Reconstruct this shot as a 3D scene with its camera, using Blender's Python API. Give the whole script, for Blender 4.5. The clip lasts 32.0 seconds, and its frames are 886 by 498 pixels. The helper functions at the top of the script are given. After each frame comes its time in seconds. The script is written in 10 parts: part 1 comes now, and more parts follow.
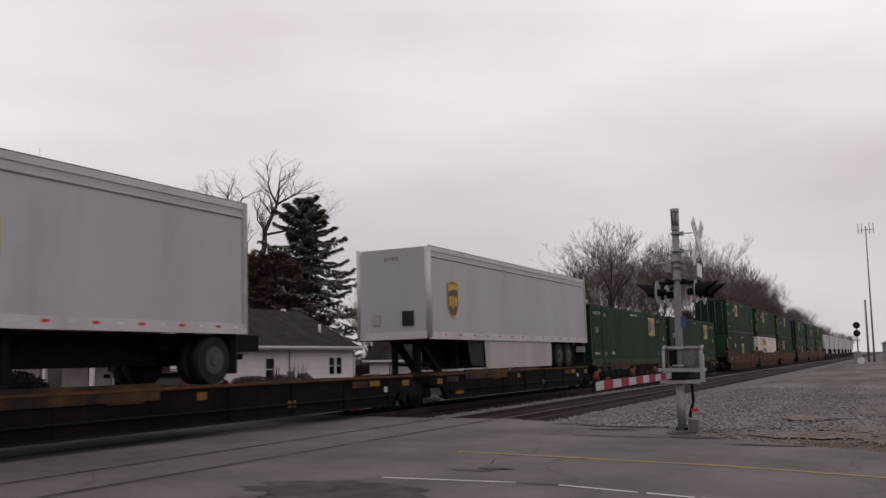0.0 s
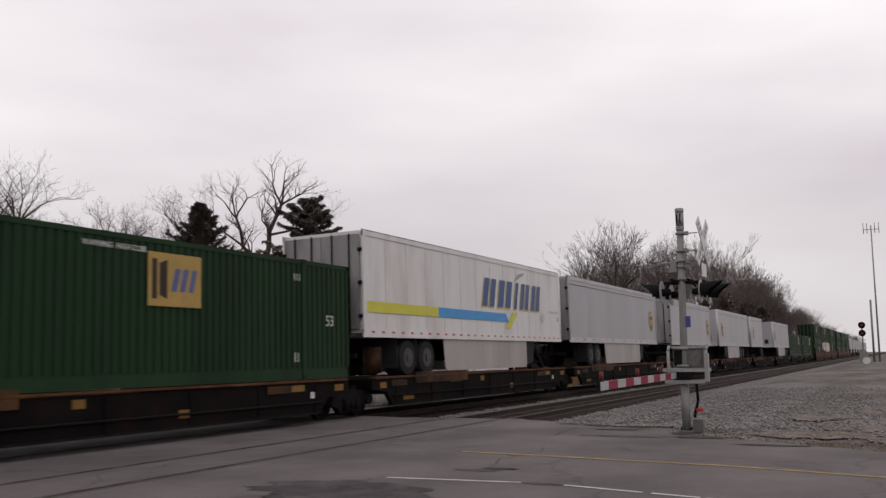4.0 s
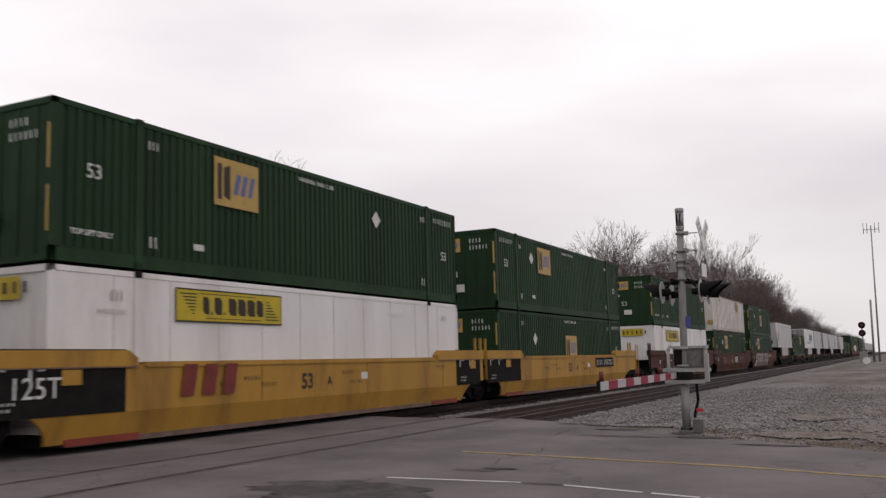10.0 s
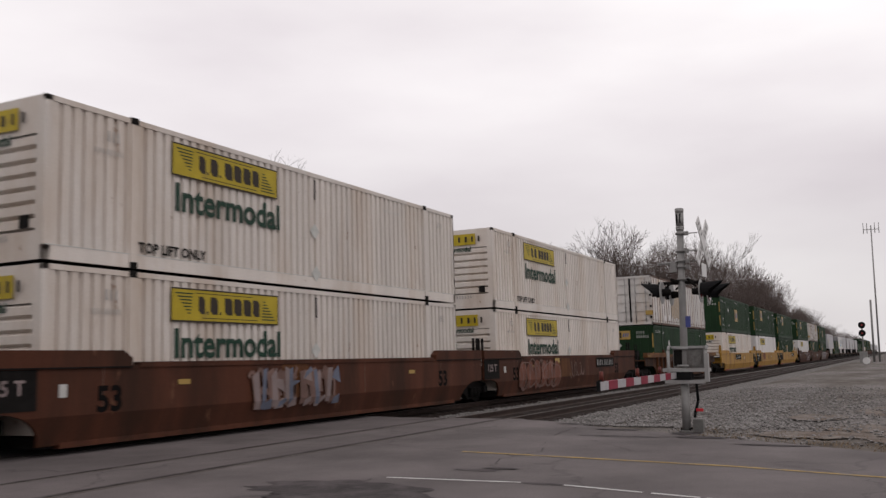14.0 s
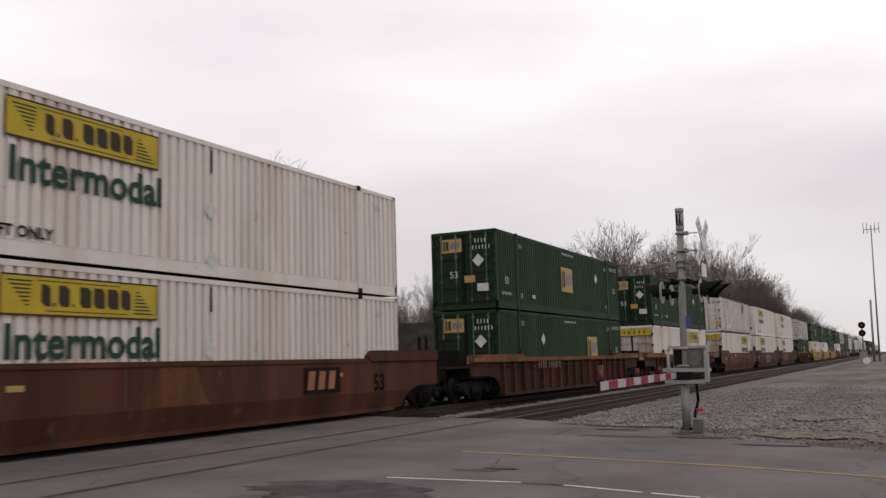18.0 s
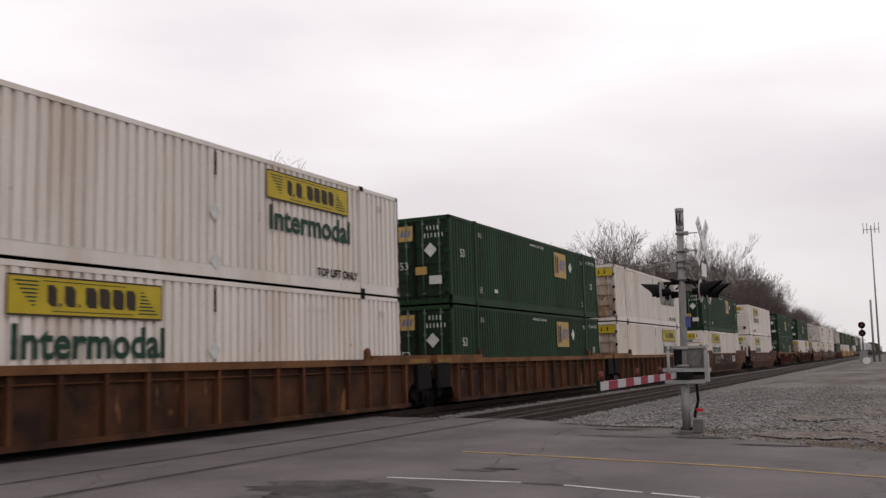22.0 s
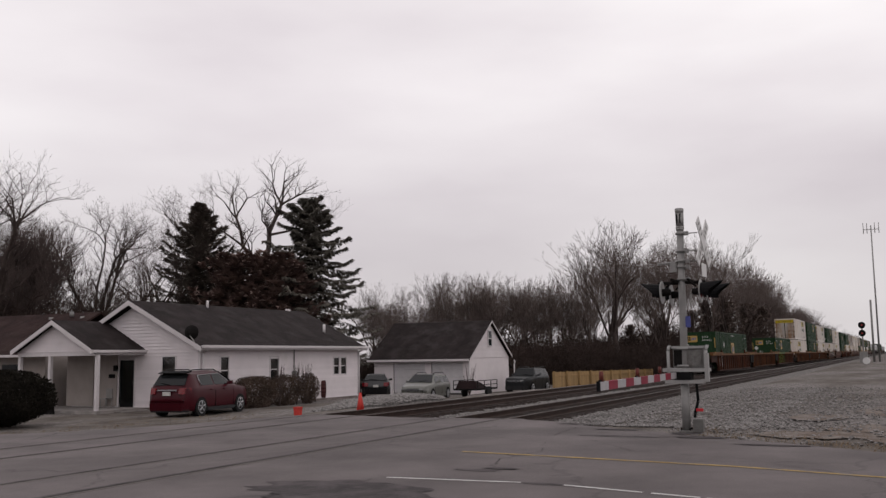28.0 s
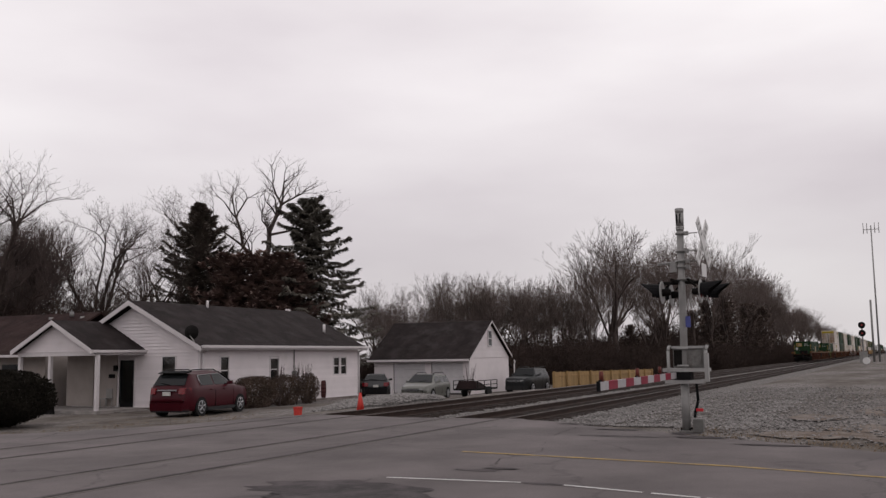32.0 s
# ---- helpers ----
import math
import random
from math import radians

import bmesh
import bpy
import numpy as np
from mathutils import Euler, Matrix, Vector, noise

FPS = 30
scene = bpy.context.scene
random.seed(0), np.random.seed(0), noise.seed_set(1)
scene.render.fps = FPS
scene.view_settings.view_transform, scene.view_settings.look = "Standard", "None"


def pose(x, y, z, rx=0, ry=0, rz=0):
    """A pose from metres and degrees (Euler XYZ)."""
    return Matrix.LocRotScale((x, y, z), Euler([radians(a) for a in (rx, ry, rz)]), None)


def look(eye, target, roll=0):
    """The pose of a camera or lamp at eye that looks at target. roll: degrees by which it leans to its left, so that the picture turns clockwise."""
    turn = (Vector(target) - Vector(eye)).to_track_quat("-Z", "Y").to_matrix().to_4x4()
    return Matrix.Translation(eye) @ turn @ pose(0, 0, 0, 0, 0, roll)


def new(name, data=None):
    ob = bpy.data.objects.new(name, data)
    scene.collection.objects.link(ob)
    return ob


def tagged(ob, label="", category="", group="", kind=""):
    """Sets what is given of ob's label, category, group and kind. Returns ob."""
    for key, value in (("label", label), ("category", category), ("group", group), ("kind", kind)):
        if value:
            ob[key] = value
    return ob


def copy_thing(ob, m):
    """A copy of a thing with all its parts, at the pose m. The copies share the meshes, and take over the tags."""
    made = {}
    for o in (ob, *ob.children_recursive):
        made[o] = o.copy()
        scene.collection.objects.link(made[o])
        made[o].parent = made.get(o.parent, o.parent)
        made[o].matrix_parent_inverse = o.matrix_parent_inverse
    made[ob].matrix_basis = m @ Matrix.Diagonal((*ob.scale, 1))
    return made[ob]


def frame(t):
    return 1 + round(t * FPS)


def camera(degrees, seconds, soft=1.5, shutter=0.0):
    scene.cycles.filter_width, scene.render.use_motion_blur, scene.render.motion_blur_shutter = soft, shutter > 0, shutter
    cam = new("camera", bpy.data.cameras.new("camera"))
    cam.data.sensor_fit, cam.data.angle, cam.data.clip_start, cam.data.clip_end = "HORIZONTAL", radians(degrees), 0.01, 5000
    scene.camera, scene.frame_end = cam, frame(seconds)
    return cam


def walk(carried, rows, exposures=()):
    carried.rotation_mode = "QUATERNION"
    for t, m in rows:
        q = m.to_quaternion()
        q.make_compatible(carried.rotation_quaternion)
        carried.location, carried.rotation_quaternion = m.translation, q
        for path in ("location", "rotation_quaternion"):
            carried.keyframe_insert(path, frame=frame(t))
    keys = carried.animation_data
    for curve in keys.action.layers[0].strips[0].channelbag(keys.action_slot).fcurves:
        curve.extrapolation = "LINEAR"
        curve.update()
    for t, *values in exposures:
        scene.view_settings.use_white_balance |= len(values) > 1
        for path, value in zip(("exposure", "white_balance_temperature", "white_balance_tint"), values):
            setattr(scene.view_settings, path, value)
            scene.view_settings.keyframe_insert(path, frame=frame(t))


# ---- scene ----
# World: x runs along the railway the way the train travels, y across it, z up; rail tops at z = 0.
EYE = (0.0, 0.0, 1.56)
YAW, PITCH, ROLL = 26.163, 6.686, -0.826
cam = camera(51.357, 32.0, soft=1.4, shutter=0.12)


def aim(turn):
    """The camera's pose with its heading turned to the right by that many degrees."""
    a, b = radians(YAW - turn), radians(PITCH)
    ahead = Vector((math.cos(a) * math.cos(b), math.sin(a) * math.cos(b), math.sin(b)))
    return look(EYE, Vector(EYE) + ahead * 20, ROLL)


walk(cam, [(0.0, aim(0.275)), (0.5, aim(0.14)), (1.0, aim(0.085)), (1.5, aim(0.0)), (2.0, aim(0.0)), (32.0, aim(0.0))],
     [(0.0, -0.08, 6600, 14), (3.0, 0.05, 6600, 14), (5.5, 0.03, 6600, 13), (6.1, 0.06, 6600, 13), (7.0, 0.26, 6600, 12), (9.0, 0.30, 6600, 12), (10.0, 0.22, 6600, 12), (12.0, 0.18, 6600, 12), (14.0, 0.12, 6600, 12), (17.0, 0.18, 6600, 12), (19.0, 0.2, 6600, 12), (22.0, 0.22, 6600, 12), (23.5, 0.04, 6600, 13), (25.0, 0.02, 6600, 13), (28.0, 0.02, 6600, 13), (32.0, 0.02, 6600, 13)])

# ---- overcast daylight ----
world = bpy.data.worlds.new("overcast_sky")
scene.world = world
world.use_nodes = True
wn, wl = world.node_tree.nodes, world.node_tree.links
wn.clear()
w_out, w_bg, w_sky = wn.new("ShaderNodeOutputWorld"), wn.new("ShaderNodeBackground"), wn.new("ShaderNodeTexSky")
w_sky.sky_type, w_sky.sun_disc = "NISHITA", False
w_sky.sun_elevation, w_sky.sun_rotation = radians(38), radians(200)
w_co, w_map, w_map2 = wn.new("ShaderNodeTexCoord"), wn.new("ShaderNodeMapping"), wn.new("ShaderNodeMapping")
w_n1, w_n2 = wn.new("ShaderNodeTexNoise"), wn.new("ShaderNodeTexNoise")
w_map.inputs["Scale"].default_value = (0.9, 0.9, 3.6)
w_map.inputs["Location"].default_value = (0.3, 0.1, 0.55)
w_map2.inputs["Scale"].default_value = (1.8, 1.8, 6.0)
w_n1.inputs["Scale"].default_value, w_n1.inputs["Detail"].default_value, w_n1.inputs["Roughness"].default_value = 1.3, 3, 0.4
w_n2.inputs["Scale"].default_value, w_n2.inputs["Detail"].default_value = 1.3, 5
w_mixn, w_ramp = wn.new("ShaderNodeMath"), wn.new("ShaderNodeValToRGB")
w_mixn.operation = "MULTIPLY_ADD"
w_mixn.inputs[1].default_value = 0.35
w_add = wn.new("ShaderNodeMath")
w_add.operation = "MULTIPLY"
w_add.inputs[1].default_value = 0.65
w_ramp.color_ramp.elements[0].position, w_ramp.color_ramp.elements[0].color = 0.31, (0.70, 0.658, 0.686, 1)
w_ramp.color_ramp.elements[1].position, w_ramp.color_ramp.elements[1].color = 0.565, (0.955, 0.935, 0.94, 1)
w_mix = wn.new("ShaderNodeMix")
w_mix.data_type = "RGBA"
w_mix.inputs["Factor"].default_value = 0.996
wl.new(w_co.outputs["Generated"], w_map.inputs["Vector"])
wl.new(w_co.outputs["Generated"], w_map2.inputs["Vector"])
wl.new(w_map.outputs["Vector"], w_n1.inputs["Vector"])
wl.new(w_map2.outputs["Vector"], w_n2.inputs["Vector"])
wl.new(w_n1.outputs["Fac"], w_add.inputs[0])
wl.new(w_n2.outputs["Fac"], w_mixn.inputs[0])
wl.new(w_add.outputs[0], w_mixn.inputs[2])
wl.new(w_mixn.outputs[0], w_ramp.inputs["Fac"])
wl.new(w_sky.outputs["Color"], w_mix.inputs["A"])
wl.new(w_ramp.outputs["Color"], w_mix.inputs["B"])
# an overcast sky is darker towards the horizon
w_sep, w_low, w_dim = wn.new("ShaderNodeSeparateXYZ"), wn.new("ShaderNodeMapRange"), wn.new("ShaderNodeVectorMath")
w_low.interpolation_type = "SMOOTHSTEP"
w_low.inputs["From Min"].default_value, w_low.inputs["From Max"].default_value = 0.02, 0.30
w_low.inputs["To Min"].default_value, w_low.inputs["To Max"].default_value = 0.74, 1.0
w_dim.operation = "SCALE"
wl.new(w_co.outputs["Generated"], w_sep.inputs["Vector"])
wl.new(w_sep.outputs["Z"], w_low.inputs["Value"])
wl.new(w_mix.outputs["Result"], w_dim.inputs[0])
wl.new(w_low.outputs[0], w_dim.inputs["Scale"])
wl.new(w_dim.outputs[0], w_bg.inputs["Color"])
wl.new(w_bg.outputs[0], w_out.inputs["Surface"])
w_bg.inputs["Strength"].default_value = 1.0
sun_data = bpy.data.lights.new("sun", "SUN")
sun_data.energy, sun_data.angle, sun_data.color = 0.3, radians(40), (1.0, 0.97, 0.93)
sun = new("sun", sun_data)
sun.matrix_world = look((0, 0, 60), (22, 40, 0))


# ---- materials ----
def mat(name, color, rough=0.7, metal=0.0, var=0.25, scale=3.0, fine=40.0, bump=0.0, dirt=None, dirt_at=0.62, streak=False, piece=0.0, spec=0.2, spots=None):
    """A surface with variation at two scales, optional dirt or rust patches, and fine relief."""
    m = bpy.data.materials.new(name)
    m.use_nodes = True
    n, l = m.node_tree.nodes, m.node_tree.links
    b = n["Principled BSDF"]
    b.inputs["Roughness"].default_value, b.inputs["Metallic"].default_value = rough, metal
    b.inputs["Specular IOR Level"].default_value = spec
    co = n.new("ShaderNodeTexCoord")
    mp = n.new("ShaderNodeMapping")
    mp.inputs["Scale"].default_value = (1, 1, 0.22) if streak else (1, 1, 1)
    l.new(co.outputs["Object"], mp.inputs["Vector"])
    big, small = n.new("ShaderNodeTexNoise"), n.new("ShaderNodeTexNoise")
    big.inputs["Scale"].default_value, big.inputs["Detail"].default_value = scale, 5
    small.inputs["Scale"].default_value, small.inputs["Detail"].default_value = fine, 3
    l.new(mp.outputs[0], big.inputs["Vector"])
    l.new(co.outputs["Object"], small.inputs["Vector"])
    ramp = n.new("ShaderNodeMapRange")
    ramp.inputs["From Min"].default_value, ramp.inputs["From Max"].default_value = 0.3, 0.7
    ramp.inputs["To Min"].default_value, ramp.inputs["To Max"].default_value = 1 - var, 1 + var
    l.new(big.outputs["Fac"], ramp.inputs["Value"])
    ramp2 = n.new("ShaderNodeMapRange")
    ramp2.inputs["From Min"].default_value, ramp2.inputs["From Max"].default_value = 0.3, 0.7
    ramp2.inputs["To Min"].default_value, ramp2.inputs["To Max"].default_value = 1 - var * 0.5, 1 + var * 0.5
    l.new(small.outputs["Fac"], ramp2.inputs["Value"])
    mul = n.new("ShaderNodeMath")
    mul.operation = "MULTIPLY"
    l.new(ramp.outputs[0], mul.inputs[0])
    l.new(ramp2.outputs[0], mul.inputs[1])
    value = mul.outputs[0]
    if piece:
        info, rp, m2 = n.new("ShaderNodeObjectInfo"), n.new("ShaderNodeMapRange"), n.new("ShaderNodeMath")
        rp.inputs["To Min"].default_value, rp.inputs["To Max"].default_value = 1 - piece, 1 + piece
        l.new(info.outputs["Random"], rp.inputs["Value"])
        m2.operation = "MULTIPLY"
        l.new(rp.outputs[0], m2.inputs[0])
        l.new(value, m2.inputs[1])
        value = m2.outputs[0]
    tint = n.new("ShaderNodeVectorMath")
    tint.operation = "SCALE"
    tint.inputs[0].default_value = color[:3]
    l.new(value, tint.inputs["Scale"])
    col = tint.outputs[0]
    if dirt:
        dn, dr, dm = n.new("ShaderNodeTexNoise"), n.new("ShaderNodeMapRange"), n.new("ShaderNodeMix")
        dn.inputs["Scale"].default_value, dn.inputs["Detail"].default_value, dn.inputs["Roughness"].default_value = scale * 0.8, 8, 0.65
        l.new(mp.outputs[0], dn.inputs["Vector"])
        dr.inputs["From Min"].default_value, dr.inputs["From Max"].default_value = dirt_at - 0.1, dirt_at + 0.1
        l.new(dn.outputs["Fac"], dr.inputs["Value"])
        dm.data_type = "RGBA"
        dm.inputs["B"].default_value = (*dirt, 1)
        l.new(dr.outputs[0], dm.inputs["Factor"])
        l.new(col, dm.inputs["A"])
        col = dm.outputs["Result"]
    if spots:
        sn, sr, sm = n.new("ShaderNodeTexNoise"), n.new("ShaderNodeMapRange"), n.new("ShaderNodeMix")
        sn.inputs["Scale"].default_value, sn.inputs["Detail"].default_value, sn.inputs["Roughness"].default_value = spots[1], 4, 0.6
        smap = n.new("ShaderNodeMapping")
        smap.inputs["Scale"].default_value = (1, 1, 0.45)
        l.new(co.outputs["Object"], smap.inputs["Vector"])
        l.new(smap.outputs[0], sn.inputs["Vector"])
        sr.inputs["From Min"].default_value, sr.inputs["From Max"].default_value = spots[2], spots[2] + 0.06
        l.new(sn.outputs["Fac"], sr.inputs["Value"])
        sm.data_type = "RGBA"
        sm.inputs["B"].default_value = (*spots[0], 1)
        l.new(sr.outputs[0], sm.inputs["Factor"])
        l.new(col, sm.inputs["A"])
        col = sm.outputs["Result"]
    l.new(col, b.inputs["Base Color"])
    if bump:
        bp = n.new("ShaderNodeBump")
        bp.inputs["Strength"].default_value, bp.inputs["Distance"].default_value = bump, 0.02
        l.new(small.outputs["Fac"], bp.inputs["Height"])
        l.new(bp.outputs[0], b.inputs["Normal"])
    return m


def glass_dark(name, color=(0.015, 0.017, 0.02)):
    m = mat(name, color, 0.06, 0.0, 0.1, 2, 10, spec=0.22)
    return m


GREEN = mat("container_green_paint", (0.0115, 0.0325, 0.0130), 0.6, 0, 0.24, 0.7, 25, 0.03, (0.0075, 0.0175, 0.0085), 0.62, True, 0.12, 0.12, ((0.03, 0.038, 0.026), 2.6, 0.70))
WHITE = mat("container_white_paint", (0.575, 0.525, 0.485), 0.5, 0, 0.10, 0.8, 30, 0.03, (0.45, 0.365, 0.30), 0.60, True, 0.07, spots=((0.24, 0.15, 0.10), 4.5, 0.685))
WHITE_OLD = mat("weathered_white_panel", (0.50, 0.475, 0.455), 0.5, 0, 0.1, 0.9, 30, 0.03, (0.40, 0.30, 0.22), 0.62, True, 0.05, spots=((0.24, 0.14, 0.09), 4.0, 0.68))
BRIGHT = mat("bright_white_panel", (0.57, 0.55, 0.545), 0.45, 0, 0.07, 0.8, 30, 0.02, (0.44, 0.405, 0.385), 0.62, True, 0.03, spots=((0.25, 0.2, 0.17), 3.2, 0.72))
SILVER = mat("trailer_grey_paint", (0.325, 0.315, 0.33), 0.45, 0.0, 0.07, 0.6, 30, 0.02, (0.255, 0.24, 0.24), 0.70, True, 0.05)
# Darker green for the doors, castings and rail line of green containers.
GREEN_D = mat("darker_green_paint", (0.0095, 0.024, 0.011), 0.65, 0, 0.25, 1.5, 25, 0.04, (0.012, 0.014, 0.011), 0.58, True, 0.07, 0.12)
ROD_GREEN = mat("worn_green_lock_rod", (0.075, 0.10, 0.082), 0.6, 0.1, 0.25, 3, 30)
WHITE_DOOR = mat("rust_stained_white_door", (0.46, 0.42, 0.38), 0.55, 0, 0.1, 0.9, 30, 0.03, (0.22, 0.13, 0.075), 0.53, True, 0.05, spots=((0.16, 0.085, 0.05), 3.0, 0.60))
# Sheets between ribs: grime plus a darker tone for shade in the bays.
SHEET = mat("grimy_shaded_brown_sheet", (0.046, 0.0195, 0.0133), 0.75, 0, 0.3, 0.9, 30, 0.06, (0.022, 0.012, 0.009), 0.5, True, 0.12, 0.1, ((0.085, 0.036, 0.02), 2.4, 0.66))
SHEET_O = mat("grimy_shaded_orange_sheet", (0.062, 0.026, 0.013), 0.75, 0, 0.45, 0.9, 30, 0.06, (0.02, 0.0115, 0.008), 0.5, False, 0.12, 0.1, ((0.17, 0.085, 0.03), 1.5, 0.62))
RIBS_O = mat("grimy_orange_rib", (0.08075, 0.03116, 0.0144), 0.75, 0, 0.4, 1.2, 30, 0.06, (0.035, 0.017, 0.011), 0.54, True, 0.12, 0.1)
CHORD = mat("faded_orange_brown_chord", (0.125, 0.056, 0.024), 0.7, 0, 0.35, 0.9, 30, 0.05, (0.05, 0.026, 0.016), 0.58, False, 0.15, 0.1)
DULL = mat("dull_weathered_rail", (0.15, 0.145, 0.145), 0.6, 0.2, 0.25, 1.2, 30, 0.04, (0.09, 0.08, 0.075), 0.6)
SKIRT = mat("scuffed_pale_skirt", (0.33, 0.30, 0.29), 0.5, 0, 0.14, 0.8, 30, 0.02, (0.2, 0.18, 0.17), 0.62, True)
RAIL_P = mat("pale_trailer_rail", (0.40, 0.385, 0.395), 0.45, 0.1, 0.12, 0.9, 30, 0.03, (0.29, 0.265, 0.26), 0.64, True)
TDOOR = mat("road_grimed_trailer_door", (0.25, 0.24, 0.245), 0.55, 0.0, 0.2, 0.8, 30, 0.03, (0.075, 0.065, 0.06), 0.56, True, 0.05)
RIB = mat("rusty_panel_joint", (0.115, 0.075, 0.06), 0.75, 0.1, 0.3, 3, 30)
GRIME = mat("grimy_dark_steel", (0.009, 0.008, 0.0076), 0.85, 0.0, 0.35, 4, 40, 0.1, spec=0.08)
BLACK = mat("black_rubber", (0.018, 0.018, 0.019), 0.8, 0, 0.25, 5, 60, 0.1)
BROWN = mat("weathered_brown_car_paint", (0.069, 0.025, 0.0145), 0.7, 0, 0.26, 0.9, 30, 0.05, (0.034, 0.016, 0.0105), 0.54, True, 0.12, 0.1, ((0.11, 0.05, 0.03), 3.0, 0.66))
ORANGE = mat("rusted_orange_car_paint", (0.098, 0.041, 0.017), 0.7, 0, 0.22, 0.9, 30, 0.05, (0.042, 0.02, 0.013), 0.55, True, 0.1, 0.1, ((0.14, 0.07, 0.03), 3.0, 0.65))
YELLOWC = mat("yellow_car_paint", (0.31, 0.165, 0.027), 0.6, 0, 0.12, 0.8, 30, 0.03, (0.15, 0.075, 0.02), 0.6, True, 0.05)
SPINE = mat("dark_spine_car_steel", (0.0045, 0.0036, 0.0034), 0.85, 0.0, 0.35, 1.2, 30, 0.08, (0.014, 0.007, 0.005), 0.62, spec=0.08)
SPINEY = mat("faded_yellow_platform", (0.058, 0.026, 0.008), 0.75, 0, 0.3, 1.5, 30, 0.06, (0.012, 0.007, 0.005), 0.48)
LOGO_Y = mat("golden_yellow_sign", (0.34, 0.225, 0.065), 0.5, 0, 0.1, 2, 30, 0, (0.29, 0.19, 0.07), 0.66)
SIGN_Y = mat("lemon_yellow_sign", (0.38, 0.285, 0.018), 0.5, 0, 0.1, 2, 30, 0, (0.27, 0.20, 0.04), 0.66)
INK_BR = mat("dark_brown_ink", (0.03, 0.022, 0.016), 0.6, 0, 0.15)
INK_BL = mat("blue_ink", (0.085, 0.105, 0.22), 0.55, 0, 0.15)
INK_GR = mat("dark_green_ink", (0.01, 0.036, 0.022), 0.6, 0, 0.15)
INK_W = mat("white_stencil_paint", (0.45, 0.45, 0.43), 0.6, 0, 0.15)
INK_LG = mat("pale_grey_decal", (0.46, 0.45, 0.43), 0.6, 0, 0.15)
RED = mat("red_reflector", (0.42, 0.02, 0.02), 0.35, 0, 0.1)
SHIELD_B = mat("brown_shield", (0.055, 0.028, 0.012), 0.4, 0, 0.1)
SHIELD_Y = mat("gold_shield", (0.40, 0.235, 0.03), 0.4, 0, 0.1)
SWIFT_B = mat("bright_blue_lettering", (0.028, 0.058, 0.17), 0.4, 0, 0.06)
SKY_B = mat("sky_blue_stripe", (0.04, 0.23, 0.50), 0.4, 0, 0.06)
LIME = mat("yellow_green_stripe", (0.48, 0.45, 0.05), 0.4, 0, 0.06)
STEEL = mat("worn_grey_steel", (0.30, 0.29, 0.28), 0.55, 0.5, 0.15, 3, 40, 0.04)
TYRE = mat("tyre_rubber", (0.013, 0.013, 0.0135), 0.85, 0, 0.25, 5, 60, 0.1)
RIM = mat("dull_wheel_rim", (0.055, 0.052, 0.051), 0.6, 0.2, 0.15)
LAMP_RED0 = mat("dull_red_marker_lens", (0.12, 0.012, 0.012), 0.3)
STAIN = mat("beige_stained_panel", (0.36, 0.29, 0.215), 0.6, 0, 0.2, 1.4, 30, 0.03, (0.45, 0.40, 0.35), 0.56, True)
RUSTED = mat("pale_rust_streak", (0.105, 0.045, 0.02), 0.75, 0, 0.35, 1.1, 20, 0.03, (0.06, 0.025, 0.014), 0.5, True, spec=0.1)
GRAF_W = mat("whitish_spray_paint", (0.36, 0.345, 0.34), 0.7, 0, 0.15, 1.5)
GRAF_P = mat("pinkish_grey_spray_paint", (0.2, 0.155, 0.15), 0.7, 0, 0.2, 1.5)
GRAF_K = mat("black_spray_paint", (0.035, 0.03, 0.03), 0.7, 0, 0.2, 1.5)
GRAF_K2 = mat("smoky_dark_spray_paint", (0.075, 0.062, 0.062), 0.7, 0, 0.35, 1.5)
GRAF_F = mat("greyish_pink_spray_field", (0.27, 0.25, 0.25), 0.7, 0, 0.25, 1.2, 20, 0, (0.17, 0.14, 0.14), 0.58)
GRAF_C = mat("greenish_white_spray_edge", (0.33, 0.35, 0.27), 0.7, 0, 0.2, 1.5)
SPINEY2 = mat("scuffed_yellow_paint", (0.16, 0.085, 0.02), 0.7, 0, 0.3, 2)
GRAF_BL = mat("greyish_blue_spray_paint", (0.11, 0.12, 0.16), 0.7, 0, 0.3, 1.5)
GRAF_M = mat("dull_maroon_spray_paint", (0.09, 0.018, 0.02), 0.7, 0, 0.3, 1.5)
GRAF_D = mat("smeared_dark_spray_paint", (0.045, 0.026, 0.018), 0.7, 0, 0.4, 1.5)
GRAF_S = mat("faded_pink_brown_spray_paint", (0.15, 0.09, 0.075), 0.7, 0, 0.3, 1.5)
GRAF_L = mat("lime_spray_paint", (0.11, 0.20, 0.014), 0.7, 0, 0.2, 1.5)
GRAF_G = mat("vivid_green_spray_paint", (0.012, 0.13, 0.032), 0.7, 0, 0.2, 1.5)
GRAF_B = mat("rust_orange_spray_paint", (0.22, 0.10, 0.04), 0.7, 0, 0.2, 1.5)


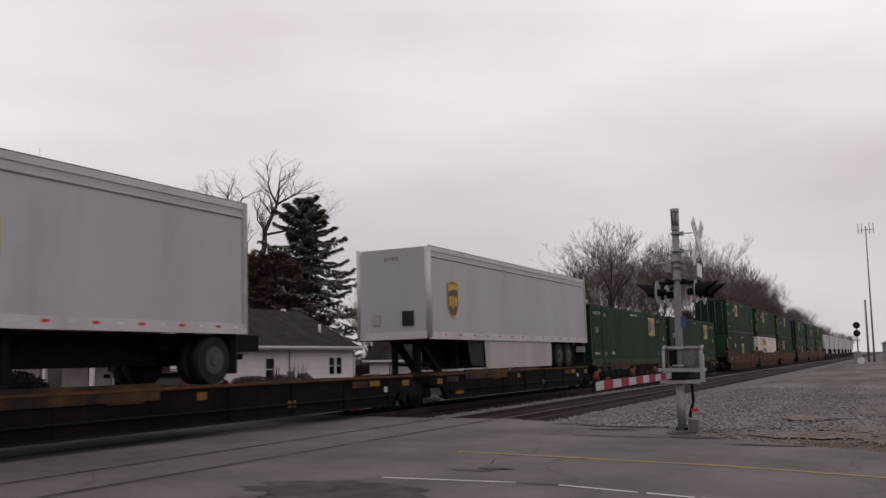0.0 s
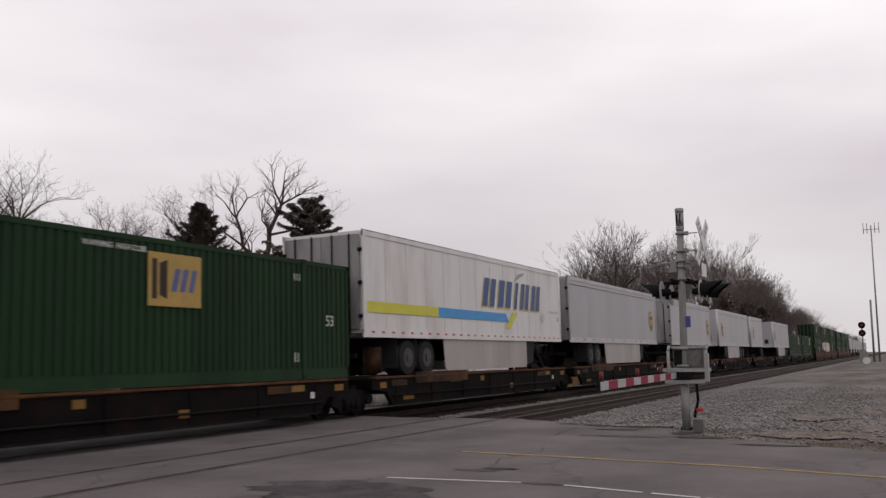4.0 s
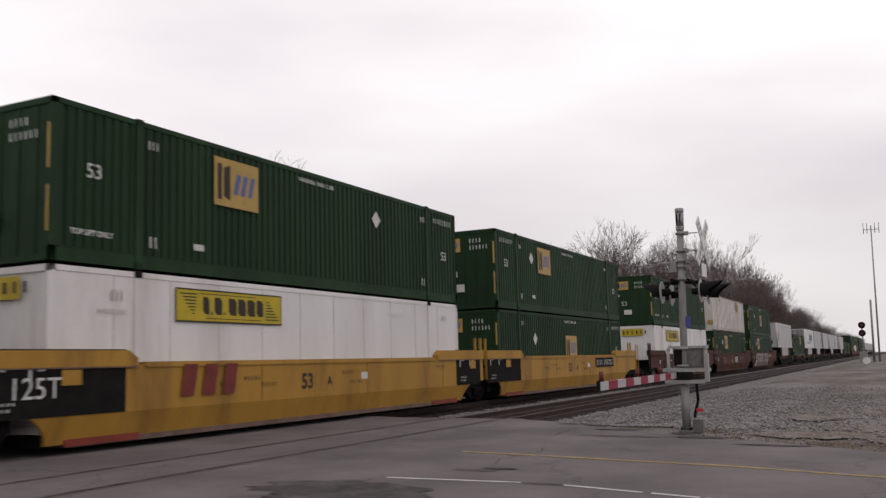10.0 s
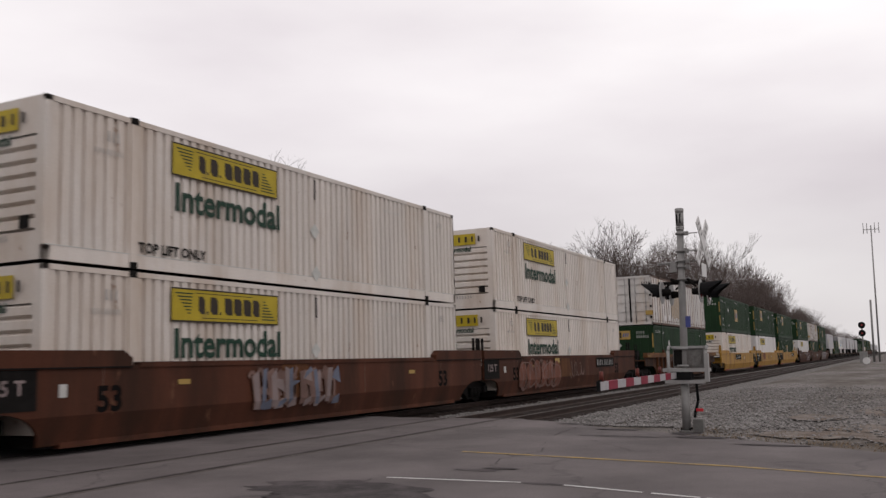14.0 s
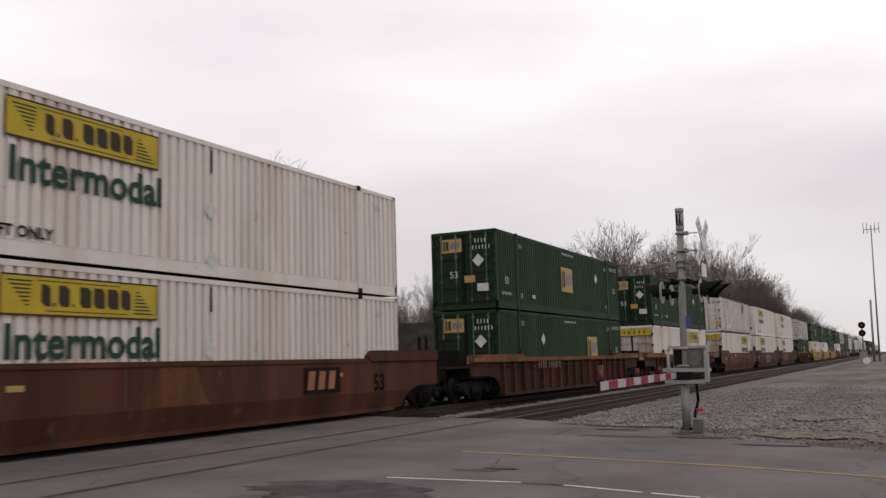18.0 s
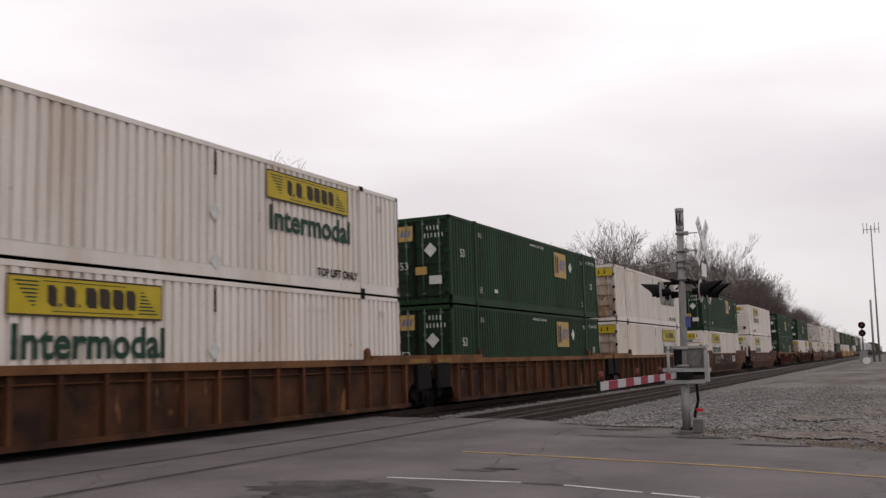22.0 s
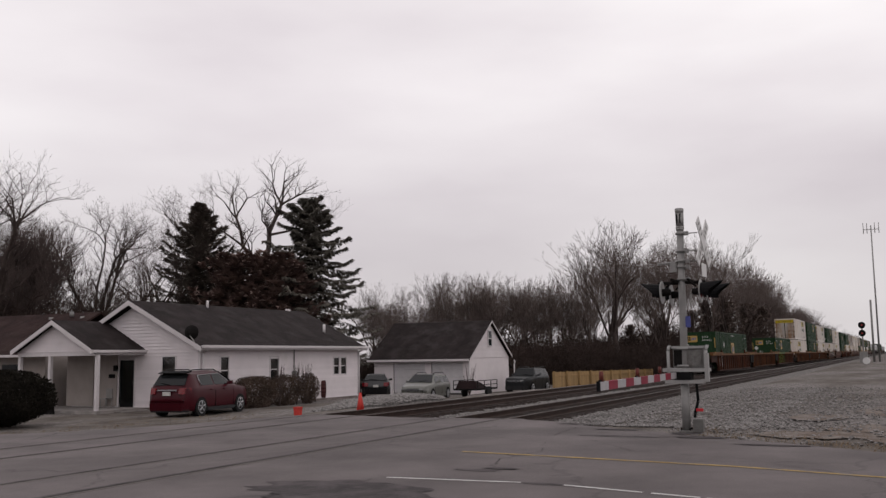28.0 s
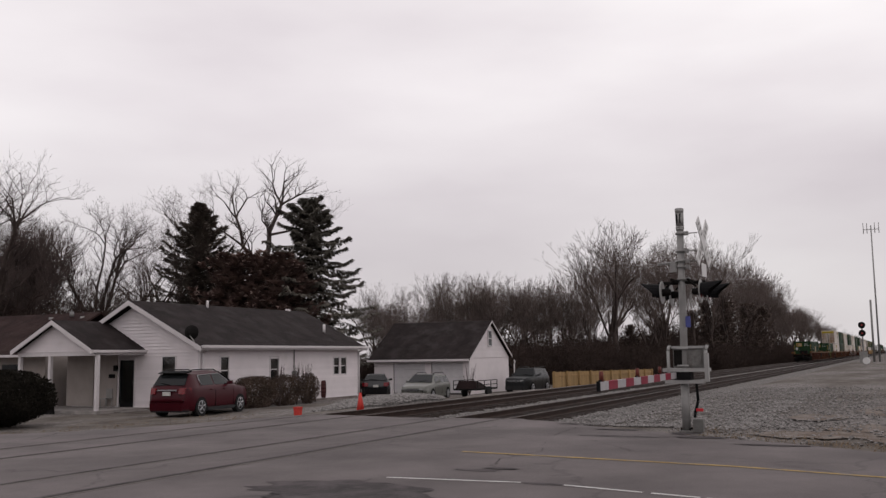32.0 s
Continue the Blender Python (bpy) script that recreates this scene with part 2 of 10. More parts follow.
# ---- mesh building ----
class Geo:
    """Gathers vertices and faces for one mesh."""

    def __init__(self):
        self.v, self.f, self.s = [], [], []

    def face(self, pts, smooth=False):
        k = len(self.v)
        self.v.extend(tuple(q) for q in pts)
        self.f.append(tuple(range(k, k + len(pts))))
        self.s.append(smooth)
        return self

    def box(self, x0, y0, z0, x1, y1, z1, bevel=0.0):
        k = len(self.v)
        self.v.extend([(x0, y0, z0), (x1, y0, z0), (x1, y1, z0), (x0, y1, z0), (x0, y0, z1), (x1, y0, z1), (x1, y1, z1), (x0, y1, z1)])
        for q in ((3, 2, 1, 0), (4, 5, 6, 7), (0, 1, 5, 4), (1, 2, 6, 5), (2, 3, 7, 6), (3, 0, 4, 7)):
            self.f.append(tuple(k + i for i in q))
            self.s.append(False)
        return self

    def hull(self, low, high):
        """A solid between two rings of equal length (bottom and top), capped."""
        k, n = len(self.v), len(low)
        self.v.extend(tuple(q) for q in low)
        self.v.extend(tuple(q) for q in high)
        for i in range(n):
            j = (i + 1) % n
            self.f.append((k + i, k + j, k + n + j, k + n + i))
            self.s.append(False)
        self.f.append(tuple(k + i for i in reversed(range(n))))
        self.f.append(tuple(k + n + i for i in range(n)))
        self.s.extend([False, False])
        return self

    def prism_y(self, pts, y0, y1):
        """A polygon given in x, z (seen from the near side, counter-clockwise) made solid from y0 to y1."""
        return self.hull([(x, y0, z) for x, z in pts], [(x, y1, z) for x, z in pts])

    def tube(self, a, b, ra, rb=None, n=8, cap=True, smooth=True):
        a, b = Vector(a), Vector(b)
        rb = ra if rb is None else rb
        d = b - a
        if d.length < 1e-6:
            return self
        d.normalize()
        u = d.cross(Vector((0, 0, 1)) if abs(d.z) < 0.9 else Vector((1, 0, 0))).normalized()
        w = d.cross(u)
        k = len(self.v)
        for c, r in ((a, ra), (b, rb)):
            for i in range(n):
                t = 2 * math.pi * i / n
                self.v.append(tuple(c + (u * math.cos(t) + w * math.sin(t)) * r))
        for i in range(n):
            j = (i + 1) % n
            self.f.append((k + i, k + j, k + n + j, k + n + i))
            self.s.append(smooth)
        if cap:
            self.f.append(tuple(k + i for i in reversed(range(n))))
            self.f.append(tuple(k + n + i for i in range(n)))
            self.s.extend([False, False])
        return self

    def path(self, pts, r, n=6):
        for a, b in zip(pts, pts[1:]):
            self.tube(a, b, r, r, n)
        return self

    def mesh(self, name):
        m = bpy.data.meshes.new(name)
        m.from_pydata(self.v, [], self.f)
        m.polygons.foreach_set("use_smooth", self.s)
        m.update()
        return m


def part(name, geo, material, parent=None, label="", at=None):
    """Links a Geo or a ready mesh as one object, under a thing or a part."""
    data = geo.mesh(name) if isinstance(geo, Geo) else geo
    if not data.materials:
        data.materials.append(material)
    ob = new(name, data)
    if parent:
        ob.parent = parent
    if at is not None:
        ob.matrix_basis = at
    if label:
        ob["label"] = label
    return ob


TEXTS = {}


def text_mesh(words, size, material, bold=0.0):
    """Flat lettering in the x, z plane, read from the near side, its lower left corner at the origin."""
    key = (words, size, material.name, bold)
    if key not in TEXTS:
        c = bpy.data.curves.new("lettering", "FONT")
        c.body, c.size = words, size
        c.resolution_u = 3
        c.offset = bold
        ob = bpy.data.objects.new("lettering", c)
        me = bpy.data.meshes.new_from_object(ob)
        bpy.data.objects.remove(ob)
        me.transform(Matrix.Rotation(radians(90), 4, "X"))
        me.materials.clear()
        me.materials.append(material)
        TEXTS[key] = me
    return TEXTS[key]


def bars(count, height, width, gap, material):
    """A row of upright bars that stands for writing that cannot be told."""
    key = ("bars", count, height, width, gap, material.name)
    if key not in TEXTS:
        g = Geo()
        for i in range(count):
            x = i * (width + gap)
            w = width * (0.36 if i % 3 else 0.46)
            g.face([(x, 0, 0), (x + w, 0, 0), (x + w, 0, height), (x, 0, height)])
        TEXTS[key] = g.mesh("marking")
        TEXTS[key].materials.append(material)
    return TEXTS[key]
# ---- ground, road, tracks ----
def smooth(a, b, v):
    t = min(1.0, max(0.0, (v - a) / (b - a)))
    return t * t * (3 - 2 * t)


def ground_z(x, y):
    """Height of the bare ground."""
    z = -0.05
    z -= 0.45 * smooth(15.8, 20.5, y) * smooth(13.0, 17.5, x)
    z -= 0.25 * smooth(16.0, 30.0, y) * (1 - smooth(13.0, 17.5, x))
    z -= 0.40 * smooth(40.0, 54.0, x) * smooth(16.0, 21.0, y)
    z -= 0.42 * smooth(19.5, 24.0, x) * smooth(6.2, 8.2, y) * (1 - smooth(15.5, 17.0, y))
    z -= 0.35 * smooth(70.0, 140.0, x) * smooth(17.0, 26.0, y)
    if x > 18 and y < 6:
        z += 0.05 * noise.noise((x * 0.15, y * 0.3, 3)) + 0.03 * noise.noise((x * 0.9, y * 0.9, 7))
    if y > 17 and x > 18:
        z += 0.04 * noise.noise((x * 0.3, y * 0.3, 5))
    return z


def sheet(xs, ys, zf, keep=None):
    g = Geo()
    n = len(ys)
    for x in xs:
        for y in ys:
            g.v.append((x, y, zf(x, y)))
    for i in range(len(xs) - 1):
        for j in range(n - 1):
            if keep and not keep((xs[i] + xs[i + 1]) / 2, (ys[j] + ys[j + 1]) / 2):
                continue
            g.f.append((i * n + j, (i + 1) * n + j, (i + 1) * n + j + 1, i * n + j + 1))
            g.s.append(True)
    return g


def steps(*stops):
    """Rising values with a step size for each stretch: (start, end, step), ..."""
    out = []
    for a, b, s in stops:
        k = max(1, round((b - a) / s))
        out += [a + (b - a) * i / k for i in range(k)]
    return out + [stops[-1][1]]


def ground_material():
    """Crushed stone, bare dirt and dead grass, mixed by broad patches."""
    m = bpy.data.materials.new("stony_ground")
    m.use_nodes = True
    n, l = m.node_tree.nodes, m.node_tree.links
    b = n["Principled BSDF"]
    b.inputs["Roughness"].default_value, b.inputs["Specular IOR Level"].default_value = 0.95, 0.1
    co = n.new("ShaderNodeTexCoord")
    vor, v2 = n.new("ShaderNodeTexVoronoi"), n.new("ShaderNodeTexVoronoi")
    vor.inputs["Scale"].default_value, v2.inputs["Scale"].default_value = 16.0, 34.0
    l.new(co.outputs["Object"], vor.inputs["Vector"])
    l.new(co.outputs["Object"], v2.inputs["Vector"])
    stone = n.new("ShaderNodeValToRGB")
    e = stone.color_ramp.elements
    e[0].position, e[0].color, e[1].position, e[1].color = 0.0, (0.065, 0.058, 0.055, 1), 1.0, (0.235, 0.215, 0.205, 1)
    sep = n.new("ShaderNodeSeparateColor")
    l.new(vor.outputs["Color"], sep.inputs["Color"])
    l.new(sep.outputs[0], stone.inputs["Fac"])
    big, mid = n.new("ShaderNodeTexNoise"), n.new("ShaderNodeTexNoise")
    big.inputs["Scale"].default_value, big.inputs["Detail"].default_value = 0.16, 6
    mid.inputs["Scale"].default_value, mid.inputs["Detail"].default_value = 1.2, 8
    mp = n.new("ShaderNodeMapping")
    mp.inputs["Scale"].default_value = (0.6, 1.6, 1)
    l.new(co.outputs["Object"], mp.inputs["Vector"])
    l.new(mp.outputs[0], big.inputs["Vector"])
    l.new(co.outputs["Object"], mid.inputs["Vector"])
    dirt = n.new("ShaderNodeValToRGB")
    e = dirt.color_ramp.elements
    e[0].position, e[0].color, e[1].position, e[1].color = 0.3, (0.058, 0.048, 0.041, 1), 0.7, (0.145, 0.128, 0.115, 1)
    l.new(mid.outputs["Fac"], dirt.inputs["Fac"])
    mask = n.new("ShaderNodeMapRange")
    mask.inputs["From Min"].default_value, mask.inputs["From Max"].default_value = 0.44, 0.56
    l.new(big.outputs["Fac"], mask.inputs["Value"])
    mix = n.new("ShaderNodeMix")
    mix.data_type = "RGBA"
    l.new(mask.outputs[0], mix.inputs["Factor"])
    l.new(stone.outputs[0], mix.inputs["A"])
    l.new(dirt.outputs[0], mix.inputs["B"])
    l.new(mix.outputs["Result"], b.inputs["Base Color"])
    bp = n.new("ShaderNodeBump")
    bp.inputs["Strength"].default_value, bp.inputs["Distance"].default_value = 0.5, 0.03
    l.new(vor.outputs["Distance"], bp.inputs["Height"])
    l.new(bp.outputs[0], b.inputs["Normal"])
    return m


def asphalt_material():
    """Worn asphalt: grain, broad lighter and darker areas, and dark wandering cracks."""
    m = bpy.data.materials.new("worn_asphalt")
    m.use_nodes = True
    n, l = m.node_tree.nodes, m.node_tree.links
    b = n["Principled BSDF"]
    b.inputs["Roughness"].default_value, b.inputs["Specular IOR Level"].default_value = 0.85, 0.2
    co = n.new("ShaderNodeTexCoord")
    grain, broad, warp = n.new("ShaderNodeTexNoise"), n.new("ShaderNodeTexNoise"), n.new("ShaderNodeTexNoise")
    grain.inputs["Scale"].default_value, grain.inputs["Detail"].default_value = 55.0, 4
    broad.inputs["Scale"].default_value, broad.inputs["Detail"].default_value, broad.inputs["Roughness"].default_value = 0.42, 9, 0.62
    warp.inputs["Scale"].default_value, warp.inputs["Detail"].default_value = 1.4, 5
    for q in (grain, broad, warp):
        l.new(co.outputs["Object"], q.inputs["Vector"])
    add = n.new("ShaderNodeMix")
    add.data_type, add.blend_type = "RGBA", "ADD"
    add.inputs["Factor"].default_value = 1.3
    l.new(co.outputs["Object"], add.inputs["A"])
    l.new(warp.outputs["Color"], add.inputs["B"])
    crack = n.new("ShaderNodeTexVoronoi")
    crack.feature = "DISTANCE_TO_EDGE"
    crack.inputs["Scale"].default_value = 0.17
    l.new(add.outputs["Result"], crack.inputs["Vector"])
    line = n.new("ShaderNodeMapRange")
    line.inputs["From Min"].default_value, line.inputs["From Max"].default_value = 0.001, 0.007
    line.inputs["To Min"].default_value, line.inputs["To Max"].default_value = 0.74, 1.0
    l.new(crack.outputs["Distance"], line.inputs["Value"])
    tone = n.new("ShaderNodeMapRange")
    tone.inputs["From Min"].default_value, tone.inputs["From Max"].default_value = 0.3, 0.7
    tone.inputs["To Min"].default_value, tone.inputs["To Max"].default_value = 0.061, 0.125
    l.new(broad.outputs["Fac"], tone.inputs["Value"])
    gr = n.new("ShaderNodeMapRange")
    gr.inputs["From Min"].default_value, gr.inputs["From Max"].default_value = 0.3, 0.7
    gr.inputs["To Min"].default_value, gr.inputs["To Max"].default_value = 0.78, 1.2
    l.new(grain.outputs["Fac"], gr.inputs["Value"])
    m1, m2 = n.new("ShaderNodeMath"), n.new("ShaderNodeMath")
    m1.operation = m2.operation = "MULTIPLY"
    l.new(tone.outputs[0], m1.inputs[0])
    l.new(line.outputs[0], m1.inputs[1])
    l.new(m1.outputs[0], m2.inputs[0])
    l.new(gr.outputs[0], m2.inputs[1])
    tint = n.new("ShaderNodeVectorMath")
    tint.operation = "SCALE"
    tint.inputs[0].default_value = (1.13, 0.97, 0.97)
    l.new(m2.outputs[0], tint.inputs["Scale"])
    l.new(tint.outputs[0], b.inputs["Base Color"])
    bp = n.new("ShaderNodeBump")
    bp.inputs["Strength"].default_value, bp.inputs["Distance"].default_value = 0.35, 0.01
    l.new(grain.outputs["Fac"], bp.inputs["Height"])
    l.new(bp.outputs[0], b.inputs["Normal"])
    return m


GROUND, ASPHALT = ground_material(), asphalt_material()
xs = steps((-600, -60, 60), (-60, 10, 7), (10, 26, 0.8), (26, 70, 1.6), (70, 200, 10), (200, 3000, 200))
ys = steps((-2500, -60, 200), (-60, -6, 6), (-6, 34, 0.8), (34, 70, 4), (70, 300, 25), (300, 2500, 200))
tagged(part("ground", sheet(xs, ys, lambda x, y: ground_z(x, y) - 0.02), GROUND), "grey stony ground with bare dirt patches", kind="structure")

EDGE = [(-60, -4.0), (-10, 10.2), (0.4, 16.5), (3.9, 18.75), (6.0, 20.2), (7.3, 21.4), (8.6, 22.2), (12.0, 22.0), (15.0, 22.6), (15.6, 21.0), (16.4, 18.0), (17.0, 17.2), (20.0, 15.9), (26.0, 14.5), (60.0, 12.0)]


def road_edge(y):
    for (ya, xa), (yb, xb) in zip(EDGE, EDGE[1:]):
        if ya <= y <= yb:
            return xa + (xb - xa) * (y - ya) / (yb - ya) + 0.22 * noise.noise((y * 1.3, 2.0, 9.0)) + 0.12 * noise.noise((y * 4.3, 2.0, 4.0))
    return EDGE[-1][1]


NEAR_Y = 9.75
RAILS = [NEAR_Y - 0.75, NEAR_Y + 0.75, 14.09 - 0.75, 14.09 + 0.75]


def road_strip(y0, y1, name):
    """One strip of the paved crossing between two rail grooves, with a ragged outer edge."""
    g = Geo()
    k = max(1, round((y1 - y0) / 0.35))
    yy = [y0 + (y1 - y0) * i / k for i in range(k + 1)]
    cols = [-45.0, -20.0, -5.0, 3.0, 7.0, 10.0, 13.0, 15.0]
    n = len(cols) + 2
    for y in yy:
        drop = -0.14 * smooth(15.2, 20.0, y) - 0.2 * smooth(18.0, 30.0, y)
        e = road_edge(y)
        for x in cols:
            g.v.append((min(x, e - 0.8), y, drop + 0.004 * noise.noise((x, y, 1))))
        g.v.append((e - 0.4, y, drop))
        g.v.append((e, y, drop - 0.05))
    for i in range(k):
        for j in range(n - 1):
            g.f.append((i * n + j, i * n + j + 1, (i + 1) * n + j + 1, (i + 1) * n + j))
            g.s.append(True)
    return tagged(part(name, g, ASPHALT), "worn grey asphalt paving of a road crossing", kind="structure")


cuts = [-60.0]
for r in RAILS:
    cuts += [r - 0.06, r + 0.06]
cuts.append(60.0)
for i in range(0, len(cuts), 2):
    road_strip(cuts[i], cuts[i + 1], "road")

TAR0 = mat("black_rubber_strip", (0.03, 0.024, 0.024), 0.8, 0, 0.3, 3, 40, 0.2, (0.09, 0.08, 0.078), 0.6)
RAIL_STEEL = mat("brown_rail_steel", (0.034, 0.021, 0.017), 0.7, 0.25, 0.25, 3, 40)
RAIL_TOP = mat("worn_rail_head", (0.10, 0.085, 0.08), 0.6, 0.3, 0.15, 3, 40)
TIE_WOOD = mat("dark_tie_timber", (0.024, 0.017, 0.015), 0.9, 0, 0.35, 4, 30, 0.3, None, 0.6, False, 0.3)
BALLAST = mat("crushed_grey_ballast", (0.135, 0.126, 0.121), 0.95, 0, 0.6, 14, 34, 0.9, (0.10, 0.09, 0.085), 0.6, spec=0.1)
STONE = mat("crushed_grey_stone", (0.175, 0.165, 0.16), 0.95, 0, 0.55, 11, 36, 0.3, None, 0.6, False, 0.3, spec=0.1)
for k, yc in enumerate((9.75, 14.09)):
    track = tagged(new("railway_track"), "steel rails on dark timber ties in grey ballast", kind="structure")
    for y in (yc - 0.75, yc + 0.75):
        g = Geo()
        prof = [(-0.07, -0.17), (0.07, -0.17), (0.07, -0.155), (0.012, -0.13), (0.012, -0.045), (0.035, -0.035), (0.035, -0.004), (-0.035, -0.004), (-0.035, -0.035), (-0.012, -0.045), (-0.012, -0.13), (-0.07, -0.155)]
        g.hull([(-200, y + a, b) for a, b in reversed(prof)], [(1200, y + a, b) for a, b in reversed(prof)])
        part("rail", g, RAIL_STEEL, track)
        part("rail_head", Geo().box(-200, y - 0.03, -0.004, 1200, y + 0.03, 0.0), RAIL_TOP, track, "worn shiny rail head")
    tie = Geo().box(-0.115, -1.3, -0.34, 0.115, 1.3, -0.155).mesh("tie")
    tie.materials.append(TIE_WOOD)
    rnd = random.Random(5 + k)
    for i in range(140):
        part("tie", tie, None, track, "", pose(22.9 + i * 0.54, yc + rnd.uniform(-0.04, 0.04), rnd.uniform(-0.012, 0.0), 0, 0, rnd.uniform(-0.8, 0.8)))
    g = Geo()
    for i in range(600):
        x = 98.5 + i * 0.54
        g.box(x - 0.11, yc - 1.3, -0.34, x + 0.11, yc + 1.3, -0.16)
    tagged(part("distant_ties", g, TIE_WOOD, track), kind="stuff")

g = Geo()
bed_x = steps((21.6, 60, 0.45), (60, 120, 3), (120, 1200, 60))
bed_y = [(6.3, -0.42), (6.9, -0.36), (7.5, -0.27), (8.0, -0.2), (8.6, -0.2), (9.0, -0.2), (9.5, -0.21), (10.0, -0.21), (10.5, -0.2), (11.0, -0.2), (11.5, -0.24), (12.0, -0.27), (12.5, -0.24), (12.9, -0.2), (13.4, -0.2), (14.0, -0.21), (14.8, -0.2), (15.3, -0.2), (15.8, -0.26), (16.4, -0.4), (17.2, -0.62), (18.2, -0.95)]
n = len(bed_y)
for x in bed_x:
    for y, z in bed_y:
        lift = 0.12 * smooth(23.5, 21.6, x) if x < 23.5 else 0
        g.v.append((x, y + 0.05 * noise.noise((x * 0.8, y, 0)), z + lift + (0.035 * noise.noise((x * 1.7, y * 1.7, 2)) if x < 60 else 0)))
for i in range(len(bed_x) - 1):
    for j in range(n - 1):
        g.f.append((i * n + j, (i + 1) * n + j, (i + 1) * n + j + 1, i * n + j + 1))
        g.s.append(True)
FOUL = mat("oil_darkened_ballast", (0.019, 0.0135, 0.0115), 0.95, 0, 0.45, 5, 28, 0.9, (0.05, 0.038, 0.032), 0.66, spec=0.06)
for yc in (9.75, 14.09):
    g2 = Geo()
    ry = [yc - 1.55, yc - 1.2, yc - 0.7, yc, yc + 0.7, yc + 1.2, yc + 1.55]
    for x in bed_x:
        for j, y in enumerate(ry):
            g2.v.append((x, y + 0.1 * noise.noise((x * 2.1, y, 5)), (-0.162 if 0 < j < 6 else -0.24) + (0.03 * noise.noise((x * 2.3, y * 2, 8)) if x < 60 else 0)))
    for i in range(len(bed_x) - 1):
        for j in range(6):
            g2.f.append((i * 7 + j, (i + 1) * 7 + j, (i + 1) * 7 + j + 1, i * 7 + j + 1))
            g2.s.append(True)
    tagged(part("fouled_ballast", g2, FOUL), "dark oily ballast between the rails", kind="structure")
for r_, wd in zip(RAILS, (0.10, 0.07, 0.09, 0.03)):
    tagged(part("flangeway_strip", Geo().box(-45, r_ + 0.035, -0.05, 21.5, r_ + 0.035 + wd, 0.006), TAR0), "dark rubber strip beside the rail in the crossing", kind="structure")
tagged(part("ballast_bed", g, BALLAST), "bed of crushed grey ballast under the tracks", kind="structure")


def stone_mesh(rnd):
    g = Geo()
    k = 6
    rings = []
    for z, r in ((-0.5, 0.55), (0.1, 1.0), (0.6, 0.5)):
        rings.append([(r * math.cos(6.283 * i / k) * rnd.uniform(0.7, 1.2), r * math.sin(6.283 * i / k) * rnd.uniform(0.7, 1.2), z * rnd.uniform(0.8, 1.2)) for i in range(k)])
    g.hull(rings[0], rings[1])
    g.hull(rings[1], rings[2])
    return g.v, g.f


def scatter(name, count, place, size, seed, label, material=STONE):
    """Many loose stones as one mesh."""
    rnd = random.Random(seed)
    shapes = [stone_mesh(rnd) for _ in range(7)]
    v, f = [], []
    for _ in range(count):
        x, y, z = place(rnd)
        sv, sf = shapes[rnd.randrange(7)]
        s, a = size * rnd.uniform(0.5, 1.35), rnd.uniform(0, 6.28)
        ca, sa, tz = math.cos(a) * s, math.sin(a) * s, s * rnd.uniform(0.6, 1.0)
        k = len(v)
        v.extend((x + px * ca - py * sa, y + px * sa + py * ca, z + pz * tz) for px, py, pz in sv)
        f.extend(tuple(k + i for i in q) for q in sf)
    m = bpy.data.meshes.new(name)
    m.from_pydata(v, [], f)
    m.materials.append(material)
    return tagged(new(name, m), label, "stones", kind="stuff")


def bed_z(y):
    for (ya, za), (yb, zb) in zip(bed_y, bed_y[1:]):
        if ya <= y <= yb:
            return za + (zb - za) * (y - ya) / (yb - ya)
    return -0.4


def near_slope(r):
    x = 20.8 + 24 * r.random() ** 1.5
    y = r.uniform(3.0, 8.5) if r.random() < 0.78 else 3.6 - r.expovariate(0.75)
    if y < 4.5:
        x += abs(r.gauss(0, 1.1)) - 1.6 * r.random() ** 2
    if x < road_edge(y) + 0.15:
        x = road_edge(y) + 0.15 + abs(r.gauss(0, 0.8))
    z = max(ground_z(x, y), bed_z(y) if y > 6.3 and x > 21.8 else -9)
    return x, y, z + 0.01


scatter("loose_ballast", 12000, near_slope, 0.035, 3, "loose crushed stones beside the track")
scatter("loose_ballast", 2600, lambda r: (lambda x: (x, 12.05 + r.gauss(0, 0.42), -0.235))(22.2 + 26 * r.random() ** 1.4), 0.042, 4, "pale crushed stones between the two tracks")
scatter("loose_ballast", 2200, lambda r: (lambda x, y: (x, y, ground_z(x, y) + 0.01))(17.5 + 22 * r.random(), r.uniform(-3, 4)), 0.035, 14, "scattered stones on the stony lot")


def heap(r):
    while True:
        x, y = r.uniform(27.0, 36.0), r.uniform(16.6, 20.4)
        u = ((x - 31.5) / 4.3) ** 2 + ((y - 18.3) / 1.9) ** 2
        if u < 1:
            top = 0.38 * (1 - u) ** 0.8 * (1 + 0.25 * noise.noise((x, y, 4)))
            return x, y, ground_z(x, y) + top


scatter("stone_heap", 9000, heap, 0.042, 8, "heap of crushed grey stones beside the track")
g = sheet(steps((26.4, 35.8, 0.35)), steps((16.4, 20.6, 0.3)), lambda x, y: ground_z(x, y) - 0.06 + 0.38 * max(0.0, 1 - ((x - 31.5) / 4.3) ** 2 - ((y - 18.3) / 1.9) ** 2) ** 0.8)
tagged(part("heap_core", g, BALLAST), "core of the heap of crushed stones", "stones", kind="stuff")


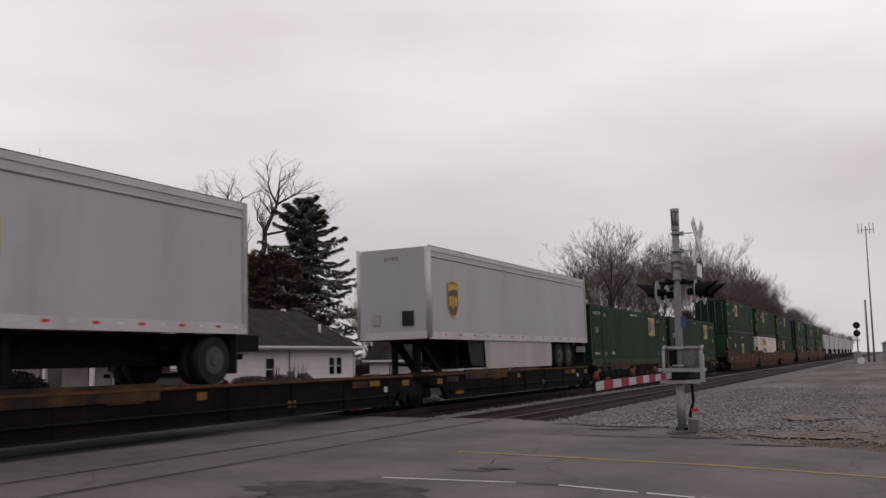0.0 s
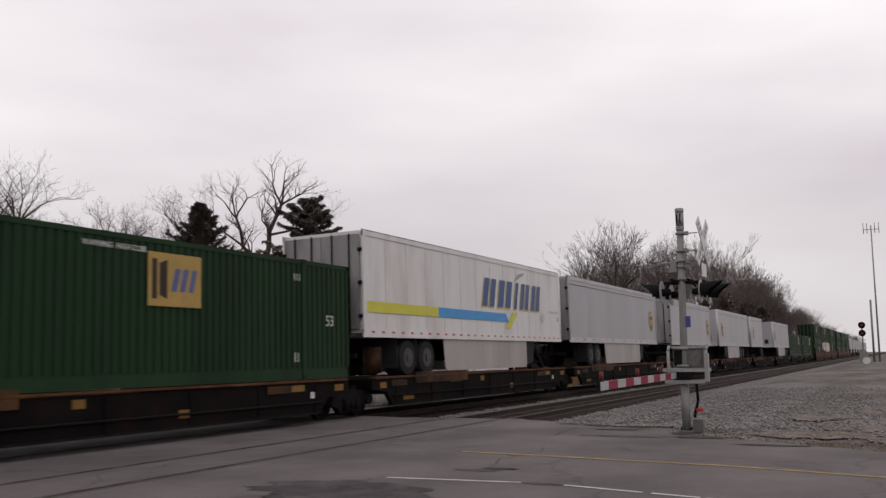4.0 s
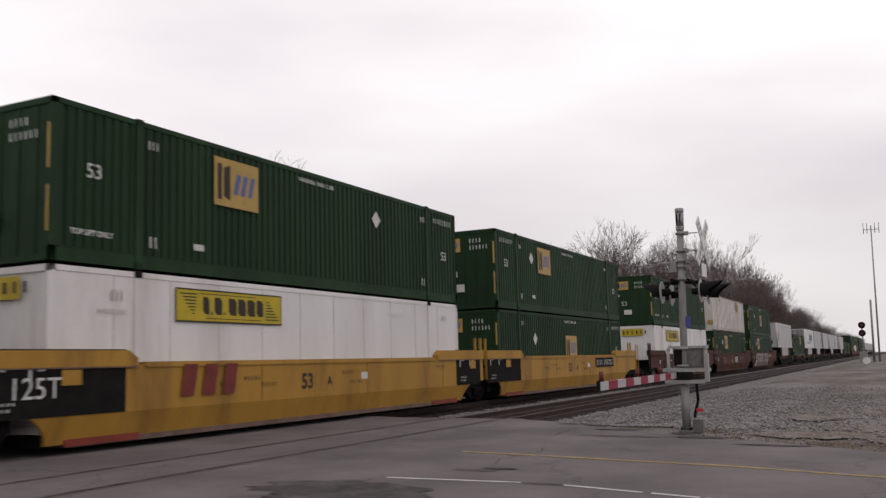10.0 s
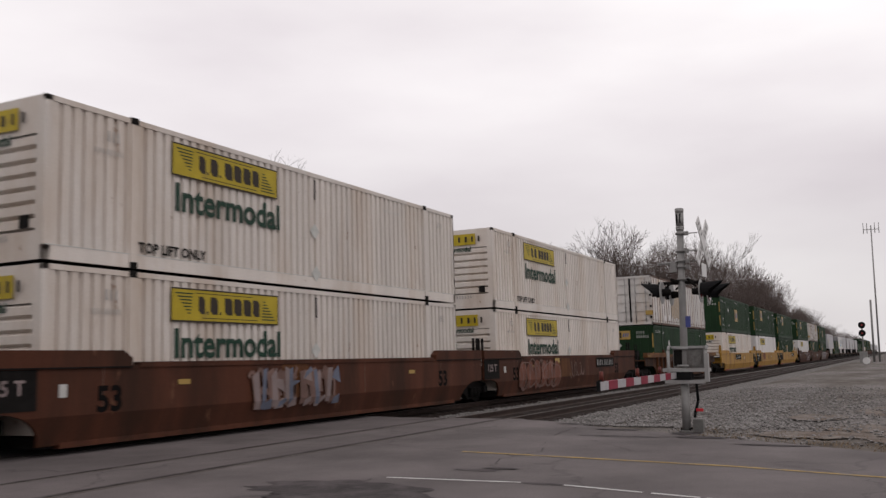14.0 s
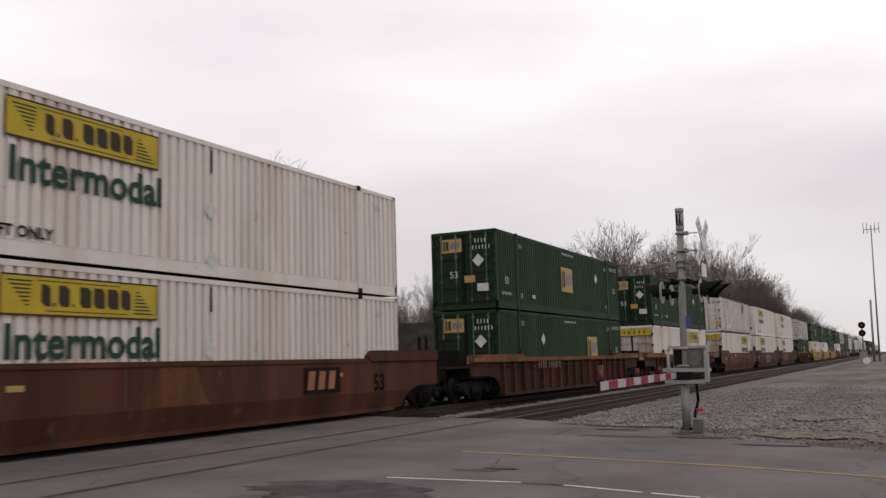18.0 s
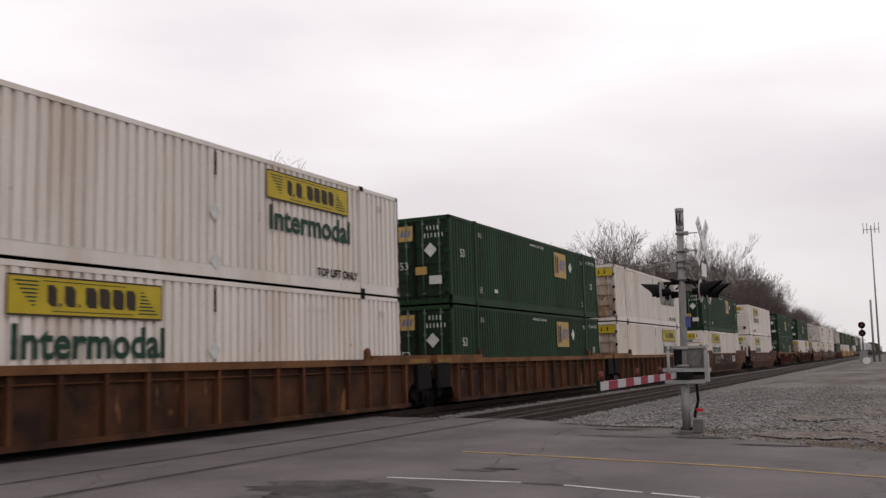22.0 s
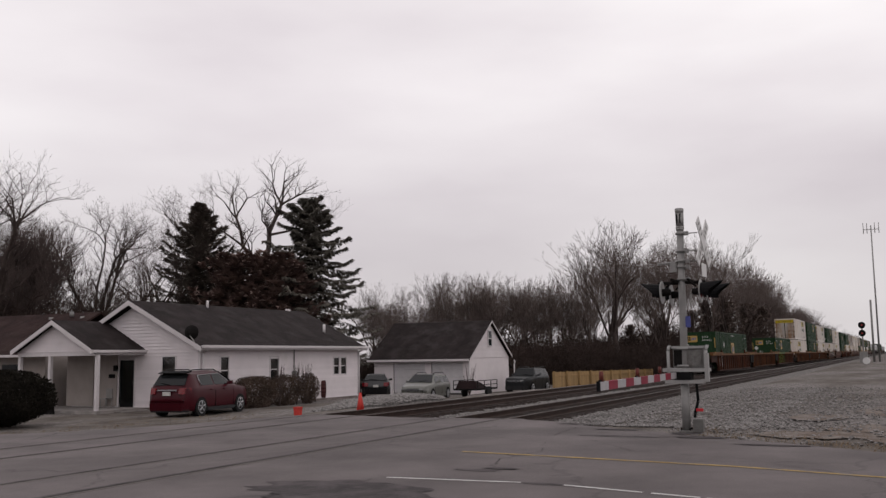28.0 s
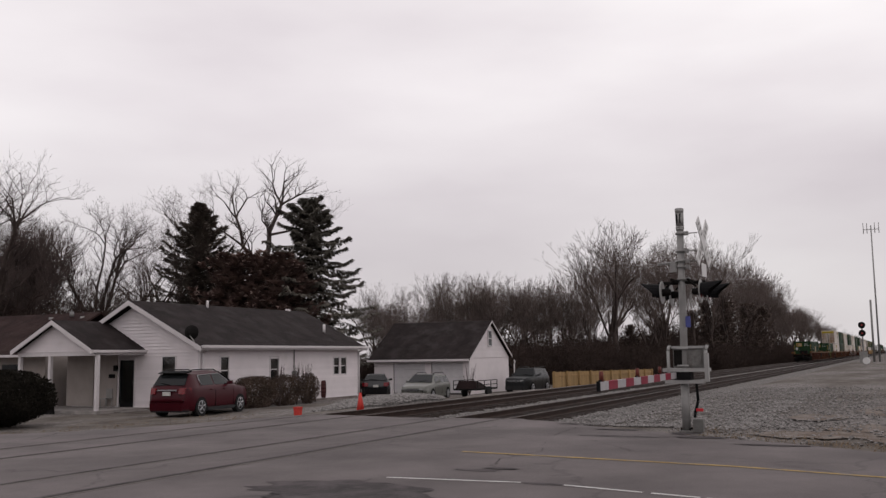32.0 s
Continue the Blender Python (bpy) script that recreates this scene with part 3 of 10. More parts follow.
def strip(name, pts, width, material, label, z=0.006):
    """A painted line on the road along the given points, with ragged ends and sides."""
    g = Geo()
    rnd = random.Random(len(pts) * 7 + int(pts[0][0] * 10))
    dense = []
    for (xa, ya), (xb, yb) in zip(pts, pts[1:]):
        k = max(2, int(math.hypot(xb - xa, yb - ya) / 0.12))
        dense += [(xa + (xb - xa) * i / k, ya + (yb - ya) * i / k) for i in range(k)]
    dense.append(pts[-1])
    prev = None
    for x, y in dense:
        w = width * rnd.uniform(0.36, 0.54)
        cur = [(x - w, y, z), (x + w * rnd.uniform(0.8, 1.1), y, z)]
        if prev:
            g.face([prev[0], prev[1], cur[1], cur[0]])
        prev = cur
    return tagged(part(name, g, material), label, kind="structure")


PAINT_Y = mat("faded_yellow_road_paint", (0.30, 0.205, 0.07), 0.8, 0, 0.2, 4, 40, 0.1, (0.2, 0.165, 0.12), 0.58, spec=0.2)
PAINT_W = mat("worn_white_road_paint", (0.45, 0.44, 0.43), 0.8, 0, 0.15, 4, 40, 0.1, (0.3, 0.29, 0.28), 0.62, spec=0.2)
strip("yellow_line", [(14.05, 6.6), (13.9, 5.4), (13.42, 2.2), (12.95, 0.6), (11.9, -3.0), (10.2, -9.0)], 0.13, PAINT_Y, "faded yellow centre line on the asphalt")
for a, b in (((10.74, 6.15), (10.88, 4.32)), ((10.84, 3.75), (10.58, 2.72)), ((10.56, 2.62), (10.42, 2.05)), ((10.4, 1.98), (9.6, -1.5))):
    strip("white_line", [a, b], 0.085, PAINT_W, "worn white edge line on the asphalt")
TAR = mat("dark_tar_patch", (0.036, 0.030, 0.031), 0.85, 0, 0.4, 2.2, 40, 0.3, (0.085, 0.072, 0.074), 0.56, spec=0.2)


def blot(x, y, rx, ry, seed, label="dark worn patch in the asphalt", z=0.005, material=TAR):
    rnd = random.Random(seed)
    k = 34
    w = [rnd.uniform(0.78, 1.12) for _ in range(k)]
    pts = [(x + rx * math.cos(6.283 * i / k) * w[i], y + ry * math.sin(6.283 * i / k) * w[i], z) for i in range(k)]
    return tagged(part("asphalt_patch", Geo().face(pts), material), label, kind="structure")


blot(9.6, 6.1, 0.75, 1.3, 1)
blot(15.41, 18.31, 0.1, 0.9, 20, "dark ragged edge of the paving", ground_z(15.41, 18.31) + 0.03)
blot(15.74, 17.75, 0.06, 0.7, 21, "dark ragged edge of the paving", ground_z(15.74, 17.75) + 0.03)
blot(16.67, 16.88, 0.07, 0.35, 22, "dark ragged edge of the paving", ground_z(16.67, 16.88) + 0.03)
blot(17.35, 16.32, 0.06, 0.3, 23, "dark ragged edge of the paving", ground_z(17.35, 16.32) + 0.03)
blot(16.18, 19.82, 0.3, 0.9, 24, "dark ragged edge of the paving", ground_z(16.18, 19.82) + 0.03)
blot(9.0, 5.2, 0.5, 1.0, 2, z=0.009)
blot(11.85, 5.35, 0.12, 0.35, 3)
blot(10.86, 4.02, 0.09, 0.28, 4)
blot(13.9, 5.62, 0.1, 0.18, 5)
blot(17.6, 4.9, 0.12, 0.9, 6)
blot(18.55, 3.85, 0.3, 0.35, 7, z=0.012)
DIRT = mat("brown_dirt_patch", (0.12, 0.095, 0.08), 0.95, 0, 0.3, 2, 30, 0.4, (0.19, 0.17, 0.155), 0.55, spec=0.1)
for x, y, rx, ry, sd in ((19.6, 1.6, 0.9, 1.3, 31), (21.5, 0.4, 1.4, 1.1, 32), (24.0, -0.8, 1.8, 1.2, 33), (18.6, -0.6, 0.8, 1.4, 34), (27.5, 0.2, 2.2, 0.9, 35), (24.6, 1.9, 1.2, 0.7, 36)):
    blot(x, y, rx, ry, sd, "bare brown dirt on the stony lot", ground_z(x, y) + 0.012, DIRT)
for x, y, rx, ry, sd in ((20.4, 6.55, 0.16, 0.6, 41), (19.1, 5.35, 0.14, 0.6, 42), (17.75, 3.45, 0.2, 0.5, 43), (16.6, 2.0, 0.12, 0.7, 44), (12.1, 5.1, 0.09, 0.3, 45), (8.9, 5.8, 0.35, 0.9, 46)):
    blot(x, y, rx, ry, sd, "dark ragged stain in the asphalt", 0.011)


def crack(points, width, seed):
    """A wandering dark crack in the paving."""
    r = random.Random(seed)
    g, prev = Geo(), None
    for (xa, ya), (xb, yb) in zip(points, points[1:]):
        n_ = max(3, int(math.hypot(xb - xa, yb - ya) / 0.14))
        px, py = -(yb - ya), xb - xa
        ln = math.hypot(px, py)
        for i in range(n_):
            t = i / n_
            x, y, w = xa + (xb - xa) * t + r.gauss(0, 0.025), ya + (yb - ya) * t + r.gauss(0, 0.025), width * r.uniform(0.2, 1.0)
            cur = [(x - px / ln * w, y - py / ln * w, 0.0075), (x + px / ln * w, y + py / ln * w, 0.0075)]
            if prev:
                g.face([prev[0], cur[0], cur[1], prev[1]])
            prev = cur
    return tagged(part("asphalt_crack", g, TAR), "thin dark crack in the asphalt", kind="structure")


crack([(8.3, 7.2), (9.1, 6.45), (9.9, 6.25), (10.7, 6.3)], 0.022, 1)
crack([(12.0, 5.2), (13.3, 5.6), (14.5, 5.4), (16.1, 5.9)], 0.010, 3)
crack([(13.2, 0.9), (14.4, 2.2), (15.0, 4.0), (16.8, 5.3)], 0.012, 5)
crack([(11.5, 15.6), (13.6, 16.1), (15.0, 17.0)], 0.02, 7)
crack([(15.6, 9.0), (16.3, 7.2), (17.4, 6.2), (19.5, 6.4)], 0.014, 8)
# ---- the train ----
TRACK_Y, CANT = 14.09, -0.94
BOX_L, BOX_W, BOX_H, POST = 16.154, 2.591, 2.872, 1.981
MOVERS = []


def runs(ob, s, z=0.0, y=0.0):
    """Notes a thing that rides with the train: s is its place along the train at the clip's start, z its height over the rails."""
    MOVERS.append((ob, s, z, y))
    c, n = math.cos(radians(CANT)), math.sin(radians(CANT))
    ob.matrix_basis = pose(s, TRACK_Y + y * c - z * n, z * c + y * n, CANT)
    return ob


def corrugated(x0, x1, z0, z1, y, depth, pitch, out):
    """A trapezoid-folded wall from x0 to x1; out is -1 for the near side."""
    g = Geo()
    n = max(1, round((x1 - x0) / pitch))
    p = (x1 - x0) / n
    for i in range(n):
        a = x0 + i * p
        prof = ((a, 0), (a + 0.56 * p, 0), (a + 0.66 * p, 1), (a + 0.90 * p, 1), (a + p, 0))
        for (xa, da), (xb, db) in zip(prof, prof[1:]):
            ya, yb = y - out * depth * da, y - out * depth * db
            q = [(xa, ya, z0), (xb, yb, z0), (xb, yb, z1), (xa, ya, z1)]
            g.face(q if out < 0 else q[::-1])
    return g


BASES = {}


def container_base(kind, doors):
    """One 53-foot container, its near side to -y, x from its rear end. doors: whether the doors are at x = 0."""
    key = (kind, doors)
    if key in BASES:
        return BASES[key]
    paint = {"green": GREEN, "white": WHITE, "rib": WHITE_OLD, "smooth": BRIGHT}[kind]
    L, h, H = BOX_L, BOX_W / 2, BOX_H
    t = new("intermodal_container")
    inset = 0.012
    for out in (-1, 1):
        y = out * (h - inset)
        if kind in ("green", "white"):
            part("side_wall", corrugated(0.14, L - 0.14, 0.15, H - 0.09, y, 0.036 if kind == "green" else 0.06, 0.215 if kind == "green" else 0.25, out), paint, t)
        else:
            g = Geo()
            q = [(0.1, y, 0.12), (L - 0.1, y, 0.12), (L - 0.1, y, H - 0.07), (0.1, y, H - 0.07)]
            g.face(q if out < 0 else q[::-1])
            part("side_wall", g, paint, t)
            if kind == "rib":
                step = (L - 0.3) / 26
                for i in range(27) if out < 0 else range(0, 27, 13):
                    x = 0.15 + i * step
                    g = Geo().box(x - 0.035, min(y, y + out * 0.012), 0.12, x + 0.035, max(y, y + out * 0.012), H - 0.07)
                    part("panel_joint", g, RIB, t)
            else:
                for i in range(1, 11):
                    x = i * L / 11
                    g = Geo().box(x - 0.012, min(y, y + out * 0.008), 0.12, x + 0.012, max(y, y + out * 0.008), H - 0.07)
                    part("panel_seam", g, INK_LG, t)
    rail = RIB if kind == "rib" else paint
    for out in (-1, 1):
        a, b = sorted((out * h, out * (h - 0.07)))
        part("bottom_rail", Geo().box(0, a, 0, L, b, 0.25 if kind != "rib" else 0.11), rail, t)
        part("top_rail", Geo().box(0, a, H - 0.10, L, b, H), rail, t)
        for x in (0.0, L - 0.14):
            part("corner_post", Geo().box(x, a, 0, x + 0.14, b, H), paint, t)
        for x in (POST - 0.02, L - POST - 0.16):
            a2, b2 = sorted((out * (h + 0.022), out * (h - 0.07)))
            part("lift_post", Geo().box(x, a2, 0.0, x + 0.18, b2, H + 0.02), paint, t)
        if kind != "smooth":
            a3, b3 = sorted((out * (h + 0.005), out * (h - 0.02)))
            part("rail_line", Geo().box(0.05, a3, 0.25, L - 0.05, b3, 0.27), INK_LG if kind == "white" else (GREEN_D if kind == "green" else RIB), t)
        for x in (POST - 0.02, L - POST - 0.16) if out < 0 else ():
            a4, b4 = sorted((out * (h + 0.028), out * (h - 0.09)))
            for z in (-0.02, H - 0.11):
                part("corner_casting", Geo().box(x, a4, z, x + 0.18, b4, z + 0.13), GRIME if kind != "green" else GREEN_D, t)
    part("roof", Geo().box(0.02, -h + 0.03, H - 0.06, L - 0.02, h - 0.03, H - 0.015), paint, t)
    part("underside", Geo().box(0.02, -h + 0.05, 0.03, L - 0.02, h - 0.05, 0.1), GRIME, t)
    ends = ((0.0, -1, doors),)
    g = Geo().box(L - 0.06, -h, 0, L, h, H - 0.01)
    for yy in (-0.9, -0.45, 0.0, 0.45, 0.9):
        g.box(L, yy - 0.03, 0.12, L + 0.02, yy + 0.03, H - 0.12)
    part("front_end_wall", g, paint, t)
    for x, d, has_doors in ends:
        if has_doors:
            for k in (0, 1):
                y0 = -h + 0.09 + k * (h - 0.085)
                g = Geo()
                xa, xb = sorted((x - d * 0.05, x - d * 0.09))
                g.box(xa, y0, 0.15, xb, y0 + h - 0.10, H - 0.12)
                for z in (0.25, 0.78, 1.31, 1.84, 2.37):
                    xa, xb = sorted((x - d * 0.05, x - d * 0.006))
                    g.box(xa, y0 + 0.10, z, xb, y0 + h - 0.2, z + 0.25)
                leaf = part("door", g, {"white": WHITE_DOOR, "green": GREEN_D}.get(kind, paint), t)
                for dy in (0.28, 0.88):
                    bar = Geo().tube((x + d * 0.012, y0 + dy, 0.12), (x + d * 0.012, y0 + dy, H - 0.1), 0.022, n=6)
                    for z in (0.3, 1.0, 1.9, 2.6):
                        bar.box(x - 0.03, y0 + dy - 0.05, z, x + 0.03, y0 + dy + 0.05, z + 0.07)
                    part("locking_bar", bar, STEEL if kind != "green" else ROD_GREEN, leaf)
                for z in (0.35, 1.0, 1.65, 2.3):
                    yy = -h + 0.02 if k == 0 else h - 0.14
                    part("hinge", Geo().box(x - 0.035, yy, z, x + 0.035, yy + 0.12, z + 0.12), GRIME if kind != "green" else GREEN, leaf)
            part("door_gap", Geo().box(min(x, x - d * 0.035), -0.045, 0.15, max(x, x - d * 0.035), 0.045, H - 0.13), GRIME, t)
            part("door_header", Geo().box(x - 0.05 if d > 0 else x, -h, H - 0.13, x if d > 0 else x + 0.05, h, H), paint, t)
            part("door_sill", Geo().box(x - 0.05 if d > 0 else x, -h, 0, x if d > 0 else x + 0.05, h, 0.15), paint, t)
        else:
            g = Geo()
            xa = x - d * 0.03
            if kind == "white":
                n, z0, z1 = 7, 0.5, 2.2
                for i in range(n):
                    a = z0 + (z1 - z0) * i / n
                    b = z0 + (z1 - z0) * (i + 1) / n
                    prof = ((a, 0.09), (a + 0.05, 0), (b - 0.05, 0), (b, 0.09))
                    for (za, da), (zb, db) in zip(prof, prof[1:]):
                        q = [(x - d * da, h - 0.22, za), (x - d * da, -h + 0.22, za), (x - d * db, -h + 0.22, zb), (x - d * db, h - 0.22, zb)]
                        g.face(q if d < 0 else q[::-1])
                for (ya, yb, za, zb) in ((-h, h, 0, 0.5), (-h, h, 2.2, H), (-h, -h + 0.22, 0.5, 2.2), (h - 0.22, h, 0.5, 2.2)):
                    q = [(x - d * 0.008, yb, za), (x - d * 0.008, ya, za), (x - d * 0.008, ya, zb), (x - d * 0.008, yb, zb)]
                    g.face(q if d < 0 else q[::-1])
            else:
                q = [(xa, h - 0.05, 0.1), (xa, -h + 0.05, 0.1), (xa, -h + 0.05, H - 0.08), (xa, h - 0.05, H - 0.08)]
                g.face(q if d < 0 else q[::-1])
                for z in (0.0, H - 0.12):
                    g.box(min(x, x - d * 0.06), -h, z, max(x, x - d * 0.06), h, z + 0.12)
                for yy in (-0.9, -0.45, 0.0, 0.45, 0.9):
                    g.box(min(xa, xa + d * 0.02), yy - 0.03, 0.12, max(xa, xa + d * 0.02), yy + 0.03, H - 0.12)
            part("end_wall", g, paint, t)
            if kind == "green":
                for yy in (-h + 0.04, h - 0.10):
                    for z in (0.5, 1.6):
                        part("reflective_strip", Geo().box(min(x, x + d * 0.006), yy, z, max(x, x + d * 0.006), yy + 0.06, z + 0.8), LOGO_Y, t)
    BASES[key] = t
    return t


NEAR = -BOX_W / 2 - 0.016
BAR_ROWS = ("car_number", "number_marking", "weight_marking", "corner_marking", "small_notice", "web_marking")


def mark(parent, name, me, x, z, y=None, material=None, label=""):
    ob = part(name, me, material, parent, label, pose(x, NEAR if y is None else y, z))
    return tagged(ob, label, kind="stuff") if name in BAR_ROWS else ob


def end_mark(parent, name, me, y, z, d=0.03, label=""):
    """A marking on the rear end wall, y from the far edge to the near one."""
    ob = part(name, me, None, parent, label, pose(-d, y, z, 0, 0, -90))
    return tagged(ob, label, kind="stuff") if name in BAR_ROWS else ob


def panel_mesh(key, w, h, material):
    if key not in TEXTS:
        TEXTS[key] = Geo().box(0, 0, 0, w, 0.006, h).mesh("sign_panel")
        TEXTS[key].materials.append(material)
    return TEXTS[key]


def shape_mesh(key, polys, material):
    if key not in TEXTS:
        g = Geo()
        for q in polys:
            g.face([(x, 0, z) for x, z in q])
        TEXTS[key] = g.mesh("sign_shape")
        TEXTS[key].materials.append(material)
    return TEXTS[key]


def emblem(t, x, z, size=1.0, end=False):
    """A golden panel with a brown comb shape and blue strokes (a firm's sign, drawn as plain shapes)."""
    w, hgt = (1.5, 1.05) if not end else (0.8, 0.5)
    k = w / 1.5
    kz = hgt / 1.05
    comb = [[(0.10, 0.14), (0.24, 0.14), (0.24, 0.92), (0.10, 0.92)], [(0.30, 0.22), (0.52, 0.14), (0.52, 0.92), (0.30, 0.84)]]
    blue = [[(0.62, 0.30), (0.78, 0.30), (0.90, 0.76), (0.74, 0.76)], [(0.86, 0.30), (1.02, 0.30), (1.14, 0.76), (0.98, 0.76)], [(1.12, 0.30), (1.26, 0.30), (1.38, 0.76), (1.24, 0.76)]]
    p = panel_mesh(("emblem", end), w, hgt, LOGO_Y)
    a = shape_mesh(("comb", end), [[(u * k, v * kz) for u, v in q] for q in comb], INK_BR)
    b = shape_mesh(("blue", end), [[(u * k, v * kz) for u, v in q] for q in blue], INK_BL)
    if end:
        o = part("emblem_panel", p, None, t, "golden sign panel", pose(-0.012, x, z, 0, 0, -90))
    else:
        o = part("emblem_panel", p, None, t, "golden sign panel with brown and blue shapes", pose(x, NEAR - 0.006, z))
    part("brown_shape", a, None, o, "", pose(0, -0.004, 0))
    part("blue_shape", b, None, o, "", pose(0, -0.004, 0))


def haulier_sign(t, x, z):
    """A yellow sign with a darker frame line, a scroll shape at each end and a row of dark blocks, and a green word under it."""
    w, hgt = 3.5, 0.68
    o = part("yellow_sign", panel_mesh("hsign", w, hgt, SIGN_Y), None, t, "yellow sign panel with dark block shapes", pose(x, NEAR - 0.006, z))
    blocks = []
    xx = 0.80
    for wd in (0.20, 0.05, 0.24, 0.05, 0.0, 0.26, 0.26, 0.27, 0.24):
        tall = 0.06 if wd == 0.05 else 0.36
        if wd:
            cut = 0.07 if wd > 0.05 else 0.0
            blocks.append([(xx, 0.17 + cut), (xx + cut, 0.17), (xx + wd, 0.17), (xx + wd, 0.17 + tall - cut), (xx + wd - cut, 0.17 + tall), (xx, 0.17 + tall)])
        xx += wd + 0.055
    lines = [[(0, 0.0), (w, 0.0), (w, 0.03), (0, 0.03)], [(0, hgt - 0.03), (w, hgt - 0.03), (w, hgt), (0, hgt)], [(0, 0.03), (0.025, 0.03), (0.025, hgt - 0.03), (0, hgt - 0.03)], [(w - 0.025, 0.03), (w, 0.03), (w, hgt - 0.03), (w - 0.025, hgt - 0.03)],
             [(0.7, 0.585), (2.55, 0.585), (2.55, 0.60), (0.7, 0.60)], [(0.9, 0.08), (2.75, 0.08), (2.75, 0.095), (0.9, 0.095)]]
    scroll = []
    for i in range(7):
        a = 0.066 * i
        scroll.append([(0.12 + a * 0.9, 0.56 - a), (0.62 - 0.01 * i, 0.56 - a), (0.62 - 0.01 * i, 0.585 - a), (0.12 + a * 0.9, 0.585 - a)])
        scroll.append([(w - 0.62 + 0.01 * i, 0.1 + a), (w - 0.12 - a * 0.9, 0.1 + a), (w - 0.12 - a * 0.9, 0.125 + a), (w - 0.62 + 0.01 * i, 0.125 + a)])
    part("dark_blocks", shape_mesh("hblocks", blocks, INK_BR), None, o, "", pose(0, -0.004, 0))
    part("frame_line", shape_mesh("hlines", lines, INK_BR), None, o, "", pose(0, -0.004, 0))
    part("scroll_shape", shape_mesh("hscroll", scroll, INK_GR), None, o, "", pose(0, -0.005, 0))
    return o


def diamond(t, x, z, r=0.24, y=None):
    me = shape_mesh(("diamond", r), [[(0, -r), (r, 0), (0, r), (-r, 0)]], INK_W)
    mark(t, "placard", me, x, z, y)


CONTAINER_LABEL = {
    "green": "dark green corrugated steel 53-foot container riding in the train",
    "white": "off-white corrugated 53-foot container with a yellow sign",
    "rib": "weathered white container with rusty vertical panel joints",
    "smooth": "bright white smooth-sided container with a yellow sign",
}


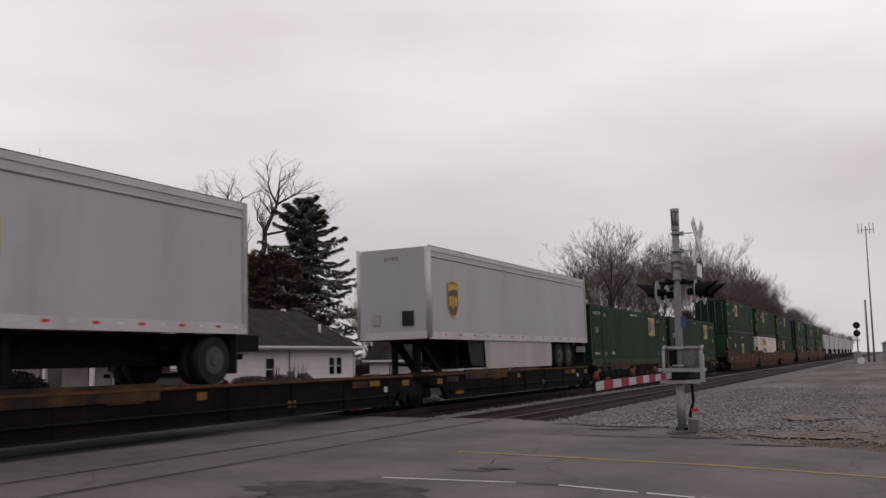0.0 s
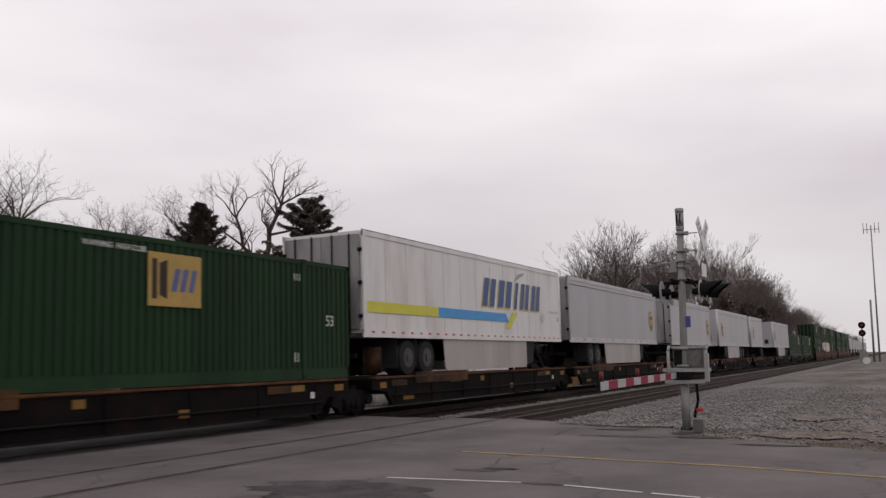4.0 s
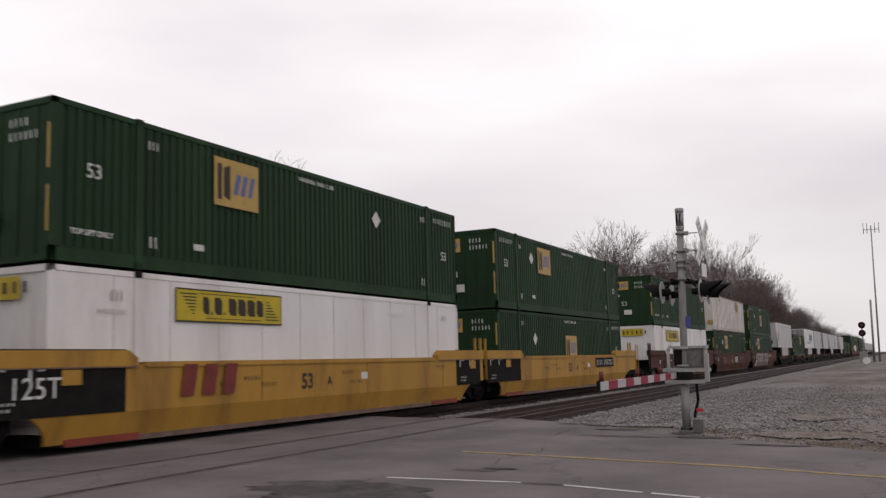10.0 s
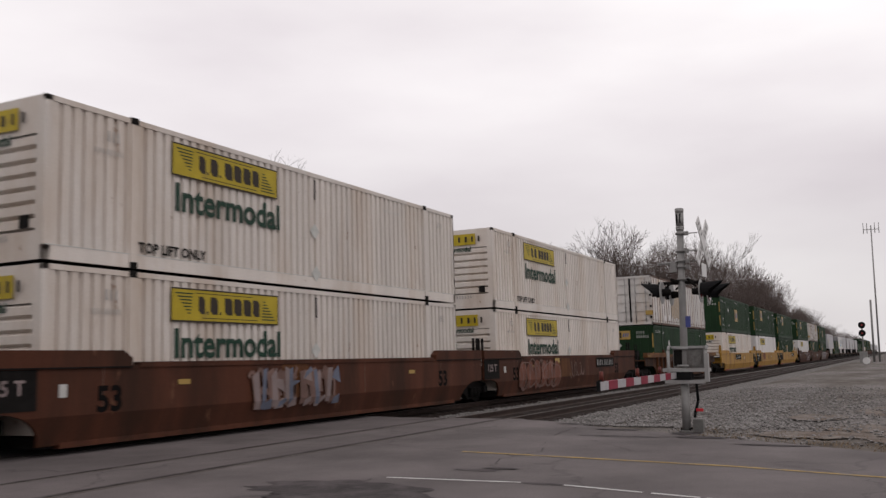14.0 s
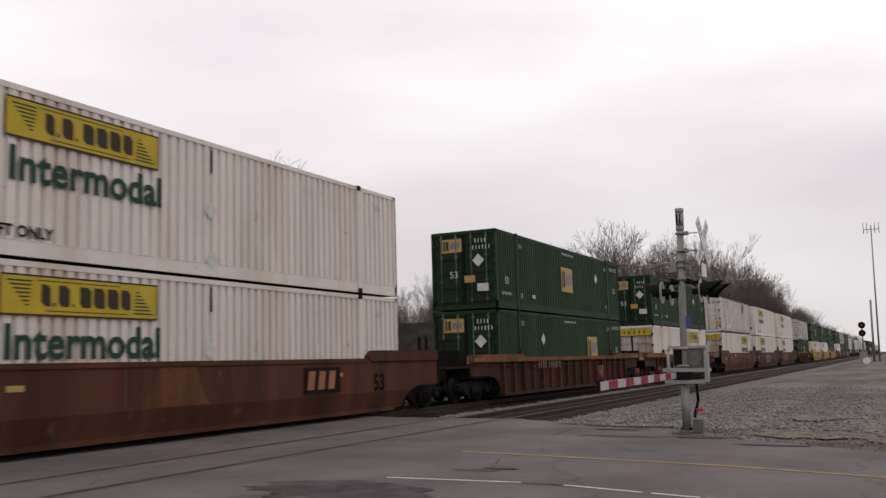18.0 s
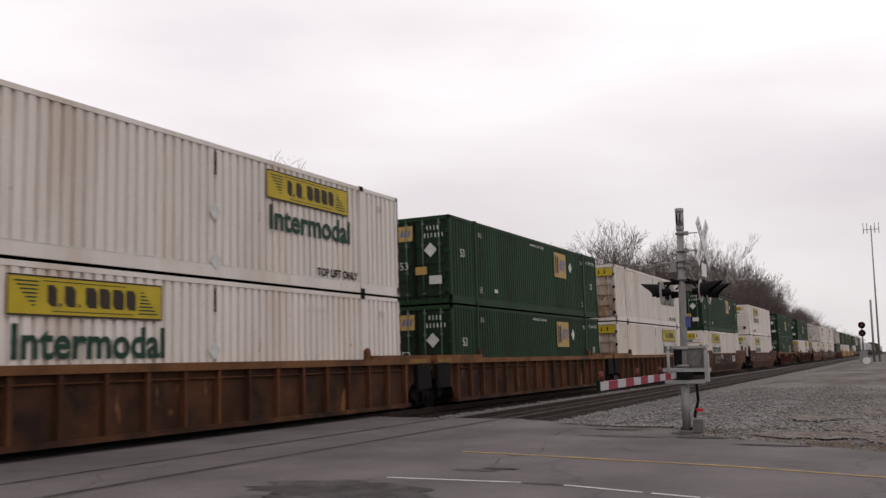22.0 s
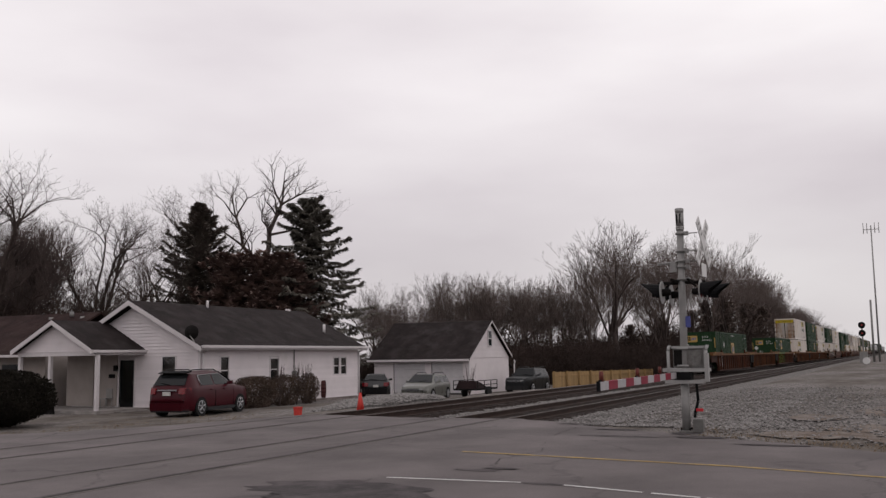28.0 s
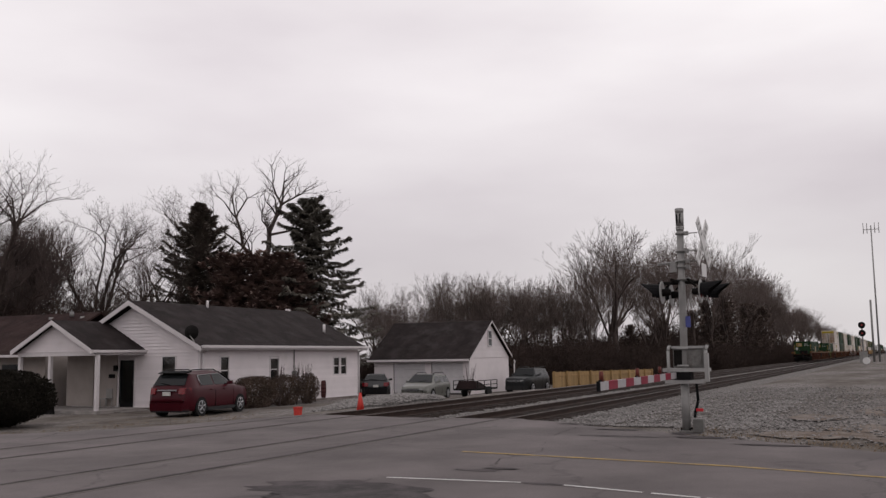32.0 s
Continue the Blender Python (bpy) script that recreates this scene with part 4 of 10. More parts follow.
def container(kind, doors, s, z, logo=None, level="h", placard=None, sign=None, seed=0):
    t = copy_thing(container_base(kind, doors), Matrix())
    tagged(t, CONTAINER_LABEL[kind], "container", "containers on the train")
    L, H = BOX_L, BOX_H
    rr = random.Random(seed)
    if kind == "green":
        if logo is not None:
            emblem(t, logo, 1.55 if level == "h" else 0.98)
        if placard is not None:
            diamond(t, placard, 2.08 if level == "h" else 1.85)
        mark(t, "number_marking", bars(10, 0.17, 0.08, 0.05, INK_W), 0.4 if rr.random() < 0.6 and (placard or 0) < 8 else L - 1.6, 2.42)
        mark(t, "painted_notice", text_mesh("WARNING  HIGH CUBE", 0.147, INK_W, 0.002), 7.3, 2.57)
        for x, zz in ((0.95, 1.55 if level == "h" else 0.9), (L - 0.95, 1.3)):
            mark(t, "length_marking", text_mesh("53", 0.38, INK_W, 0.004), x - 0.2, zz)
        if seed % 3 != 1:
            mark(t, "painted_notice", text_mesh("TOP LIFT ONLY", 0.14, INK_W, 0.004), 0.42, 0.5)
        for x in (POST + 0.3, L - POST - 0.5) if s < 70 else ():
            mark(t, "weight_marking", bars(3, 0.17, 0.08, 0.03, INK_W), x, 2.35)
        if s > 70:
            runs(t, s, z)
            return t
        mark(t, "corner_marking", bars(2, 0.22, 0.10, 0.04, INK_W), POST + 0.35, 0.42)
        mark(t, "corner_marking", bars(2, 0.22, 0.09, 0.04, INK_W), L - POST - 0.5, 0.42)
        mark(t, "decal", panel_mesh("decal", 0.3, 0.13, INK_LG), POST + 1.6, 0.5)
        emblem(t, 0.9 if not doors else 0.85, 2.1, end=True)
        e = end_mark
        e(t, "placard", shape_mesh(("diamond", 0.24), [], INK_W), 0.85 if not doors else -0.62, 1.75, 0.05)
        e(t, "length_marking", text_mesh("53", 0.36, INK_W), 0.55, 1.15, 0.05)
        e(t, "number_marking", bars(4, 0.15, 0.09, 0.04, INK_W), -0.5 if doors else -0.3, 2.4, 0.05)
        e(t, "number_marking", bars(6, 0.15, 0.09, 0.04, INK_W), -0.4 if doors else -0.3, 2.15, 0.05)
        e(t, "decal", panel_mesh("decal2", 0.45, 0.28, INK_LG), -0.55 if doors else 0.4, 0.62, 0.05)
        if doors:
            e(t, "decal", panel_mesh("decal3", 0.42, 0.26, LOGO_Y), -0.05, 0.95, 0.05)
    elif kind == "rib":
        if logo is not None:
            emblem(t, logo, 1.75)
        mark(t, "number_marking", bars(10, 0.18, 0.09, 0.05, GRIME), 2.7, 2.42)
        for x, zz, w in ((3.0, 0.25, 0.5), (4.1, 0.3, 0.35), (L - 3.2, 0.4, 0.3)):
            mark(t, "patch", panel_mesh(("patch", w), w, 0.34, BRIGHT), x, zz)
        diamond(t, 9.2, 1.35, 0.25)
        end_mark(t, "number_marking", bars(5, 0.16, 0.1, 0.04, GRIME), -0.75, 2.35, 0.05)
        end_mark(t, "rust_patch", panel_mesh("decal3", 0.42, 0.26, LOGO_Y), -0.9, 0.55, 0.05)
    else:
        if sign is None:
            sign = 9.9 if doors else 3.05
        haulier_sign(t, sign, 1.97)
        if kind == "white":
            mark(t, "painted_word", text_mesh("Intermodal", 0.80, INK_GR, 0.02), sign + 0.08, 1.27, label="dark green painted word Intermodal")
            mark(t, "painted_notice", text_mesh("TOP LIFT ONLY", 0.27, GRIME, 0.008), POST + 0.2 if not doors else L - 4.2, 0.32)
            me = panel_mesh("decal4", 0.06, 0.5, GRIME)
            mark(t, "latch", me, 8.1, 2.2)
            diamond(t, 8.1, 1.4, 0.2)
            diamond(t, 8.15, 0.35, 0.2)
        mark(t, "small_notice", bars(9, 0.1, 0.07, 0.04, INK_LG), L - 4.6, 2.35)
        mark(t, "number_marking", bars(3, 0.2, 0.08, 0.04, STEEL), POST - 0.6, 2.3)
        mark(t, "number_marking", bars(8, 0.1, 0.06, 0.03, STEEL), POST - 0.9, 2.05)
        mark(t, "number_marking", bars(3, 0.18, 0.08, 0.04, STEEL), L - 1.2, 2.3)
        o = part("yellow_sign", panel_mesh(("endsign", doors), 2.36 if doors else 1.3, 0.4, SIGN_Y), None, t, "yellow sign panel", pose(-0.042, 1.18 if doors else 0.65, 2.3, 0, 0, -90))
        part("dark_blocks", bars(6, 0.2, 0.2, 0.06 if not doors else 0.1, INK_BR), None, o, "", pose(0.1 if not doors else 0.42, -0.005, 0.1))
        if not doors:
            end_mark(t, "number_marking", bars(9, 0.12, 0.08, 0.03, STEEL), 0.5, 0.35, 0.02)
            if kind == "white":
                end_mark(t, "painted_word", text_mesh("Intermodal", 0.24, INK_GR, 0.006), 0.6, 2.06 if seed % 2 else 2.07, 0.02)
                part("end_vent", Geo().box(-0.02, -0.95, 0.55, 0.0, -0.72, 0.78), GRIME, t)
    runs(t, s, z)
    return t


# ---- running gear ----
def wheel_mesh():
    g = Geo()
    g.tube((0, -0.07, 0), (0, 0.07, 0), 0.42, n=20)
    g.tube((0, -0.09, 0), (0, -0.07, 0), 0.30, 0.34, n=20)
    g.tube((0, -0.16, 0), (0, -0.09, 0), 0.13, n=12)
    return g.mesh("wheel")


WHEEL = wheel_mesh()
WHEEL.materials.append(GRIME)


def side_frame_mesh():
    g = Geo()
    g.prism_y([(-1.15, 0.42), (-0.95, 0.32), (-0.62, 0.32), (-0.42, 0.14), (0.42, 0.14), (0.62, 0.32), (0.95, 0.32), (1.15, 0.42), (1.15, 0.62), (0.6, 0.72), (-0.6, 0.72), (-1.15, 0.62)], -0.09, 0.09)
    for x in (-0.88, 0.88):
        g.tube((x, -0.2, 0.44), (x, 0.1, 0.44), 0.14, n=10)
    for x in (-0.25, 0.0, 0.25):
        g.tube((x, -0.14, 0.2), (x, -0.14, 0.5), 0.09, n=8)
    m = g.mesh("side_frame")
    m.materials.append(GRIME)
    return m


SIDE_FRAME = side_frame_mesh()
BOLSTER = Geo().box(-0.2, -1.05, 0.45, 0.2, 1.05, 0.72).mesh("bolster")
BOLSTER.materials.append(GRIME)


def axle_mesh():
    m = Geo().tube((0, -0.9, 0), (0, 0.9, 0), 0.085, n=8).mesh("axle")
    m.materials.append(GRIME)
    return m


AXLE = axle_mesh()


def truck(parent, x):
    """A two-axle truck under a car."""
    b = part("truck", BOLSTER, None, parent, "grimy two-axle railway truck", pose(x, 0, 0))
    for y in (-0.98, 0.98):
        part("side_frame", SIDE_FRAME, None, b, "", pose(0, y, 0, 0, 0, 0 if y < 0 else 180))
    for dx in (-0.88, 0.88):
        part("axle", AXLE, None, b, "", pose(dx, 0, 0.42))
        for y in (-0.72, 0.72):
            part("wheel", WHEEL, None, b, "", pose(dx, y, 0.42, 0, 0, 0 if y < 0 else 180))


def coupler(parent, x, d):
    g = Geo().box(min(x, x + d * 0.9), -0.12, 0.75, max(x, x + d * 0.9), 0.12, 0.98)
    g.box(min(x + d * 0.75, x + d * 1.05), -0.2, 0.68, max(x + d * 0.75, x + d * 1.05), 0.2, 1.05)
    part("coupler", g, GRIME, parent)
    part("brake_hose", Geo().path([(x + d * 0.5, -0.35, 0.8), (x + d * 0.8, -0.4, 0.45), (x + d * 1.1, -0.35, 0.4)], 0.03), BLACK, parent)


def ladder(parent, x, material):
    g = Geo()
    for dx in (0, 0.4):
        g.box(x + dx - 0.02, -1.52, 0.5, x + dx + 0.02, -1.48, 2.05)
    for i in range(5):
        g.box(x, -1.515, 0.6 + i * 0.32, x + 0.4, -1.485, 0.63 + i * 0.32)
    part("ladder", g, material, parent)


FOLD_Z, FOLD = 0.64, 0.30


def fold(y, z):
    """The y of paint on a smooth car side, which leans inwards below its fold."""
    return y + FOLD * max(0.0, FOLD_Z - z) if y < -1.45 else y


def arch(x, d, rx, rz, z0, a0, a1, n=7):
    """Points along the cut-out over a truck: x is the foot of the cut-out, d the way to the car's end."""
    return [(x + d * rx - d * rx * math.cos(radians(a0 + (a1 - a0) * k / n)), z0 + rz * math.sin(radians(a0 + (a1 - a0) * k / n))) for k in range(n + 1)]


def lay(g, ring, y, off=0.0):
    """Lays a polygon of paint on a car side, bent where the side folds."""
    for upper in (True, False):
        out = []
        for (xa, za), (xb, zb) in zip(ring, ring[1:] + ring[:1]):
            ina, inb = (za >= FOLD_Z) == upper, (zb >= FOLD_Z) == upper
            if ina:
                out.append((xa, za))
            if ina != inb:
                t = (FOLD_Z - za) / (zb - za)
                out.append((xa + (xb - xa) * t, FOLD_Z))
        if len(out) > 2:
            g.face([(u, fold(y, v) - off, v) for u, v in out])


def scrawl(parent, x0, x1, z0, z1, material, seed, fill=None, strokes=9, width=0.06, y=None, label="spray-painted scrawl"):
    """Spray paint: fat rounded patches and thin curved strokes that spell nothing."""
    r = random.Random(seed)
    y = NEAR - 0.24 if y is None else y
    if fill:
        g = Geo()
        n = max(3, int((x1 - x0) / 0.75))
        for i in range(n):
            cx = x0 + (i + 0.5) * (x1 - x0) / n
            w, hgt = (x1 - x0) / n * 0.62, (z1 - z0) * 0.5
            k = 11
            ring = [(cx + w * math.cos(6.283 * j / k) * r.uniform(0.7, 1.1), (z0 + z1) / 2 + hgt * math.sin(6.283 * j / k) * r.uniform(0.75, 1.0)) for j in range(k)]
            lay(g, ring, y, 0.0002 * i - 0.004)
        part("spray_paint_patch", g, fill, parent, label)
    g = Geo()
    for i in range(strokes):
        cx = x0 + (i + 0.5) * (x1 - x0) / strokes
        a0, turn = r.uniform(0, 6.28), r.uniform(2.0, 5.0) * r.choice((-1, 1))
        rx, rz = (x1 - x0) / strokes * r.uniform(0.35, 0.6), (z1 - z0) * r.uniform(0.3, 0.48)
        pts = []
        for j in range(13):
            a = a0 + turn * j / 12
            pts.append((cx + rx * math.cos(a), min(max((z0 + z1) / 2 + rz * math.sin(a), z0), z1)))
        for (xa, za), (xb, zb) in zip(pts, pts[1:]):
            dx, dz = xb - xa, zb - za
            ln = max(1e-5, math.hypot(dx, dz))
            nx, nz = -dz / ln * width / 2, dx / ln * width / 2
            g.face([(u, fold(y, v), v) for u, v in ((xa - nx, za - nz), (xb - nx, zb - nz), (xb + nx, zb + nz), (xa + nx, za + nz))])
    part("spray_paint_strokes", g, material, parent, label)


def bubbles(parent, x0, x1, z0, z1, material, seed, count, width, y, label="bubble-shaped outlined graffiti"):
    """Outlined overlapping bubble shapes that spell nothing, with a thick band of paint under them."""
    r = random.Random(seed)
    step = (x1 - x0) / count
    g = Geo()
    for i in range(count):
        cx, cz = x0 + (i + 0.5) * step, (z0 + z1) / 2 + r.uniform(-0.04, 0.06)
        w, hgt = step * r.uniform(0.5, 0.68), (z1 - z0) * r.uniform(0.42, 0.5)
        lean = r.uniform(-0.15, 0.25)
        for k, (sw, sh, start, turn) in enumerate(((1.0, 1.0, 0.0, 6.283), (0.35, 0.5, r.uniform(0, 6), 3.6))):
            pts = []
            for j in range(19):
                t = start + turn * j / 18
                wob = 1 + 0.14 * math.sin(3 * t + i * 1.7) * (1 if k == 0 else 0)
                dz = hgt * sh * math.sin(t) * wob
                pts.append((cx + w * sw * math.cos(t) * wob + lean * dz * 0.5, cz + dz))
            for j, ((xa, za), (xb, zb)) in enumerate(zip(pts, pts[1:])):
                dx, dz = xb - xa, zb - za
                ln = max(1e-5, math.hypot(dx, dz))
                fat = width * (2.2 if k == 0 and (za + zb) / 2 < cz - hgt * 0.72 else 1.0)
                nx, nz = -dz / ln * fat / 2, dx / ln * fat / 2
                g.face([(u, fold(y, v) - 0.0003 * i, v) for u, v in ((xa - nx, za - nz), (xb - nx, zb - nz), (xb + nx, zb + nz), (xa + nx, za + nz))])
    part("spray_paint_outline", g, material, parent, label)


def wild(parent, x0, x1, z0, z1, colours, seed, count, y, label):
    """Angular interlocking slabs, hooks and slashes of spray paint that spell nothing, in layers of several colours."""
    r = random.Random(seed)
    step = (x1 - x0) / count
    for layer, paint in enumerate(colours):
        g = Geo()
        for i in range(count):
            cx = x0 + (i + 0.5) * step + r.uniform(-0.12, 0.12) * step
            lean = r.uniform(-0.25, 0.3)
            thick = step * (0.30 - 0.07 * layer)
            stem = [(cx - thick, z0 + r.uniform(0, 0.12)), (cx + thick * r.uniform(0.2, 0.8), z0 + r.uniform(0, 0.2)), (cx + lean * step + thick * 0.7, z1 - r.uniform(0, 0.1)), (cx + lean * step - thick * 0.9, z1 - r.uniform(0, 0.22))]
            zc = z0 + (z1 - z0) * r.uniform(0.35, 0.75)
            hook = [(cx - thick * 0.3, zc), (cx + step * 0.62, zc + r.uniform(-0.2, 0.2)), (cx + step * 0.48, zc + r.uniform(0.12, 0.3)), (cx + step * 0.12, zc + 0.16)]
            foot = [(cx, z0 + 0.02), (cx + step * 0.55, z0 + r.uniform(0.02, 0.2)), (cx + step * 0.5, z0 + 0.26), (cx + 0.04, z0 + 0.17)]
            for n_, q in enumerate((stem, hook, foot)):
                if layer and r.random() < 0.4:
                    continue
                off = 0.0009 * (layer * 3 + n_)
                lay(g, [(u + 0.05 * layer, v) for u, v in q], y, off)
        part("spray_paint_slabs", g, paint, parent, label if layer == 0 else "")


CAR_NEAR = -1.47


def car_mark(c, name, me, x, z, y=CAR_NEAR - 0.008, label=""):
    ob = part(name, me, None, c, label, pose(x, y, z))
    return tagged(ob, kind="stuff") if name in BAR_ROWS else ob


def well_smooth(paint, rear, front, yellow=False):
    """A smooth-sided well unit, x = 0 at the rear end of its container. rear, front: 'a' where it shares a truck, 'c' where it has a coupler."""
    L = BOX_L
    c = new("well_car")
    ra = -1.5 if rear == "a" else -2.1
    fa = L + 1.5 if front == "a" else L + 2.1
    rx, rz, z0 = 0.95, 0.58, 0.16
    split = math.degrees(math.asin((FOLD_Z - z0) / rz))
    for out in (-1, 1):
        y0, y1 = sorted((out * 1.47, out * 1.40))
        prof = arch(L + 0.05, 1, rx, rz, z0, split, 90) + [(fa, z0 + rz), (fa, 1.48), (ra, 1.48), (ra, z0 + rz)] + arch(-0.05, -1, rx, rz, z0, split, 90)[::-1]
        part("side_sill", Geo().prism_y(prof, y0, y1), paint, c)
        low = arch(-0.05, -1, rx, rz, z0, split, 0) + arch(L + 0.05, 1, rx, rz, z0, 0, split)
        lean = lambda z, t: out * (1.47 - t - FOLD * (FOLD_Z - z))
        near, far_ = [(x, lean(z, 0.0), z) for x, z in low], [(x, lean(z, 0.06), z) for x, z in low]
        g = Geo()
        g.hull(near, far_) if out < 0 else g.hull(far_, near)
        part("lower_sill", g, paint, c)
        y0, y1 = sorted((out * 1.50, out * 1.30))
        part("top_chord", Geo().box(POST + 0.1, y0, 1.43, L - POST - 0.1, y1, 1.53), paint, c)
        for xa, xb, sl in ((ra, POST - 0.1, 1), (L - POST + 0.1, fa, -1)):
            q = [(xa, 1.44), (xb, 1.44), (xb, 1.60), (xb - 0.22, 1.74), (xa, 1.74)] if sl > 0 else [(xa, 1.44), (xb, 1.44), (xb, 1.74), (xa + 0.22, 1.74), (xa, 1.60)]
            part("raised_end_chord", Geo().prism_y(q, y0, y1), paint, c)
            yl, yh = sorted((out * 1.512, out * 1.49))
            # dark strip under the raised chord, standing in for its shadow
            part("chord_lip", Geo().box(xa, yl, 1.43, xb - 0.02, yh, 1.455), GRIME if not yellow else RIB, c)
        y0, y1 = sorted((out * 1.345, out * 1.15))
        part("bottom_chord", Geo().box(0.4, y0, 0.10, L - 0.4, y1, 0.20), RIB if yellow else paint, c)
        for xa in (1.2, 5.6, 10.1, 14.6) if out < 0 else ():
            part("weld_seam", Geo().box(xa, -1.474, 0.66, xa + 0.014, -1.468, 1.43), RIB if not yellow else SPINEY, c)
        if yellow and out < 0:
            for xa in (0.35, L - 2.1):
                part("red_skid", Geo().box(xa, -1.37, 0.12, xa + 1.7, -1.33, 0.24), mat("dull_red_skid", (0.16, 0.03, 0.02), 0.7) if "dull_red_skid" not in bpy.data.materials else bpy.data.materials["dull_red_skid"], c, "dull red strip")
    for x in (0.05, POST - 0.05, 5.5, L / 2, L - 5.5, L - POST - 0.05, L - 0.3):
        part("floor_beam", Geo().box(x, -1.26, 0.12, x + 0.25, 1.26, 0.30), GRIME, c)
    for x0, x1, kind in ((ra, 0.02, rear), (L - 0.02, fa, front)):
        part("end_bulkhead", Geo().box(x0 + 0.3 if x0 < 0 else x0, -1.37, 0.75, x1 if x0 < 0 else x1 - 0.3, 1.37, 1.15), GRIME if not yellow else paint, c)
        part("end_platform", Geo().box(x0, -1.37, 1.15, x1, 1.37, 1.22), GRIME, c)
    for x, d, kind in ((0, -1, rear), (L, 1, front)):
        if kind == "c":
            truck(c, x + d * 1.75)
            part("draft_sill", Geo().box(min(x, x + d * 2.9), -0.3, 0.72, max(x, x + d * 2.9), 0.3, 1.12), GRIME, c)
            coupler(c, x + d * 2.75, d)
            ladder(c, x + d * 2.3 - 0.2, paint if yellow else GRIME)
        elif d < 0:
            truck(c, -1.64)
        xs = x + d * 1.25
        post = Geo()
        for k in (0.0, 0.45):
            post.box(xs + k * d - 0.03, -1.35, 1.2, xs + k * d + 0.03, -1.28, 2.15)
        post.box(min(xs, xs + 0.45 * d), -1.34, 1.7, max(xs, xs + 0.45 * d), -1.30, 1.76)
        part("handrail", post, paint if yellow else GRIME, c)
    if not yellow:
        for x in (1.05, L - 1.75):
            car_mark(c, "length_marking", text_mesh("53", 0.62, SPINE, 0.02), x, 0.68)
        car_mark(c, "decal", panel_mesh("sticker", 0.16, 0.22, INK_LG), 0.25, 0.95)
        car_mark(c, "yellow_reflector", panel_mesh("yrefl", 0.34, 0.1, LOGO_Y), 3.1, 1.08)
        car_mark(c, "yellow_reflector", panel_mesh("yrefl", 0.34, 0.1, LOGO_Y), L - 3.6, 1.08)
        if rear == "a":
            part("dark_end_panel", Geo().box(ra + 0.01, CAR_NEAR - 0.010, 0.76, -0.2, CAR_NEAR + 0.01, 1.42), GRIME, c, "dark grimy end panel")
            car_mark(c, "load_marking", text_mesh("125 T", 0.34, GRAF_P, 0.008), ra + 0.25, 1.02, CAR_NEAR - 0.018)
        part("rust_streak", Geo().face([(xx_, CAR_NEAR - 0.006, zz_) for xx_, zz_ in ((6.0, 0.66), (7.9, 0.66), (7.7, 0.9), (7.5, 1.42), (6.5, 1.42), (6.3, 1.0))]), RUSTED, c, "long rust streak")
    if yellow:
        for xa, xb, kind in ((ra, ra + 3.1, rear), (fa - 2.1, fa - 0.25, front)):
            if kind == "a":
                part("black_end_panel", Geo().box(xa + 0.01, CAR_NEAR - 0.012, 0.64, xb, CAR_NEAR + 0.01, 1.76), GRIME, c, "black painted end panel")
                car_mark(c, "yellow_patch", panel_mesh("ypatch", 0.42, 0.26, YELLOWC), (xa + xb) / 2 + 0.1, 1.15, CAR_NEAR - 0.03)
                for k_, (word, dx_) in enumerate((("53", 0.25), ("48", 1.0))):
                    car_mark(c, "length_marking", text_mesh(word, 0.22, INK_W, 0.006), xa + dx_ + 0.1, 1.40, CAR_NEAR - 0.02)
                    car_mark(c, "upright_mark", panel_mesh("upmark", 0.05, 0.36, INK_W), xa + dx_, 1.22, CAR_NEAR - 0.02)
                car_mark(c, "small_notice", bars(5, 0.05, 0.08, 0.02, INK_W), xa + 0.3, 0.86, CAR_NEAR - 0.02)
                car_mark(c, "small_notice", bars(4, 0.05, 0.08, 0.02, INK_W), xa + 0.3, 0.76, CAR_NEAR - 0.02)
        car_mark(c, "length_marking", text_mesh("53", 0.5, INK_BR, 0.015), 7.1, 0.85)
        car_mark(c, "class_marking", text_mesh("A", 0.3, INK_BR, 0.008), 8.2, 0.9)
        for x, z in ((4.2, 1.0), (5.0, 1.1), (5.6, 0.95), (8.9, 1.15), (9.3, 0.9), (14.2, 1.2)):
            car_mark(c, "small_notice", bars(5, 0.09, 0.09, 0.03, INK_BR), x, z)
        car_mark(c, "white_decal", panel_mesh("ydecal", 0.3, 0.18, INK_LG), 9.8, 1.0)
    return c


